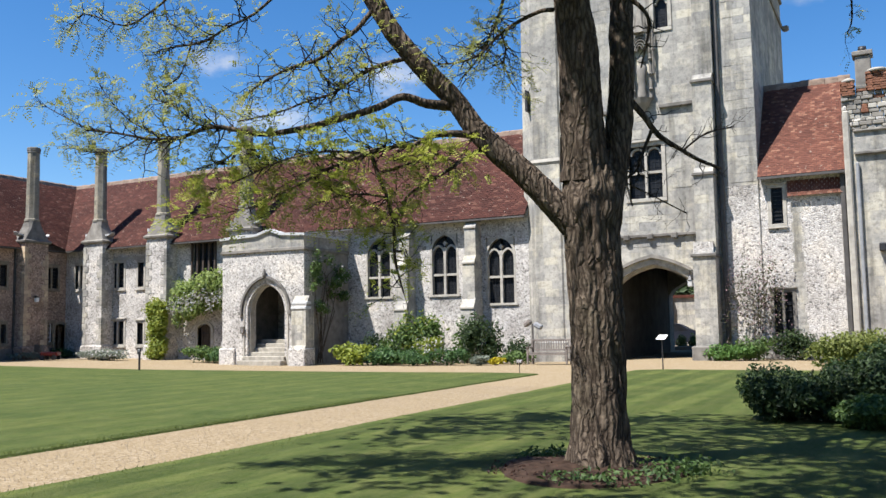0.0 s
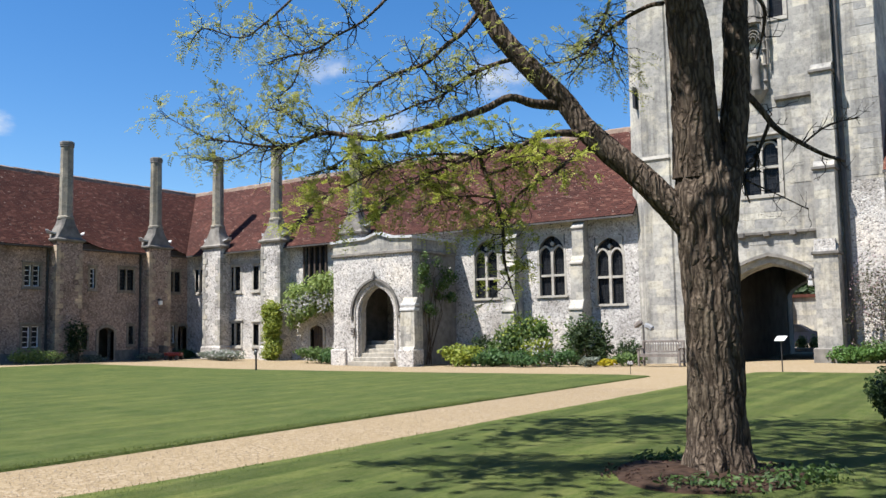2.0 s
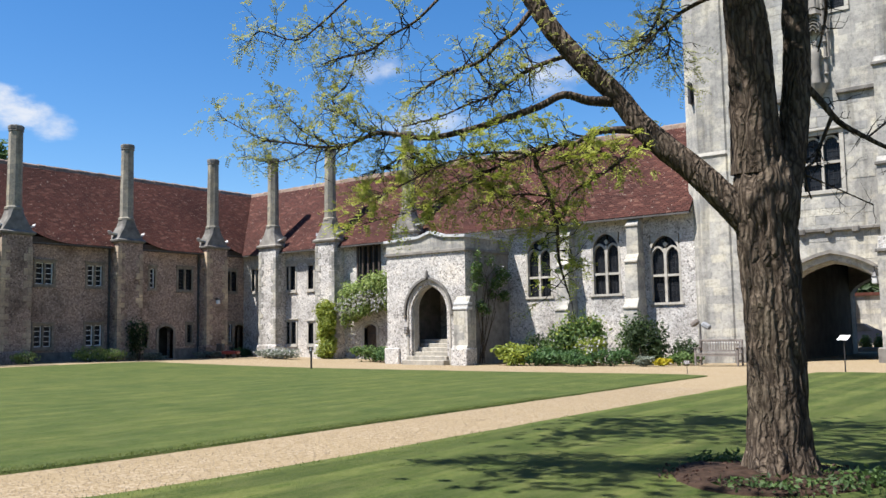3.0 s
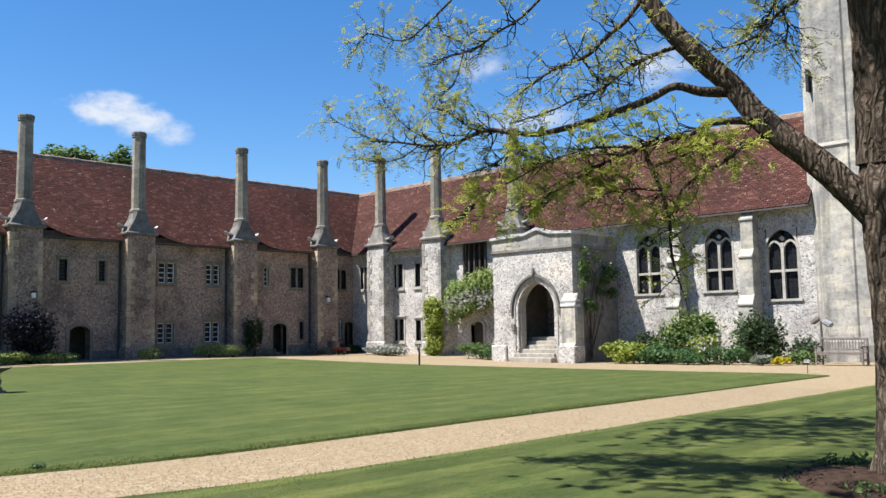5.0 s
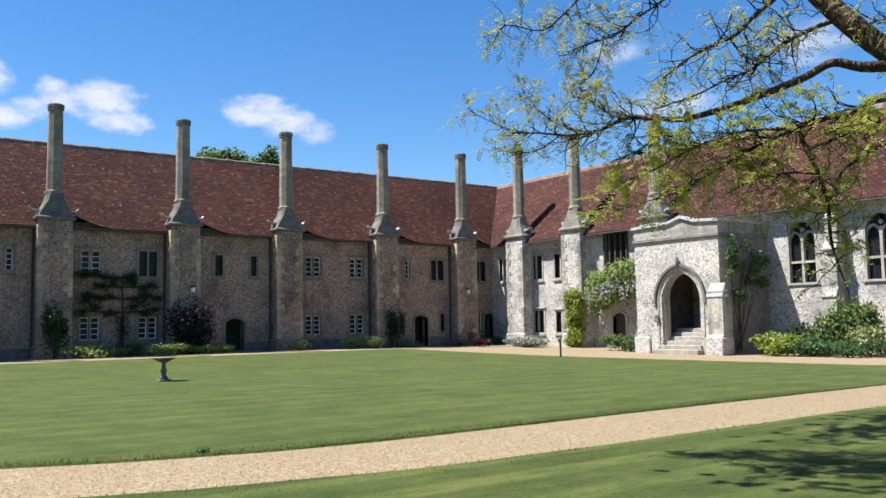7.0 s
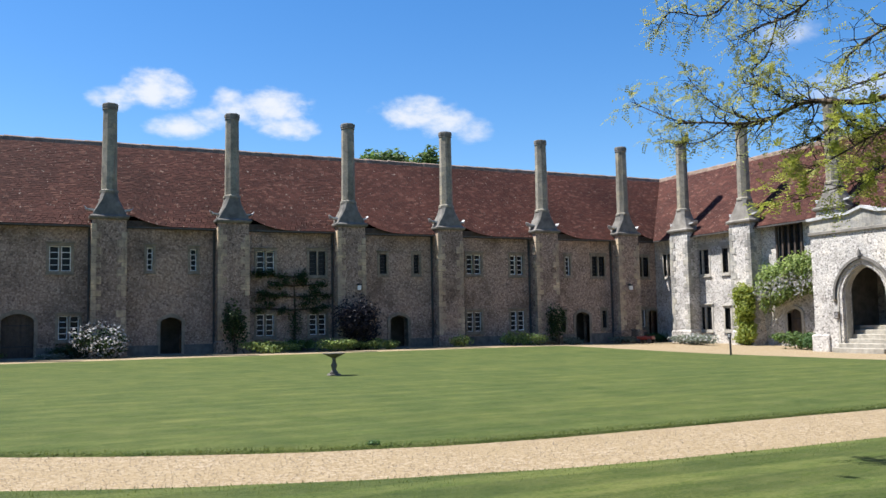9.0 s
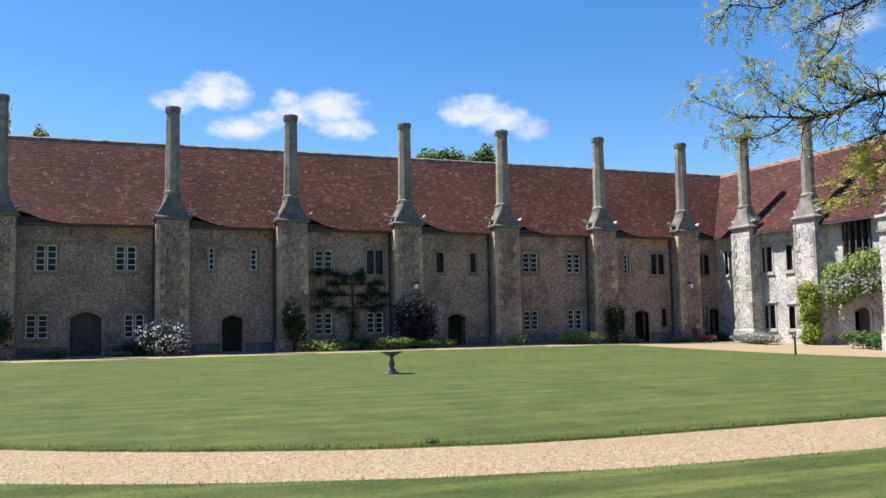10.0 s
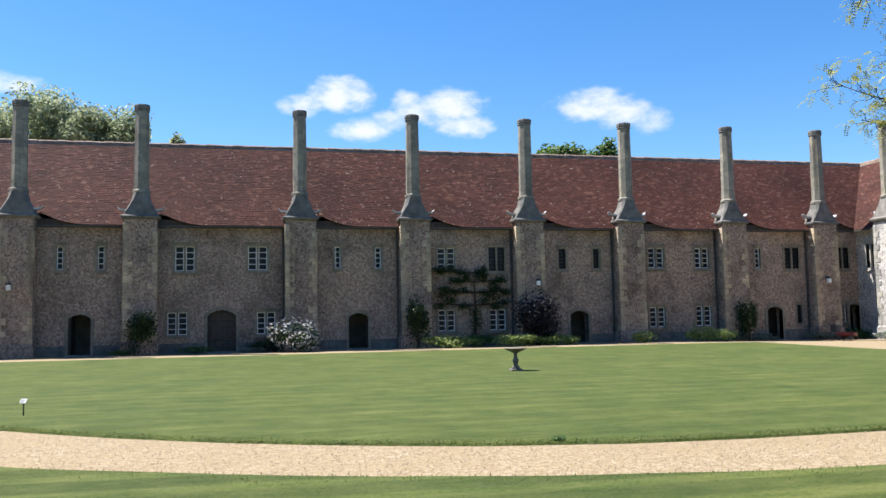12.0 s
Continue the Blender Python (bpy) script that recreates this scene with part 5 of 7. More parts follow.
def shrub(name, x, y, w, d, h, mat, label, category="shrub", seed=1, size=0.07, count=700, lobes=5, group="", z=None, stems=True, flower=None, lift=0.0):
    """A bush of several uneven lobes on a few woody stems."""
    gz = ground_z(x, y) if z is None else z
    root = tagged(empty(name, x, y, gz), label, category, group)
    rg = random.Random(seed)
    blobs = [(0, 0, lift + h * 0.45, w * 0.42, d * 0.42, h * 0.46)]
    for i in range(lobes):
        a = rg.uniform(0, 6.28)
        r = rg.uniform(0.26, 0.42)
        hz = rg.uniform(0.25, 0.72)
        blobs.append((math.cos(a) * w * r, math.sin(a) * d * r, lift + h * hz, w * rg.uniform(0.2, 0.3), d * rg.uniform(0.2, 0.3), h * rg.uniform(0.2, 0.32)))
    leaf_mesh("leaves", mat, root, blobs, int(count * 1.7), size * 1.1, seed, 0.3)
    for i in range(5):
        a = rg.uniform(0, 6.28)
        tx, ty = math.cos(a) * w * 0.22, math.sin(a) * d * 0.22
        bm = bmesh.new()
        loft(bm, [ngon(tx * 0.2, ty * 0.2, -0.05, 0.02, 5), ngon(tx, ty, (lift + h) * 0.6, 0.008, 5)])
        part("stem", bm, M_BARK, root)
    if flower:
        leaf_mesh("flowers", flower[0], root, [(b[0], b[1], b[2] + b[5] * 0.1, b[3] * 1.05, b[4] * 1.05, b[5] * 1.05) for b in blobs], flower[1], flower[2], seed + 50, 0.95)
    return root


for k, (x, y, w, h) in enumerate(((-14.0, 64, 8, 7.2), (-9.0, 65, 7, 7))):
    shrub("tree", x, y, w, 4, h, M_LEAF_DARK, "dark leafy tree behind the garden wall", "tree", 20 + k, 0.26, 3600, 9, z=0)
car = tagged(empty("parked_car", -12.2, 53.0, -0.05, 8), "dark blue parked estate car beyond the gateway", "car")
bm = bmesh.new()
extrude_y(bm, [(-2.1, 0.32), (2.1, 0.32), (2.15, 0.7), (1.95, 0.92), (1.2, 0.98), (0.55, 1.42), (-1.3, 1.46), (-1.95, 1.0), (-2.15, 0.8)], -0.85, 0.85)
bmesh.ops.bevel(bm, geom=bm.edges[:], offset=0.06, segments=2, affect="EDGES")
M_CAR = simple("car_paint", (0.012, 0.016, 0.028), 0.38, 0.1, 2.0)
part("body", bm, M_CAR, car, "dark blue paint")
bm = bmesh.new()
extrude_y(bm, [(-1.2, 1.0), (1.0, 1.0), (0.5, 1.38), (-1.15, 1.4)], -0.862, 0.862)
part("side_window", bm, M_GLASS, car)
for x in (-1.3, 1.3):
    for y in (-0.86, 0.86):
        bm = bmesh.new()
        loft(bm, [[(x + 0.31 * math.cos(a), y + e, 0.31 + 0.31 * math.sin(a)) for a in np.linspace(0, 6.28, 15)[:-1]] for e in (-0.1, 0.1)])
        wheel = part("wheel", bm, M_IRON, car, "black tyre")
        bm = bmesh.new()
        loft(bm, [[(x + 0.2 * math.cos(a), y + e, 0.31 + 0.2 * math.sin(a)) for a in np.linspace(0, 6.28, 13)[:-1]] for e in (-0.11, 0.11)])
        part("rim", bm, M_LEADW, wheel)
part("headlight", boxes((2.0, 2.16, -0.8, -0.5, 0.66, 0.82), bevel=0.03), M_LEADW, car)
for x in (-10.5, -9.88):
    shrub("box_ball", x, 48.0, 0.62, 0.62, 0.95, M_LEAF_MID, "clipped box ball beyond the gateway", "shrub", int(-x * 7), 0.05, 500, 3, "box balls", z=-0.05)
tagged(link("raised_bed", boxes((-11.2, -8.9, 47.5, 48.6, -0.3, 0.18), bevel=0.03), M_DRESSED_OLD), "low dark stone planting bed edging", "planter")


# ---- the tree ----
BOUGH_LINES = {
    "trunk": [(-0.09, 0.00, -0.02, 0.314), (-0.11, 0.00, 0.26, 0.289), (-0.10, 0.00, 0.75, 0.263), (-0.10, 0.00, 1.30, 0.258), (-0.11, 0.00, 1.86, 0.258), (-0.13, 0.00, 2.25, 0.275), (-0.13, 0.00, 2.59, 0.297), (-0.13, 0.02, 2.94, 0.236), (-0.08, 0.05, 3.21, 0.141)],
    "stemL": [(-0.19, 0.00, 2.88, 0.235), (-0.20, -0.05, 3.45, 0.212), (-0.21, -0.10, 3.95, 0.199), (-0.24, -0.15, 4.34, 0.193), (-0.31, -0.25, 4.77, 0.169), (-0.46, -0.50, 5.47, 0.143), (-0.67, -1.00, 6.64, 0.099), (-0.96, -1.60, 7.68, 0.050)],
    "stemR": [(0.00, 0.05, 2.54, 0.169), (0.13, 0.10, 3.07, 0.147), (0.23, 0.15, 3.60, 0.131), (0.28, 0.20, 4.15, 0.126), (0.31, 0.30, 4.73, 0.122), (0.43, 0.50, 5.69, 0.107), (0.85, 0.90, 7.43, 0.087), (1.36, 1.20, 9.77, 0.045)],
    "limb": [(-0.28, 0.00, 2.43, 0.174), (-0.47, 0.00, 2.63, 0.140), (-0.77, 0.05, 2.96, 0.124), (-1.05, 0.10, 3.22, 0.122), (-1.26, 0.15, 3.46, 0.114), (-1.47, 0.20, 3.78, 0.106), (-1.80, 0.20, 4.14, 0.103), (-2.10, 0.20, 4.52, 0.097), (-2.28, 0.20, 4.83, 0.095), (-2.54, 0.20, 5.29, 0.086), (-2.88, 0.10, 5.87, 0.068), (-3.27, 0.00, 6.62, 0.045), (-3.80, 0.00, 7.37, 0.022)],
    "long": [(-1.50, 0.20, 3.72, 0.057), (-1.76, 0.10, 3.72, 0.048), (-2.00, 0.00, 3.77, 0.039), (-2.24, -0.10, 3.64, 0.036), (-2.62, -0.20, 3.50, 0.033), (-2.97, -0.30, 3.39, 0.030), (-3.32, -0.30, 3.34, 0.027), (-3.57, -0.30, 3.38, 0.024), (-3.86, -0.30, 3.42, 0.022), (-4.15, -0.30, 3.32, 0.016), (-4.42, -0.30, 3.31, 0.014), (-4.75, -0.30, 3.37, 0.011), (-5.03, -0.30, 3.42, 0.008), (-5.31, -0.30, 3.56, 0.005), (-5.56, -0.30, 3.71, 0.004)],
    "low": [(-1.22, 0.15, 3.38, 0.048), (-1.42, 0.05, 3.39, 0.039), (-1.68, -0.05, 3.36, 0.031), (-1.90, -0.15, 3.24, 0.022), (-2.12, -0.20, 3.21, 0.016), (-2.39, -0.30, 3.12, 0.014), (-2.67, -0.30, 3.01, 0.011), (-2.94, -0.30, 2.93, 0.008), (-3.27, -0.30, 2.77, 0.005)],
    "low3": [(-2.07, -0.15, 3.22, 0.014), (-2.56, -0.25, 3.06, 0.011), (-2.93, -0.35, 2.86, 0.009), (-3.36, -0.40, 2.64, 0.008), (-3.73, -0.40, 2.55, 0.005), (-4.08, -0.40, 2.47, 0.004)],
    "low4": [(-2.37, -0.20, 3.15, 0.014), (-2.73, -0.40, 3.14, 0.011), (-3.12, -0.50, 3.04, 0.009), (-3.47, -0.60, 2.86, 0.008), (-3.79, -0.60, 2.71, 0.005)],
    "low5": [(-2.24, -0.10, 2.96, 0.011), (-1.93, -0.20, 3.05, 0.010), (-1.68, -0.30, 3.11, 0.008), (-1.52, -0.30, 3.05, 0.005)],
    "low6": [(-2.16, -0.10, 2.73, 0.011), (-2.40, -0.20, 2.75, 0.010), (-2.67, -0.30, 2.71, 0.008), (-2.94, -0.30, 2.59, 0.005)],
    "low2": [(-1.11, 0.10, 3.25, 0.031), (-1.33, 0.20, 3.20, 0.023), (-1.54, 0.30, 3.07, 0.020), (-1.78, 0.35, 2.94, 0.017), (-1.99, 0.40, 2.80, 0.015), (-2.05, 0.40, 2.56, 0.009)],
    "hang": [(-2.32, -0.10, 3.21, 0.022), (-2.25, -0.10, 2.96, 0.022), (-2.16, -0.10, 2.73, 0.019), (-2.10, -0.10, 2.45, 0.019), (-2.09, -0.10, 2.11, 0.014), (-2.01, -0.10, 1.78, 0.008)],
    "up1": [(-2.24, 0.20, 4.79, 0.032), (-2.34, 0.20, 4.71, 0.029), (-2.48, 0.10, 4.50, 0.026), (-2.64, 0.00, 4.35, 0.022), (-2.83, -0.10, 4.14, 0.019), (-3.06, -0.20, 4.04, 0.014), (-3.30, -0.30, 3.89, 0.011), (-3.49, -0.30, 3.75, 0.007)],
    "up1b": [(-2.86, -0.10, 4.12, 0.014), (-2.83, -0.10, 4.03, 0.011), (-2.69, -0.10, 3.88, 0.008), (-2.40, -0.10, 3.79, 0.006)],
    "mid": [(-1.85, 0.20, 4.25, 0.029), (-2.01, 0.20, 4.22, 0.026), (-2.28, 0.10, 4.11, 0.023), (-2.50, 0.00, 3.96, 0.017), (-2.69, -0.10, 3.79, 0.014), (-2.95, -0.20, 3.68, 0.011), (-3.21, -0.30, 3.55, 0.008), (-3.60, -0.30, 3.47, 0.007)],
    "tip": [(-2.41, 0.00, 4.37, 0.008), (-2.32, 0.00, 4.14, 0.007), (-2.27, 0.00, 4.02, 0.006)],
    "tl1": [(-3.23, 0.10, 4.96, 0.017), (-3.50, 0.00, 4.66, 0.014), (-3.76, -0.10, 4.48, 0.012), (-3.99, -0.10, 4.34, 0.011), (-4.30, -0.20, 4.25, 0.008), (-4.47, -0.20, 4.20, 0.005)],
    "tl2": [(-4.20, 0.00, 5.00, 0.014), (-4.51, -0.10, 4.67, 0.011), (-4.79, -0.10, 4.52, 0.008), (-5.15, -0.20, 4.61, 0.007), (-5.31, -0.20, 4.41, 0.004)],
    "tl3": [(-4.43, 0.00, 4.82, 0.008), (-4.36, 0.00, 4.58, 0.007), (-4.13, 0.00, 4.46, 0.006)],
    "tl4": [(-4.10, -0.10, 4.37, 0.008), (-4.21, -0.10, 4.02, 0.007), (-4.38, -0.10, 3.85, 0.006), (-4.24, -0.20, 3.65, 0.005)],
    "knot": [(-3.57, -0.30, 3.38, 0.019), (-3.54, -0.30, 3.25, 0.016), (-3.46, -0.30, 3.14, 0.011), (-3.39, -0.30, 3.08, 0.008)],
    "knot2": [(-3.54, -0.30, 3.28, 0.014), (-3.68, -0.20, 3.16, 0.011), (-3.84, -0.20, 3.08, 0.008), (-4.06, -0.20, 3.02, 0.005)],
    "e1": [(-3.86, -0.30, 3.40, 0.011), (-4.01, -0.40, 3.46, 0.008), (-4.17, -0.40, 3.60, 0.007), (-4.39, -0.40, 3.68, 0.005)],
    "e2": [(-4.26, -0.30, 3.32, 0.008), (-4.62, -0.20, 3.48, 0.007), (-4.82, -0.20, 3.66, 0.005), (-4.99, -0.20, 3.89, 0.004)],
    "e3": [(-4.53, -0.30, 3.34, 0.008), (-4.75, -0.30, 3.21, 0.007), (-5.02, -0.30, 3.19, 0.005), (-5.30, -0.30, 3.28, 0.004)],
    "rt": [(-0.45, 0.00, 4.65, 0.025), (-0.58, 0.10, 4.67, 0.023), (-0.81, 0.20, 4.59, 0.020), (-1.01, 0.20, 4.45, 0.017), (-1.19, 0.20, 4.27, 0.014), (-1.40, 0.20, 4.18, 0.011), (-1.64, 0.20, 4.16, 0.009)],
    "rt2": [(-0.98, 0.20, 4.49, 0.014), (-0.93, 0.20, 4.32, 0.011), (-0.95, 0.20, 4.14, 0.009), (-0.86, 0.20, 3.93, 0.006)],
    "rt3": [(-0.91, 0.30, 5.00, 0.020), (-0.97, 0.30, 4.76, 0.017), (-1.05, 0.30, 4.57, 0.014), (-1.22, 0.30, 4.24, 0.009), (-1.43, 0.30, 4.00, 0.006)],
    "rb": [(0.34, 0.20, 3.75, 0.037), (0.48, 0.20, 3.58, 0.032), (0.62, 0.20, 3.38, 0.029), (0.85, 0.20, 3.22, 0.023), (1.05, 0.20, 3.10, 0.020), (1.25, 0.20, 3.02, 0.014)],
    "rb2": [(0.57, 0.20, 3.46, 0.023), (0.47, 0.20, 3.23, 0.017), (0.39, 0.20, 3.02, 0.014), (0.28, 0.20, 2.91, 0.011), (0.33, 0.20, 2.64, 0.007)],
    "rb3": [(0.40, 0.20, 4.82, 0.026), (0.55, 0.20, 4.66, 0.020), (0.56, 0.20, 4.45, 0.017), (0.47, 0.20, 4.09, 0.009)],
    "rb4": [(0.88, 0.20, 3.22, 0.011), (1.12, 0.20, 3.39, 0.009), (1.41, 0.20, 3.45, 0.006)],
    "rb5": [(0.28, 0.20, 2.88, 0.009), (0.57, 0.20, 2.73, 0.007), (0.88, 0.20, 2.56, 0.006)],
    "tr": [(2.84, 0.50, 5.08, 0.012), (2.84, 0.50, 4.70, 0.009), (2.78, 0.50, 4.52, 0.006)],
}
YAW = radians(27.554)
TREE_AT = Vector((-2.66, 8.62, ground_z(-2.66, 8.62)))
U_DIR, D_DIR = Vector((math.cos(YAW), math.sin(YAW), 0)), Vector((-math.sin(YAW), math.cos(YAW), 0))


def smooth_line(pts, per=4):
    """Points of a soft curve through rows of (across, deep, up, radius)."""
    p = [Vector(q) for q in pts]
    out = []
    for i in range(len(p) - 1):
        a, b, c, d = p[max(0, i - 1)], p[i], p[i + 1], p[min(len(p) - 1, i + 2)]
        for k in range(per):
            t = k / per
            out.append(0.5 * ((2 * b) + (c - a) * t + (2 * a - 5 * b + 4 * c - d) * t * t + (3 * b - a - 3 * c + d) * t ** 3))
    return out + [p[-1]]


def tube(verts, faces, pts, sides, rough=0.0, flare=0.0):
    """Adds a closed tube along (x, y, z, radius) rows; rough gives furrowed bark."""
    base, prev = len(verts), None
    n = len(pts)
    for i, q in enumerate(pts):
        p = Vector(q[:3])
        a, b = Vector(pts[max(0, i - 1)][:3]), Vector(pts[min(n - 1, i + 1)][:3])
        t = (b - a).normalized() if (b - a).length > 1e-6 else Vector((0, 0, 1))
        side = (prev - t * prev.dot(t)).normalized() if prev is not None else t.orthogonal().normalized()
        prev = side
        up = t.cross(side)
        for k in range(sides):
            an = 2 * math.pi * k / sides
            r = q[3]
            if rough:
                o = side * math.cos(an) + up * math.sin(an)
                w = p + o * q[3]
                f = abs(noise.noise((math.cos(an + 0.55 * w.z) * 2.9 + 0.6 * noise.noise((w.x * 3, w.y * 3, w.z * 2)), math.sin(an + 0.55 * w.z) * 2.9 + 0.4 * noise.noise((w.z * 2.5, w.x * 3, 1)), w.z * 0.9))) * 2.4
                g = abs(noise.noise((w.x * 18, w.y * 18, w.z * 3.0)))
                r += rough * (min(f, 0.8) - 0.35 + 0.45 * (g - 0.3) - 0.12)
                if flare:
                    r += flare * max(0, 0.35 - p.z) * (0.55 + 0.45 * math.sin(an * 5 + 1))
            verts.append(tuple(p + (side * math.cos(an) + up * math.sin(an)) * r))
    for i in range(n - 1):
        for k in range(sides):
            k2 = (k + 1) % sides
            faces.append((base + i * sides + k, base + i * sides + k2, base + (i + 1) * sides + k2, base + (i + 1) * sides + k))
    faces.append(tuple(base + (n - 1) * sides + k for k in range(sides)))


def limb_rows(key, per=4):
    return [(*(U_DIR * q[0] + D_DIR * q[1] + Vector((0, 0, q[2]))), max(0.003, q[3])) for q in smooth_line(BOUGH_LINES[key], per)]


tree = tagged(empty("locust_tree", *TREE_AT), "furrowed locust tree with sparse fresh spring leaves", "tree")


def limb_part(name, keys, sides, per, rough, label="", flare=0.0):
    v, f = [], []
    for k in keys:
        tube(v, f, limb_rows(k, per), sides, rough, flare)
    me = bpy.data.meshes.new(name)
    me.from_pydata(v, [], f)
    me.materials.append(M_BARK)
    me.polygons.foreach_set("use_smooth", [True] * len(me.polygons))
    ob = new(name, me)
    ob.parent = tree
    if label:
        ob["label"] = label
    return ob


limb_part("trunk", ["trunk"], 120, 26, 0.046, "deeply furrowed brown trunk", 0.28)
limb_part("stem", ["stemL"], 64, 14, 0.045, "dark upright stem")
limb_part("stem", ["stemR"], 40, 12, 0.035, "dark upright stem")
limb_part("limb", ["limb"], 32, 10, 0.018, "long bare leaning limb")
BOUGHS = [k for k in BOUGH_LINES if k not in ("trunk", "stemL", "stemR", "limb")]
for k in BOUGHS:
    limb_part("bough", [k], 8, 4, 0.0)

# upper crown out of the camera's sight, which throws the dappled shade
rnd = random.Random(11)
CROWN_TIPS = []
uv, uf = [], []


EYE_AT = Vector((-0.15, 0.15, 1.45)) - TREE_AT
tries = 0
while len(CROWN_TIPS) < 112 and tries < 4000:
    tries += 1
    h = rnd.uniform(5.8, 9.6)
    g = Vector((rnd.uniform(-4.6, 5.5), rnd.uniform(-1.6, 5.2), 0))
    across = 0.887 * (g.x - 1.2) + 0.463 * (g.y - 2.0)
    deep = -0.463 * (g.x - 1.2) + 0.887 * (g.y - 2.0)
    if (abs(deep) < 1.0 and -5.8 < across < -0.2) or (abs(g.x) < 1.2 and abs(g.y) < 1.2):
        continue
    c = Vector((g.x - 0.30 * h, g.y - 0.50 * h, h))
    flat = math.hypot(c.x - EYE_AT.x, c.y - EYE_AT.y)
    if (c.z - 0.8 - EYE_AT.z) / max(0.1, flat) < 0.5 or math.hypot(c.x, c.y) > 6.5:
        continue
    root_at = limb_rows("stemL" if rnd.random() < 0.5 else "stemR", 4)[rnd.randint(20, 27)]
    a = Vector(root_at[:3])
    m = a.lerp(c, 0.5) + Vector((rnd.gauss(0, 0.25), rnd.gauss(0, 0.25), rnd.gauss(0.3, 0.2)))
    line = [(*a, 0.032), (*a.lerp(m, 0.5), 0.027), (*m, 0.022), (*m.lerp(c, 0.5), 0.015), (*c, 0.008)]
    tube(uv, uf, line, 5)
    CROWN_TIPS.append((c, (c - m).normalized()))
    for _ in range(5):
        e = c + Vector((rnd.gauss(0, 0.4), rnd.gauss(0, 0.4), rnd.gauss(0, 0.2)))
        tube(uv, uf, [(*m.lerp(c, 0.7), 0.008), (*e, 0.004)], 3)

# twigs along the boughs
TWIG_TIPS = []
VISIBLE = {"limb": 10, "long": 34, "low": 34, "low3": 15, "low4": 24, "low5": 14, "low6": 14, "low2": 10, "hang": 18, "up1": 20, "up1b": 9, "mid": 22, "tip": 5, "tl1": 20, "tl2": 18, "tl3": 8, "tl4": 10, "knot": 8, "knot2": 10, "e1": 10, "e2": 12, "e3": 12, "rt": 16, "rt2": 10, "rt3": 14, "rb": 7, "rb2": 8, "rb3": 6, "rb4": 5, "rb5": 5, "tr": 2}
for key, count in VISIBLE.items():
    rows_ = limb_rows(key, 4)
    for i in range(int(count * (1.5 if key.startswith(("low", "hang", "rb", "tr", "limb")) else 1.9))):
        j = rnd.randint(len(rows_) // (2 if key in ("limb", "long") else 4), len(rows_) - 2)
        p, q = Vector(rows_[j][:3]), Vector(rows_[j + 1][:3])
        t = (q - p).normalized()
        side = (t + U_DIR * rnd.gauss(0, 0.7) + D_DIR * rnd.gauss(0, 0.6) + Vector((0, 0, rnd.gauss(0.0, 0.7)))).normalized()
        ln = rnd.uniform(0.22, 0.6) * (0.7 if key.startswith("rb") else 0.55 if key in ("e1", "e2", "e3", "tl2", "tl4") or (key == "long" and j > 40) else 1.2 if key == "low" else 0.8 if key.startswith("low") else 0.78)
        r0 = max(0.0032, min(rows_[j][3] * 0.6, 0.008))
        tw, qq, dd = [], Vector(p), Vector(side)
        for s in range(6):
            tw.append((*qq, r0 * (1 - 0.13 * s)))
            dd = (dd + Vector((rnd.gauss(0, 0.42), rnd.gauss(0, 0.42), rnd.gauss(0.05, 0.42)))).normalized()
            qq = qq + dd * ln / 5
            if s > 1:
                TWIG_TIPS.append((Vector(qq), Vector(dd), key))
        tube(uv, uf, tw, 4)
        for s in (2, 4):
            d2 = (dd + Vector((rnd.gauss(0, 0.8), rnd.gauss(0, 0.8), rnd.gauss(0, 0.8)))).normalized()
            pp = Vector(tw[s][:3])
            l2 = ln * rnd.uniform(0.3, 0.55)
            mid = pp + d2 * l2 * 0.5 + Vector((rnd.gauss(0, 0.02), rnd.gauss(0, 0.02), rnd.gauss(0, 0.02)))
            tube(uv, uf, [(*pp, r0 * 0.5), (*mid, r0 * 0.4), (*(pp + d2 * l2), r0 * 0.25)], 3)
            TWIG_TIPS.append((pp + d2 * l2, d2, key))
me = bpy.data.meshes.new("brushwood")
me.from_pydata(uv, [], uf)
me.materials.append(M_TWIG)
ob = new("brushwood", me)
ob.parent = tree
ob["kind"] = "stuff"


def frond_mesh(name, mat, spots, per_spot, leaflet, seed, label):
    """Feathery compound leaves: pairs of leaflets on a drooping stalk."""
    rg = random.Random(seed)
    v, f = [], []
    for p, d in spots:
        for _ in range(per_spot):
            a = (d + Vector((rg.gauss(0, 0.7), rg.gauss(0, 0.7), rg.gauss(-0.05, 0.32)))).normalized()
            side = a.cross(Vector((rg.gauss(0, 0.4), rg.gauss(0, 0.4), 1))).normalized()
            nrm = side.cross(a)
            ln = rg.uniform(0.07, 0.16)
            n = rg.randint(4, 6)
            for i in range(n):
                t = (i + 1) / n
                c = p + a * ln * t - Vector((0, 0, ln * 0.25 * t * t))
                for sgn in (-1, 1):
                    o = (side * sgn + a * 0.35).normalized()
                    w = a * leaflet * 0.36
                    e = c + o * leaflet * rg.uniform(0.9, 1.3) * (1.15 - 0.4 * t) + nrm * leaflet * rg.uniform(-0.3, 0.3)
                    m = (c + e) * 0.5
                    b = len(v)
                    v += [tuple(c), tuple(m + w), tuple(e), tuple(m - w)]
                    f.append((b, b + 1, b + 2, b + 3))
    me = bpy.data.meshes.new(name)
    me.from_pydata(v, [], f)
    me.materials.append(mat)
    ob = new(name, me)
    ob.parent = tree
    ob["label"] = label
    ob["kind"] = "stuff"
    return ob


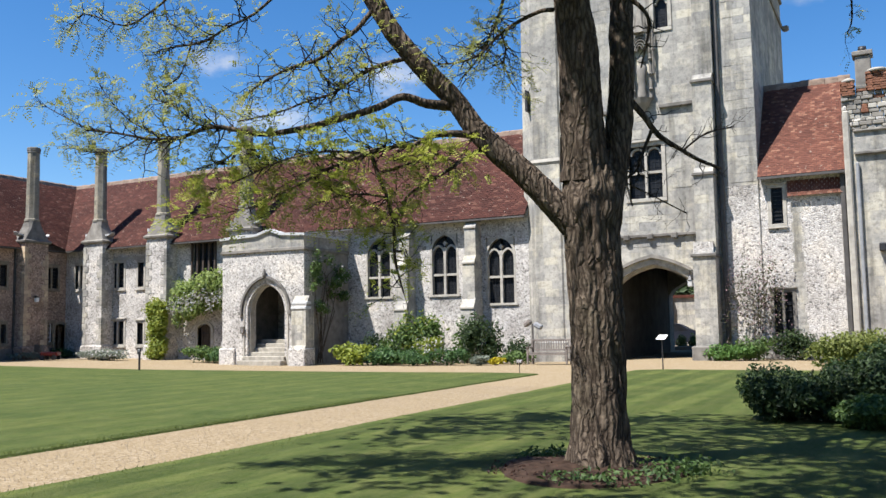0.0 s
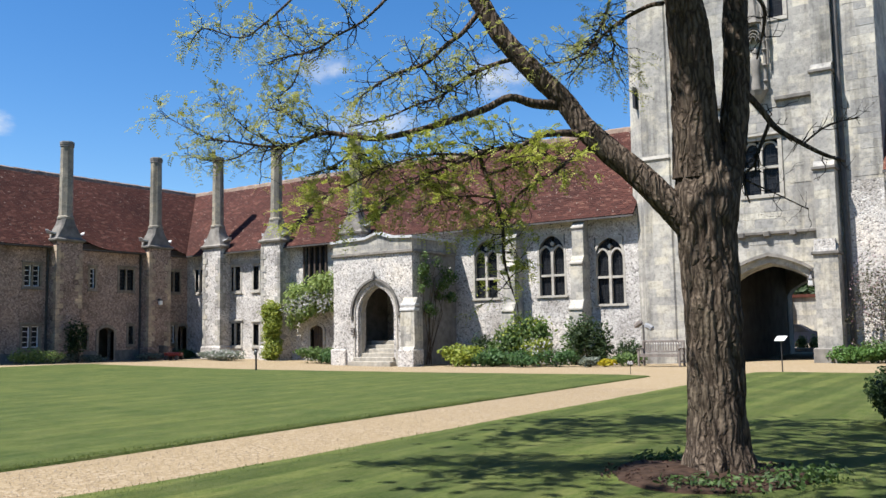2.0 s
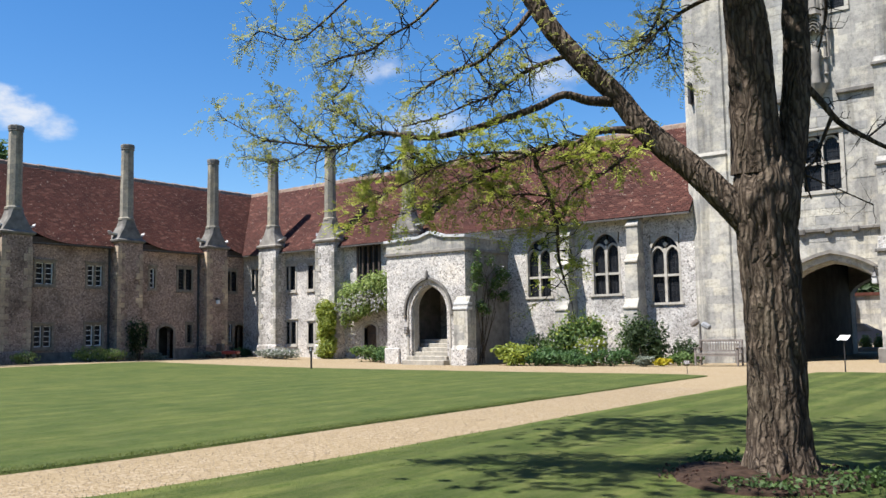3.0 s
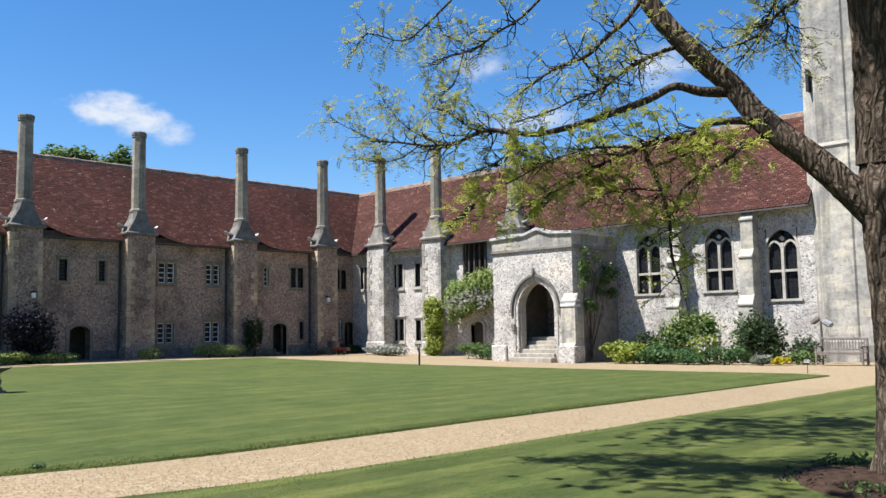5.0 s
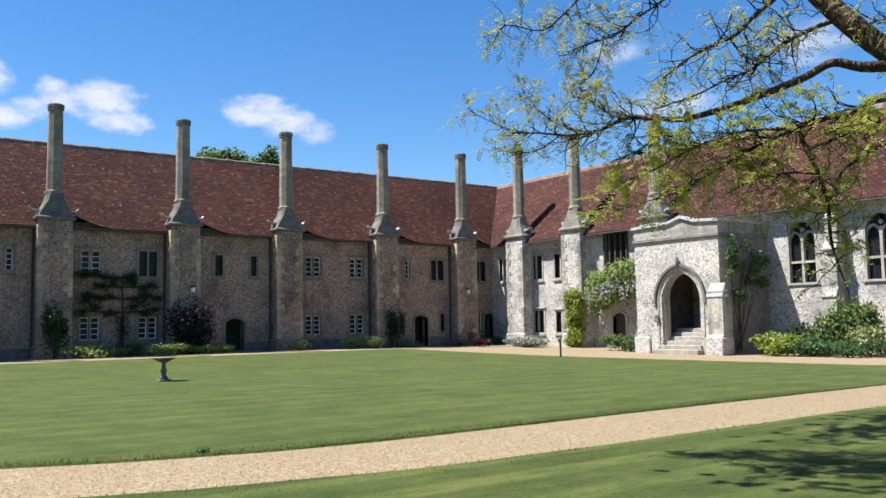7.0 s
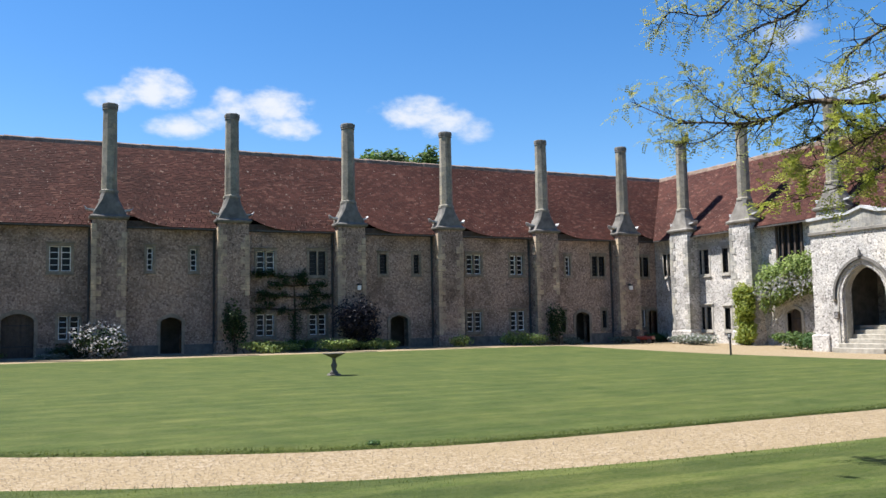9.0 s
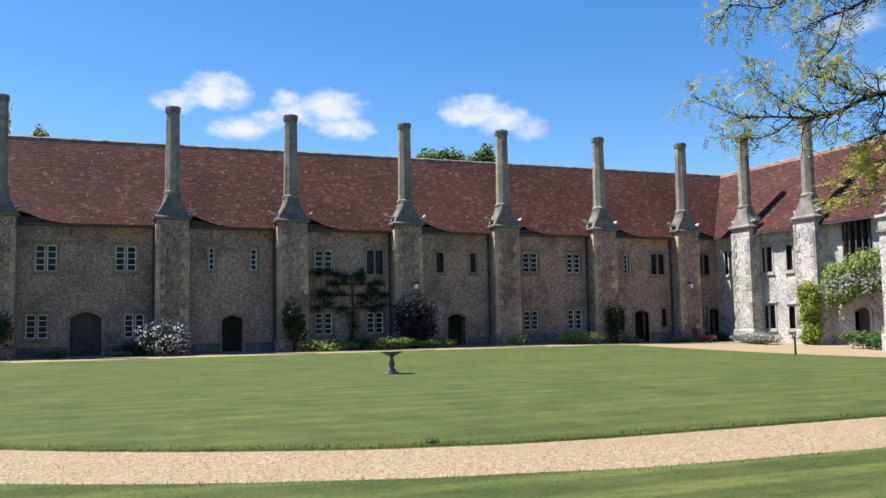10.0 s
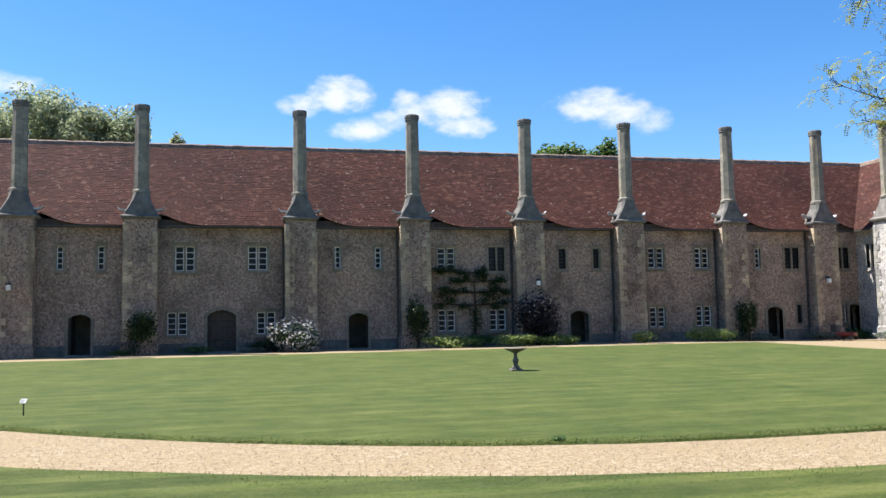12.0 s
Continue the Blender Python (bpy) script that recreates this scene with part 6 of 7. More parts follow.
LUSH = ("low", "low3", "low4", "low5", "low6", "hang", "low2")
frond_mesh("leaves", M_LEAF_TREE, [(p, d) for p, d, k in TWIG_TIPS if k in LUSH and rnd.random() < 0.68], 3, 0.027, 5, "bright yellow-green feathery leaves")
frond_mesh("leaves", M_LEAF_PALE, [(p, d) for p, d, k in TWIG_TIPS if k not in LUSH and k != "limb" and not k.startswith("rb") and rnd.random() < 0.95], 1, 0.024, 6, "pale young feathery leaves")
frond_mesh("leaves", M_LEAF_PALE, [(p + Vector((rnd.gauss(0, 0.38), rnd.gauss(0, 0.38), rnd.gauss(0, 0.22))), d) for p, d in CROWN_TIPS for _ in range(30)], 2, 0.065, 8, "sparse young leaves of the upper crown")

# bed round the trunk
bed = tagged(empty("tree_bed", *TREE_AT), "round bed of bark mulch and ivy at the trunk", "flower bed")
bm = bmesh.new()
rings = []
for r, z in ((0.98, -0.04), (0.9, 0.045), (0.6, 0.09), (0.3, 0.12), (0.02, 0.12)):
    rings.append([(r * math.cos(a) * (1 + 0.08 * math.sin(3 * a)) - 0.2, r * math.sin(a) * (1 + 0.06 * math.cos(4 * a)) - 0.1, z + 0.02 * noise.noise((math.cos(a) * 5, math.sin(a) * 5, r * 9))) for a in np.linspace(0, 2 * math.pi, 41)[:-1]])
loft(bm, rings)
part("mulch", bm, M_SOIL, bed, "red-brown bark mulch")
leaf_mesh("mulch_chips", M_CHIPS, bed, [(-0.2, -0.1, 0.05, 0.85, 0.8, 0.06)], 2600, 0.022, 31, 0.05)
leaf_mesh("ivy", M_LEAF_IVY, bed, [(0.45, -0.25, 0.08, 0.42, 0.35, 0.1), (0.75, 0.1, 0.08, 0.3, 0.3, 0.1), (-0.2, -0.85, 0.05, 0.25, 0.18, 0.09), (-0.75, 0.45, 0.06, 0.45, 0.3, 0.12), (-0.35, 0.6, 0.08, 0.3, 0.25, 0.12), (0.1, -0.75, 0.06, 0.4, 0.22, 0.09)], 1500, 0.032, 33, 0.1, label="glossy green ivy")

# ---- hedges by the east lawn ----
DARK_BUSH, BOX_HEDGE = "dark rounded evergreen bush at the lawn edge", "low clipped green box hedge"
for x, y, w, d, h, mat, sd, lab in ((-1.6, 13.75, 1.15, 1.3, 0.86, M_LEAF_DARK, 61, DARK_BUSH), (-0.8, 13.95, 1.1, 1.3, 0.92, M_LEAF_DARK, 62, DARK_BUSH), (-0.1, 14.3, 1.3, 1.4, 1.08, M_LEAF_DARK, 63, DARK_BUSH), (1.0, 14.5, 1.5, 1.5, 1.15, M_LEAF_DARK, 66, DARK_BUSH), (-0.42, 13.05, 0.85, 0.8, 0.48, M_LEAF_MID, 64, BOX_HEDGE), (0.4, 13.1, 0.95, 0.8, 0.5, M_LEAF_MID, 65, BOX_HEDGE)):
    shrub("bush", x, y, w, d, h, mat, lab, "shrub", sd, 0.035, 5200, 9, "lawn bushes")
shrub("hedge", -1.35, 24.5, 1.9, 1.2, 1.2, M_LEAF_OLIVE, "pale green feathery hedge before the east house", "hedge", 70, 0.05, 3500, 9)
shrub("grass_clump", -5.7, 33.3, 1.7, 0.8, 0.62, M_LEAF_LAWN, "low bright green grassy clump at the tower foot", "plant", 71, 0.06, 1200, 5)
shrub("climbing_rose", -4.75, 33.75, 2.0, 0.6, 4.3, M_LEAF_ROSE, "leggy climbing rose with pale flowers on the flint wall", "shrub", 72, 0.045, 900, 10, flower=(M_FLOWER_PINK, 800, 0.04))
shrub("shrub", -3.2, 33.8, 1.9, 0.9, 1.1, M_LEAF_DARK, "dark shrub under the house window", "shrub", 73, 0.06, 1200, 6)
shrub("shrub", -4.9, 33.6, 1.2, 0.8, 0.92, M_LEAF_MID, "green shrub at the wall foot", "shrub", 74, 0.06, 700, 5)

# ---- planting along the hall ----
HALL_PLANTS = (
    ("shrub", -21.0, 31.9, 1.9, 1.1, 0.95, M_LEAF_BRIGHT, "yellow-green leafy perennial beside the porch", 900, 0.09, None),
    ("shrub", -20.4, 33.2, 1.6, 1.1, 1.4, M_LEAF_DARK, "dark green shrub by the hall wall", 900, 0.07, None),
    ("shrub", -19.5, 32.0, 1.9, 1.0, 0.8, M_LEAF_GREEN, "low green perennial clump", 800, 0.07, None),
    ("shrub", -18.7, 33.4, 2.3, 1.4, 2.25, M_LEAF_MID, "tall leafy shrub with yellow-green tips", 1500, 0.09, (M_LEAF_BRIGHT, 300, 0.09)),
    ("shrub", -19.9, 32.9, 1.3, 0.9, 1.25, M_LEAF_MID, "white-flowering shrub by the hall wall", 600, 0.06, (M_FLOWER, 90, 0.06)),
    ("shrub", -17.6, 32.6, 1.3, 0.9, 1.15, M_LEAF_BRIGHT, "light green shrub with white flowers", 700, 0.07, (M_FLOWER, 260, 0.07)),
    ("shrub", -17.9, 31.9, 1.7, 0.9, 0.7, M_LEAF_GREEN, "low blue-green clump in the border", 700, 0.06, None),
    ("shrub", -16.6, 33.9, 1.2, 0.8, 2.1, M_LEAF_MID, "leggy rose trained on the hall wall", 500, 0.07, (M_FLOWER, 40, 0.06)),
    ("shrub", -15.5, 33.1, 1.7, 1.2, 2.05, M_LEAF_DARK, "dark rounded evergreen shrub under the hall window", 1500, 0.07, None),
    ("shrub", -16.5, 32.1, 1.4, 0.8, 0.75, M_LEAF_GREEN, "low green perennial clump", 600, 0.06, None),
    ("shrub", -14.9, 31.7, 0.8, 0.6, 0.42, M_LEAF_GREY, "small silver-grey mound plant", 450, 0.05, None),
    ("shrub", -14.25, 31.75, 0.75, 0.5, 0.3, M_FLOWER_YELLOW, "small mound of yellow flowers", 400, 0.05, None),
    ("shrub", -13.4, 32.1, 1.4, 0.7, 0.5, M_LEAF_MID, "low green plants at the border end", 500, 0.06, None),
    ("shrub", -14.0, 33.3, 1.0, 0.8, 1.1, M_LEAF_DARK, "dark shrub with pale flowers", 500, 0.06, (M_FLOWER, 40, 0.05)),
    ("shrub", -29.0, 32.4, 2.0, 0.9, 0.74, M_LEAF_GREEN, "low dark green plants beside the porch steps", 700, 0.06, None),
    ("shrub", -30.0, 32.6, 2.6, 0.9, 0.8, M_LEAF_MID, "low green plants by the service door", 1100, 0.06, None),
    ("shrub", -36.6, 32.7, 3.0, 1.1, 0.6, M_LEAF_GREY, "spreading grey-green plants with white flowers along the wall", 1300, 0.06, (M_FLOWER, 260, 0.06)),
    ("shrub", -38.6, 33.3, 1.8, 0.9, 0.5, M_LEAF_GREY, "silver-leaved plants along the wall", 700, 0.06, (M_FLOWER, 240, 0.055)),
)
for i, (nm, x, y, w, d, h, mat, lab, n, size, fl) in enumerate(HALL_PLANTS):
    shrub(nm, x, y, w, d, h, mat, lab, "shrub", 100 + i, size, n, 7, "hall border plants", flower=fl)
wisteria = tagged(empty("climber", -31.6, 34.75, ground_z(-31.6, 34.75)), "wisteria with white hanging flower clusters over the service door", "climber", "hall climbers")
rg = random.Random(121)
heads, tails = [], []
for q in np.linspace(-2.05, 2.25, 16):
    zt = 3.45 + 0.15 * (q + 2.0) + rg.uniform(-0.2, 0.2)
    heads.append((q, rg.uniform(-0.6, -0.2), zt, rg.uniform(0.4, 0.65), 0.4, rg.uniform(0.5, 0.75)))
    heads.append((q + rg.uniform(-0.2, 0.2), rg.uniform(-0.5, -0.2), zt - rg.uniform(0.75, 1.15), rg.uniform(0.3, 0.5), 0.35, rg.uniform(0.35, 0.55)))
    tails.append((q, -0.75, zt - rg.uniform(0.3, 0.9), 0.3, 0.15, 0.5))
leaf_mesh("leaves", M_LEAF_WISTERIA, wisteria, heads, 9500, 0.09, 122, 0.3)
leaf_mesh("flowers", M_FLOWER, wisteria, tails, 1000, 0.06, 123, 0.4)
golden = tagged(empty("climber", -34.75, 34.0, ground_z(-34.75, 34.0)), "golden-leaved climber on the chimney buttress", "climber", "hall climbers")
leaf_mesh("leaves", M_LEAF_BRIGHT, golden, [(rg.uniform(-0.22, 0.22), rg.uniform(-0.1, 0.1), z, 0.62, 0.34, 0.34) for z in np.linspace(0.3, 2.85, 11)], 5200, 0.085, 124, 0.3)
bm = bmesh.new()
loft(bm, [ngon(0, 0, -0.05, 0.04, 6), ngon(0.1, 0.05, 1.4, 0.03, 6), ngon(0, 0, 2.7, 0.012, 6)])
part("stem", bm, M_BARK, golden)
porch_rose = tagged(empty("climber", -23.25, 32.0, -0.1), "rambling rose hanging over the shaded porch side", "climber")
rg = random.Random(140)
sprays = [(rg.uniform(0.05, 0.4), rg.uniform(-0.2, 2.6), rg.uniform(2.4, 4.9) - 0.25 * abs(k % 5 - 2), 0.22, 0.38, 0.3) for k in range(16)]
sprays += [(0.3, rg.uniform(-0.5, 0.2), rg.uniform(3.0, 5.0), 0.22, 0.22, 0.28) for _ in range(6)]
leaf_mesh("leaves", M_LEAF_MID, porch_rose, sprays, 2300, 0.065, 141, 0.0)
leaf_mesh("flowers", M_FLOWER, porch_rose, sprays, 110, 0.045, 142, 0.4)
for k in range(9):
    y0, y1, y2 = 0.2 + 0.2 * (k % 3), rg.uniform(0.0, 1.6), rg.uniform(-0.4, 2.6)
    bm = bmesh.new()
    loft(bm, [ngon(0.12, y0, 0, 0.022, 5), ngon(0.1, y1, 2.3, 0.016, 5), ngon(0.2, (y1 + y2) / 2, 3.9, 0.012, 5), ngon(0.35, y2, rg.uniform(4.0, 4.9), 0.006, 5)])
    part("stem", bm, M_BARK, porch_rose)
stem = bmesh.new()
loft(stem, [ngon(-30.9, 34.7, -0.1, 0.07, 7), ngon(-30.7, 34.75, 1.2, 0.06, 7), ngon(-30.85, 34.7, 2.4, 0.05, 7)])
tagged(link("wall_creeper", stem, M_BARK), "twisted bare creeper stem against the flint wall", "climber")

# ---- planting along the west range ----
WEST_PLANTS = (
    (-4.05, 1.2, 0.9, 1.55, M_LEAF_DARK, "dark wall shrub against the buttress", 700, 0.07, None, 0.35),
    (3.0, 1.7, 1.0, 1.25, M_LEAF_DARK, "dark bush covered in white flowers", 900, 0.06, (M_FLOWER, 620, 0.08), 0.0),
    (2.0, 1.6, 0.8, 0.6, M_LEAF_DARK, "dark low shrub at the wall foot", 500, 0.06, None, 0.0),
    (15.0, 2.0, 1.1, 2.4, M_LEAF_PURPLE, "dense dark purple shrub against the buttress", 2200, 0.07, None, 0.0),
    (8.9, 1.0, 0.8, 2.0, M_LEAF_DARK, "dark climbing shrub on the buttress", 700, 0.07, None, 0.2),
    # brighter leaf colours and tops on the low plants imitate caught sunlight
    (10.5, 2.3, 0.9, 0.5, M_LEAF_WISTERIA, "low sunlit green border plants beneath the trained tree", 900, 0.06, (M_LEAF_BRIGHT, 120, 0.06), 0.0),
    (12.2, 1.4, 0.8, 0.5, M_LEAF_MID, "low green border plants against the wall", 500, 0.06, (M_FLOWER, 20, 0.04), 0.0),
    (13.6, 2.2, 0.9, 0.5, M_LEAF_WISTERIA, "low sunlit green border plants beneath the trained tree", 900, 0.06, (M_FLOWER, 12, 0.05), 0.0),
    (15.9, 1.4, 0.9, 0.45, M_LEAF_WISTERIA, "low sunlit green border plants before the purple shrub", 600, 0.06, None, 0.0),
    (20.6, 1.0, 0.8, 0.5, M_LEAF_WISTERIA, "small rounded green bush by the path", 450, 0.05, None, 0.0),
    (23.9, 1.6, 0.8, 0.7, M_LEAF_WISTERIA, "green border shrub with white flowers", 600, 0.06, (M_FLOWER, 30, 0.05), 0.0),
    (25.2, 0.9, 0.7, 0.55, M_LEAF_WISTERIA, "small rounded green bush by the path", 400, 0.05, None, 0.0),
    (26.6, 1.6, 0.7, 0.4, M_LEAF_GREY, "grey-green border plants along the wall", 400, 0.06, None, 0.0),
    (28.2, 1.3, 0.7, 0.35, M_LEAF_GREY, "grey-green border plants along the wall", 400, 0.06, None, 0.0),
    (26.9, 0.9, 0.7, 1.7, M_LEAF_DARK, "dark wall shrub against the buttress", 600, 0.07, None, 0.3),
    (0.95, 1.0, 0.5, 0.2, M_LEAF_GREY, "low silvery white mat plant", 300, 0.05, (M_FLOWER, 60, 0.05), 0.0),
    (-1.6, 1.1, 0.5, 0.28, M_LEAF_MID, "low green plants at the wall foot", 300, 0.05, None, 0.0),
    (-4.6, 1.3, 0.5, 0.28, M_LEAF_MID, "low green plants at the wall foot", 300, 0.05, None, 0.0),
    (31.9, 1.6, 0.8, 0.4, M_LEAF_GREY, "grey-green border plants along the wall", 400, 0.06, None, 0.0),
    (34.3, 1.5, 0.8, 0.5, M_LEAF_GREEN, "green plants in the court corner", 500, 0.06, None, 0.0),
)
for i, (y, w, d, h, mat, lab, n, size, fl, lift) in enumerate(WEST_PLANTS):
    at_butt = "buttress" in lab or "bush covered" in lab
    shrub("shrub", WEST + (2.0 if "covered" in lab else 1.35 if at_butt else 1.95 if mat is M_LEAF_WISTERIA else 0.75), y, d * 1.15, w * 1.25, h * 1.2, mat, lab, "shrub", 200 + i, size, n, 6, "west border plants", flower=fl, lift=lift)
espalier = tagged(empty("espalier", WEST + 0.12, 12.1, 0.2), "dark trained fruit tree with level arms on the wall", "tree")
bm = bmesh.new()
loft(bm, [ngon(0, 0, 0, 0.07, 7), ngon(0, 0.06, 1.8, 0.055, 7), ngon(0, 0, 3.6, 0.03, 7)])
part("trunk", bm, M_BARK, espalier)
for z, a, b in ((2.1, -2.0, 1.75), (2.75, -1.7, 1.8), (3.3, -1.3, 1.6), (3.75, -2.0, 0.6)):
    bm = bmesh.new()
    loft(bm, [[(0.03 * math.cos(t), a, z + 0.03 * math.sin(t)) for t in (0, 1.57, 3.14, 4.71)], [(0.05 * math.cos(t), 0, z - 0.1 + 0.05 * math.sin(t)) for t in (0, 1.57, 3.14, 4.71)], [(0.03 * math.cos(t), b, z + 0.03 * math.sin(t)) for t in (0, 1.57, 3.14, 4.71)]])
    part("arm", bm, M_BARK, espalier)
    leaf_mesh("leaves", M_LEAF_DARK, espalier, [(0.08, a * q, z + 0.14 * math.sin(z * 7 + q * 9), 0.14, abs(a) * 0.2, 0.2) for q in (0.3, 0.62, 0.9)] + [(0.08, b * q, z + 0.14 * math.cos(z * 5 + q * 8), 0.14, b * 0.2, 0.2) for q in (0.3, 0.62, 0.9)], 700, 0.06, int(z * 100), 0.1)
leaf_mesh("leaves", M_LEAF_DARK, espalier, [(0.08, 0, 1.4, 0.15, 0.4, 1.2), (0.08, 0.3, 3.6, 0.15, 0.5, 0.4), (0.08, -1.6, 2.6, 0.15, 0.5, 0.5), (0.08, 1.0, 2.5, 0.15, 0.5, 0.7)], 900, 0.06, 77, 0.1)

# ---- things on the lawn ----
dial = tagged(empty("sundial", -23.55, 7.8, ground_z(-23.55, 7.8) + 0.02), "weathered stone pedestal bowl standing on the lawn", "sundial")
def lathe(rows_, n=20):
    bm = bmesh.new()
    loft(bm, [ngon(0, 0, z, r, n) for r, z in rows_])
    return bm
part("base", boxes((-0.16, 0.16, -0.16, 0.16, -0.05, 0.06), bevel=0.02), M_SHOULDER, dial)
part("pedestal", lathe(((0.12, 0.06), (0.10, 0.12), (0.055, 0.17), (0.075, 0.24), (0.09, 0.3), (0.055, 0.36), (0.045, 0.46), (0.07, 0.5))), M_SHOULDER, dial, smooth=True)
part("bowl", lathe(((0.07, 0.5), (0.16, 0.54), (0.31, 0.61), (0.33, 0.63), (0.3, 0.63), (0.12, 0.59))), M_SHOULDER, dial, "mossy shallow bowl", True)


def lectern_sign(x, y, h, w, mat, label, rz, tilt=35.0):
    root = tagged(empty("sign", x, y, ground_z(x, y), rz), label, "sign")
    part("post", boxes((-0.02 * min(1, w * 2.4), 0.02 * min(1, w * 2.4), -0.01, 0.01, -0.1, h)), M_IRON, root, "dark metal post")
    bm = boxes((-w / 2, w / 2, -w * 0.36, w * 0.36, -0.01, 0.01), bevel=0.004)
    bmesh.ops.transform(bm, matrix=pose(0, 0, h, tilt, 0, 0), verts=bm.verts)
    board = part("board", bm, mat, root)
    bm = boxes(*[(-w * 0.4, w * 0.35 - 0.05 * w * (i % 3), -w * 0.25 + w * 0.12 * i, -w * 0.25 + w * 0.12 * i + w * 0.035, 0.011, 0.013) for i in range(5)])
    bmesh.ops.transform(bm, matrix=pose(0, 0, h, tilt, 0, 0), verts=bm.verts)
    part("text_bars", bm, M_PIPE if mat is M_WHITE else M_LEADW, board)
    return root


lectern_sign(-6.62, 27.3, 1.0, 0.33, M_WHITE, "white tilted information board on a dark post", -20)
lectern_sign(-15.95, -3.25, 0.26, 0.12, M_WHITE, "small white tilted label on a thin stake", 60, 55)
lectern_sign(-10.75, 25.75, 0.32, 0.2, M_OAK, "small dark label on a thin stake", 20, 50)
post = tagged(empty("sign_post", -25.35, 24.0, ground_z(-25.35, 24)), "slim dark post with a small plate at the lawn edge", "post")
part("post", boxes((-0.03, 0.03, -0.03, 0.03, -0.1, 0.8), bevel=0.006), M_IRON, post)
part("plate", boxes((-0.09, 0.09, -0.035, -0.02, 0.62, 0.86)), M_IRON, post)
part("text_bars", boxes((-0.06, 0.06, -0.038, -0.035, 0.78, 0.8), (-0.06, 0.04, -0.038, -0.035, 0.72, 0.74)), M_LEADW, post)
tuft = tagged(empty("grass_tuft", -10.1, 3.85, 0.02), "ragged dark grass tuft at the lawn edge", "grass", kind="stuff")
leaf_mesh("blades", M_LEAF_GREEN, tuft, [(0, 0, 0.01, 0.06, 0.1, 0.03)], 120, 0.02, 91, 0.1)

bench = tagged(empty("garden_bench", -11.85, 31.35, ground_z(-11.85, 31.35)), "silvered slatted teak garden bench on the gravel", "bench")
BW = 1.55
for x in (-BW / 2, BW / 2):
    part("leg", boxes((x - 0.035, x + 0.035, -0.3, -0.23, 0, 0.64), bevel=0.008), M_TEAK, bench)
    part("back_post", boxes((x - 0.035, x + 0.035, 0.2, 0.27, 0, 0.93), bevel=0.008), M_TEAK, bench)
    part("arm", boxes((x - 0.045, x + 0.045, -0.34, 0.22, 0.62, 0.66), bevel=0.01), M_TEAK, bench)
    part("stretcher", boxes((x - 0.02, x + 0.02, -0.24, 0.22, 0.15, 0.2)), M_TEAK, bench)
for i in range(6):
    part("seat_slat", boxes((-BW / 2, BW / 2, -0.29 + 0.085 * i, -0.22 + 0.085 * i, 0.42, 0.445)), M_TEAK, bench)
part("top_rail", boxes((-BW / 2, BW / 2, 0.215, 0.255, 0.86, 0.94), bevel=0.01), M_TEAK, bench)
part("lower_rail", boxes((-BW / 2, BW / 2, 0.215, 0.255, 0.5, 0.55)), M_TEAK, bench)
part("front_rail", boxes((-BW / 2, BW / 2, -0.28, -0.25, 0.34, 0.41)), M_TEAK, bench)
for i in range(15):
    x = -BW / 2 + 0.09 + (BW - 0.18) * i / 14
    part("back_slat", boxes((x - 0.018, x + 0.018, 0.225, 0.245, 0.55, 0.86)), M_TEAK, bench)
lamp = tagged(empty("lamp_standard", -13.0, 32.6, ground_z(-13, 32.6)), "grey post with two tilted floodlight heads by the hall corner", "lamp")
part("post", boxes((-0.03, 0.03, -0.03, 0.03, -0.1, 1.55)), M_PIPE, lamp)
bm = boxes((-0.42, -0.08, -0.12, 0.12, -0.1, 0.1), bevel=0.05)
bmesh.ops.transform(bm, matrix=pose(0, 0, 1.72, 0, -35, 0), verts=bm.verts)
part("lamp_head", bm, M_TEAK, lamp)
bm = boxes((0.1, 0.46, -0.12, 0.12, -0.1, 0.1), bevel=0.05)
bmesh.ops.transform(bm, matrix=pose(0, 0, 1.6, 0, 30, 0), verts=bm.verts)
part("lamp_head", bm, M_LEAD, lamp)


def wall_lantern(y):
    root = tagged(empty("wall_lantern"), "small wall lantern with white glass on the buttress", "lamp", "west lanterns")
    part("bracket", boxes((-0.02, 0.02, -0.22, 0.02, 0.3, 0.34)), M_IRON, root)
    part("glass", boxes((-0.09, 0.09, -0.3, -0.12, 0.0, 0.24), bevel=0.02), M_WHITE, root, "white lantern glass")
    part("cover", boxes((-0.12, 0.12, -0.33, -0.09, 0.24, 0.31), bevel=0.03), M_IRON, root)
    root.matrix_basis = Matrix.Translation((WEST + 0.8, y, 3.15)) @ Matrix.Rotation(math.pi / 2, 4, "Z")


for y in (-9.45, 15.25, 32.3):
    wall_lantern(y)
mower = tagged(empty("barrow", -39.9, 31.6, ground_z(-39.9, 31.6), 30), "small red garden trolley parked in the court corner", "trolley")
M_RED = simple("red_paint", (0.158, 0.013, 0.011), 0.4, 0.2, 5.0)
part("tray", boxes((-0.45, 0.45, -0.28, 0.28, 0.22, 0.42), bevel=0.04), M_RED, mower, "red tray")
part("handle", boxes((-0.75, -0.45, -0.25, -0.21, 0.42, 0.8), (-0.75, -0.45, 0.21, 0.25, 0.42, 0.8), (-0.78, -0.72, -0.25, 0.25, 0.78, 0.83)), M_IRON, mower)
for x in (-0.3, 0.3):
    for y in (-0.3, 0.3):
        bm = bmesh.new()
        loft(bm, [[(x + 0.13 * math.cos(a), y + e, 0.13 + 0.13 * math.sin(a)) for a in np.linspace(0, 6.28, 13)[:-1]] for e in (-0.04, 0.04)])
        part("wheel", bm, M_IRON, mower)

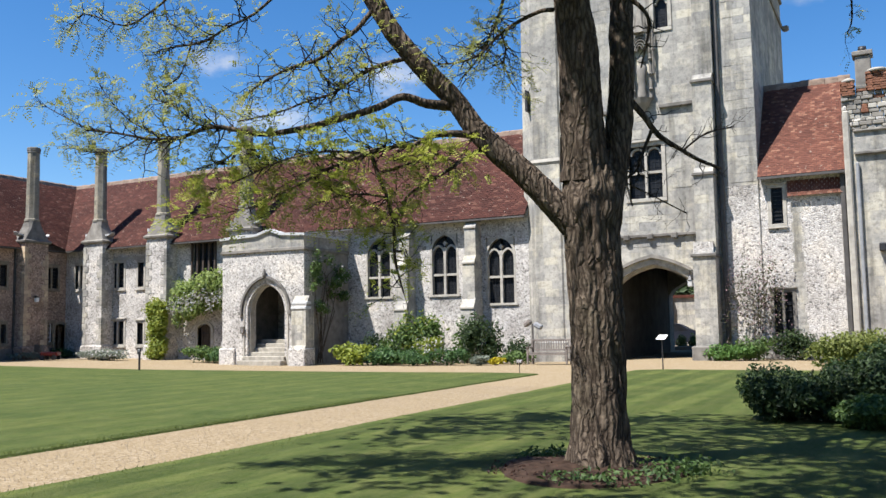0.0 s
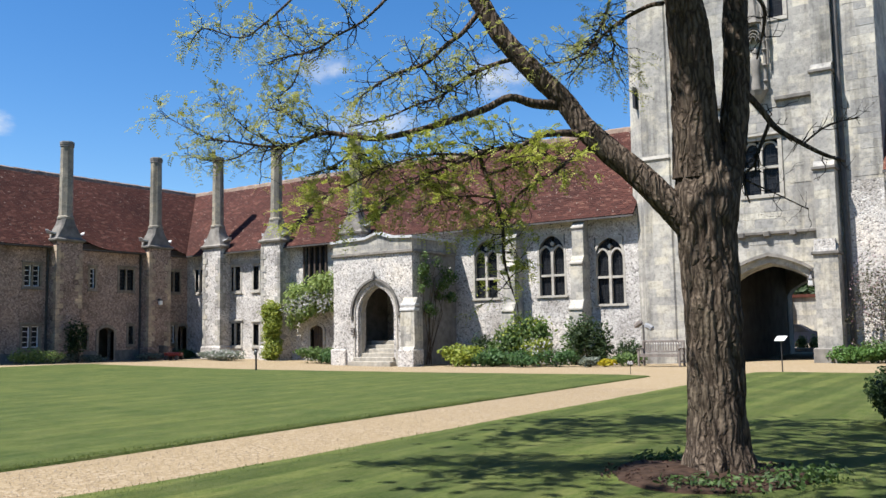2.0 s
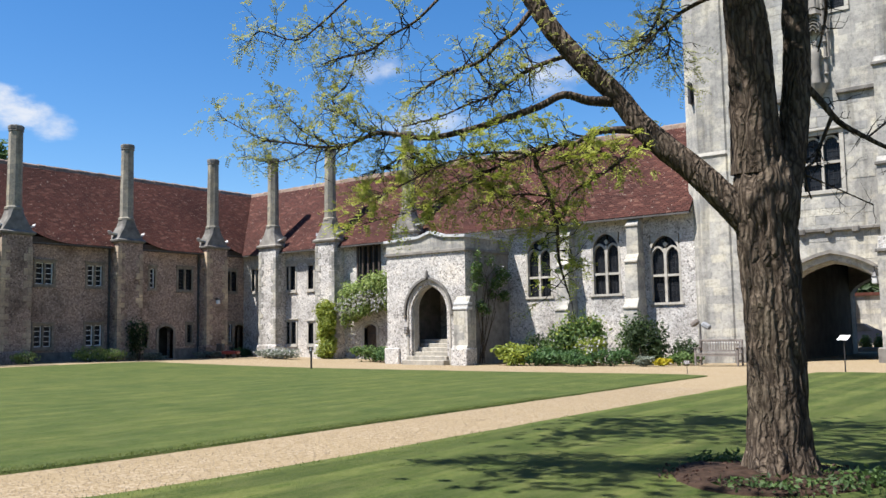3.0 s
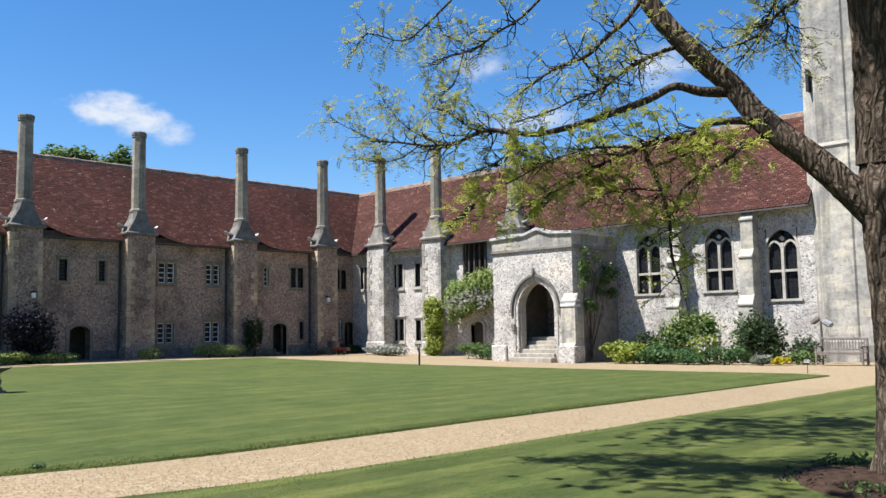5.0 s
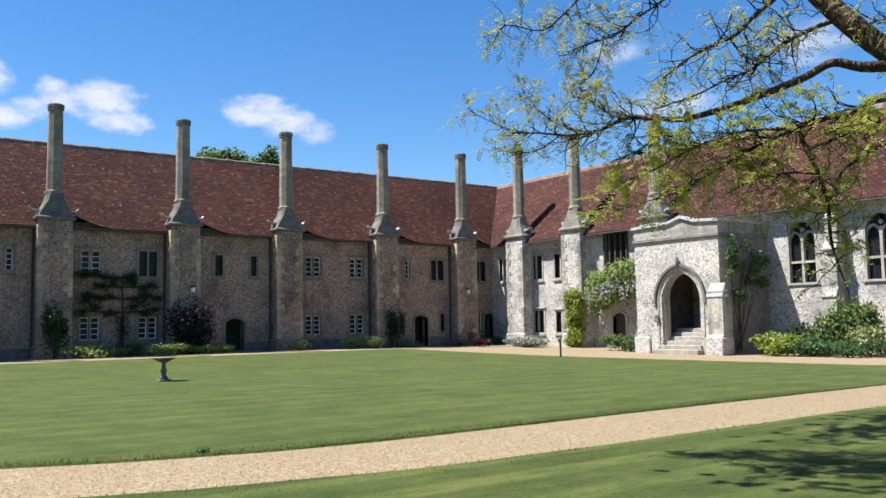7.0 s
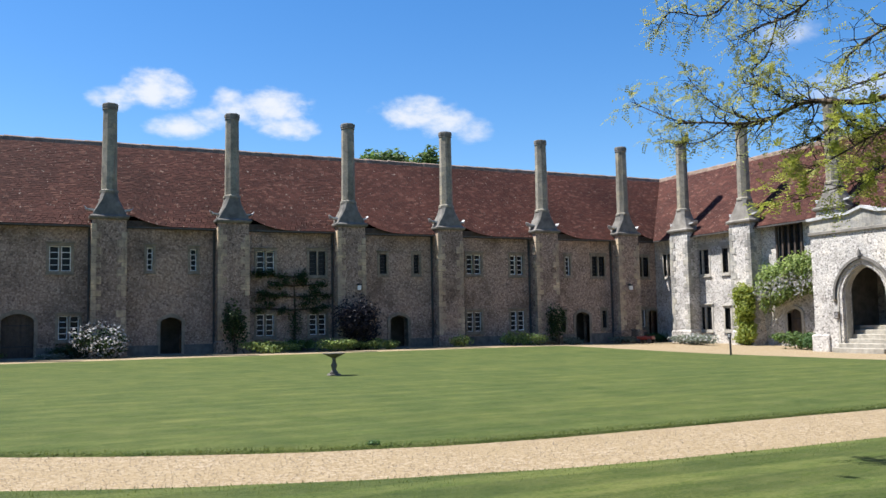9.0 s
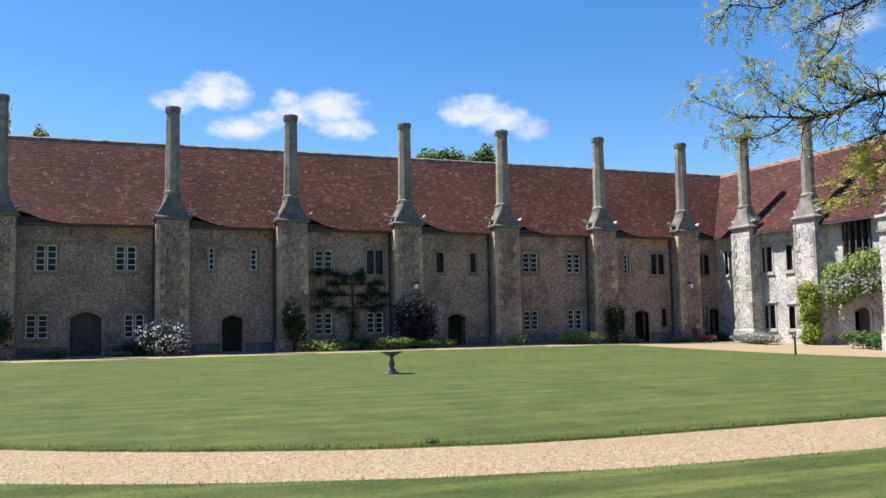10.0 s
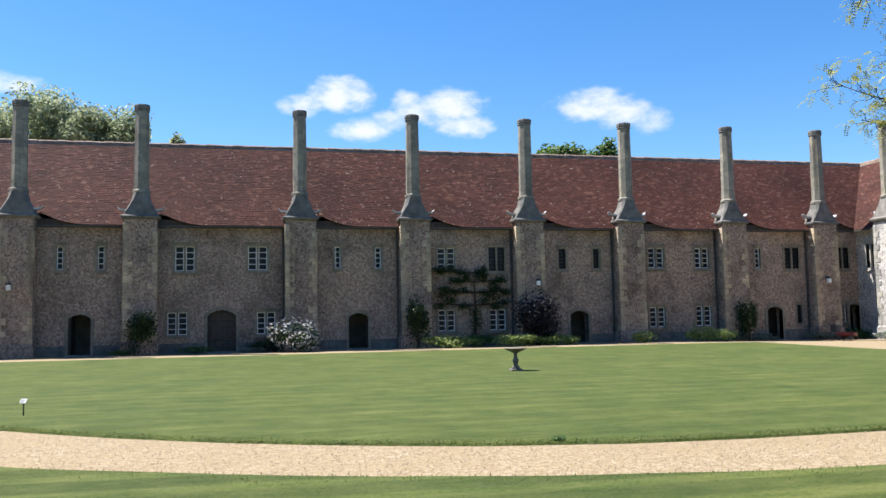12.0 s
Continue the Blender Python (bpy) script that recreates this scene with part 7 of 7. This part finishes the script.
# ---- trees beyond the west roof ----
for x, y, w, h, sd in ((-64, -14.2, 8, 18.6, 301), (-64, -10.2, 6, 17.6, 302), (-64, -7.9, 5, 17.3, 303), (-64, -3.5, 1.6, 15.2, 306), (-64, 24.9, 5.2, 15.9, 304), (-64, 26.8, 5.0, 15.6, 308), (-64, 28.5, 4.2, 15.6, 305), (-64, -18, 7, 17.6, 307)):
    root = tagged(empty("tree", x, y, 0), "leafy green tree behind the west range", "tree", "far trees")
    bm = bmesh.new()
    loft(bm, [ngon(0, 0, 0, 0.45, 8), ngon(0.2, 0.1, h * 0.5, 0.3, 8), ngon(0, 0, h * 0.85, 0.1, 8)])
    part("trunk", bm, M_BARK, root)
    rg = random.Random(sd)
    blobs = [(rg.uniform(-0.32, 0.32) * w, rg.uniform(-0.36, 0.36) * w, h * rg.uniform(0.7, 0.9), w * rg.uniform(0.15, 0.27), w * rg.uniform(0.15, 0.27), h * rg.uniform(0.05, 0.1)) for _ in range(16)]
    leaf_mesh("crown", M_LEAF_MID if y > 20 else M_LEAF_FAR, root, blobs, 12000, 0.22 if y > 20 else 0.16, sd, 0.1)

# ---- turf blades and loose stones close to the path ----
def scatter(name, mat, spots, build, label, parent_name):
    v, f = [], []
    for x, y in spots:
        build(v, f, x, y, ground_z(x, y))
    me = bpy.data.meshes.new(name)
    me.from_pydata(v, [], f)
    me.materials.append(mat)
    return tagged(new(name, me), label, parent_name, kind="stuff")


rs = random.Random(77)


def blade(v, f, x, y, z):
    a, h, w = rs.uniform(0, 6.28), rs.uniform(0.006, 0.02), rs.uniform(0.003, 0.007)
    dx, dy = math.cos(a), math.sin(a)
    lx, ly = rs.gauss(0, 0.014), rs.gauss(0, 0.014)
    b = len(v)
    v += [(x - dx * w, y - dy * w, z), (x + dx * w, y + dy * w, z), (x + lx, y + ly, z + 0.016 + h)]
    f.append((b, b + 1, b + 2))


def pebble(v, f, x, y, z):
    r = rs.uniform(0.004, 0.011)
    h = r * rs.uniform(0.5, 0.9)
    a = rs.uniform(0, 6.28)
    b = len(v)
    v += [(x + r * math.cos(a + k * 1.5708) * rs.uniform(0.7, 1.2), y + r * math.sin(a + k * 1.5708) * rs.uniform(0.7, 1.2), z - 0.028 + h * 0.4) for k in range(4)] + [(x, y, z - 0.03 + h * 1.4)]
    f += [(b, b + 1, b + 4), (b + 1, b + 2, b + 4), (b + 2, b + 3, b + 4), (b + 3, b, b + 4)]


spots = []
while len(spots) < 50000:
    y = rs.uniform(-7.0, 17.0)
    x = rs.uniform(path_right(y) + 0.02, 3.0)
    if rs.random() < min(1, 90 / max(40, (x * x + y * y))):
        spots.append((x, y))
scatter("turf_blades", M_BLADE, spots, blade, "short mown grass blades of the near lawn", "grass")
spots = []
while len(spots) < 8000:
    y = rs.uniform(-6.0, 16.0)
    x = path_left(y) - 0.01 - abs(rs.gauss(0, 0.16))
    spots.append((x, y))
scatter("turf_blades", M_BLADE, spots, blade, "short mown grass blades along the path edge", "grass")
spots = []
while len(spots) < 26000:
    y = rs.uniform(-6.0, 20.0)
    spots.append((rs.uniform(path_left(y) - 0.02, path_right(y) + 0.02), y))
scatter("loose_gravel", M_PEBBLE, spots, pebble, "loose golden gravel stones on the path", "gravel")

# ---- dressed blocks of the tower front ----
unit = bmesh.new()
box(unit, -0.5, 0.5, -0.5, 0.5, -0.5, 0.5)
bmesh.ops.bevel(unit, geom=[e for e in unit.edges if all(v.co.y < 0 for v in e.verts)], offset=0.015, segments=1, affect="EDGES")
block_mesh = bpy.data.meshes.new("stone_block")
unit.to_mesh(block_mesh)
unit.free()
block_mesh.materials.append(M_BLOCK)
KEEP_OUT = ((-8.25, -6.75, 10.2, 13.0), (GC - 2.25, GC + 2.25, -1, 4.35), (-9.65, -7.85, 6.2, 8.8), (-8.4, -7.4, 13.0, 14.9), (-6.9, -5.65, -1, 17), (-5.7, -4.4, -1, 6.62), (-9.2, -8.25, 9.85, 14.5))
rb = random.Random(5)
blocks, z = [], 0.62
while z < 15.8:
    h = rb.choice((0.26, 0.3, 0.34, 0.38))
    x = TX0 + rb.uniform(0.0, 0.3) + 0.5
    while x < TX1 - 0.02:
        w = rb.uniform(0.35, 0.85)
        x1 = min(x + w, TX1 - 0.01)
        if x1 - x > 0.12 and not any(a < x1 and x < b and c < z + h and z < d for a, b, c, d in KEEP_OUT):
            blocks.append((x, x1, z, z + h))
        x = x1
    z += h
rest = bmesh.new()
for i, (x0, x1, z0, z1) in enumerate(blocks):
    proud = rb.uniform(0.003, 0.014)
    if i < 300:
        shared("stone_block", block_mesh, tower, Matrix.Translation(((x0 + x1) / 2, TY - proud + 0.05, (z0 + z1) / 2)) @ Matrix.Diagonal((x1 - x0 - 0.008, 0.1, z1 - z0 - 0.008, 1)))
    else:
        box(rest, x0 + 0.004, x1 - 0.004, TY - proud, TY + 0.05, z0 + 0.004, z1 - 0.004)
tagged(part("stone_blocks_upper", rest, M_BLOCK_FAR, tower), kind="stuff")
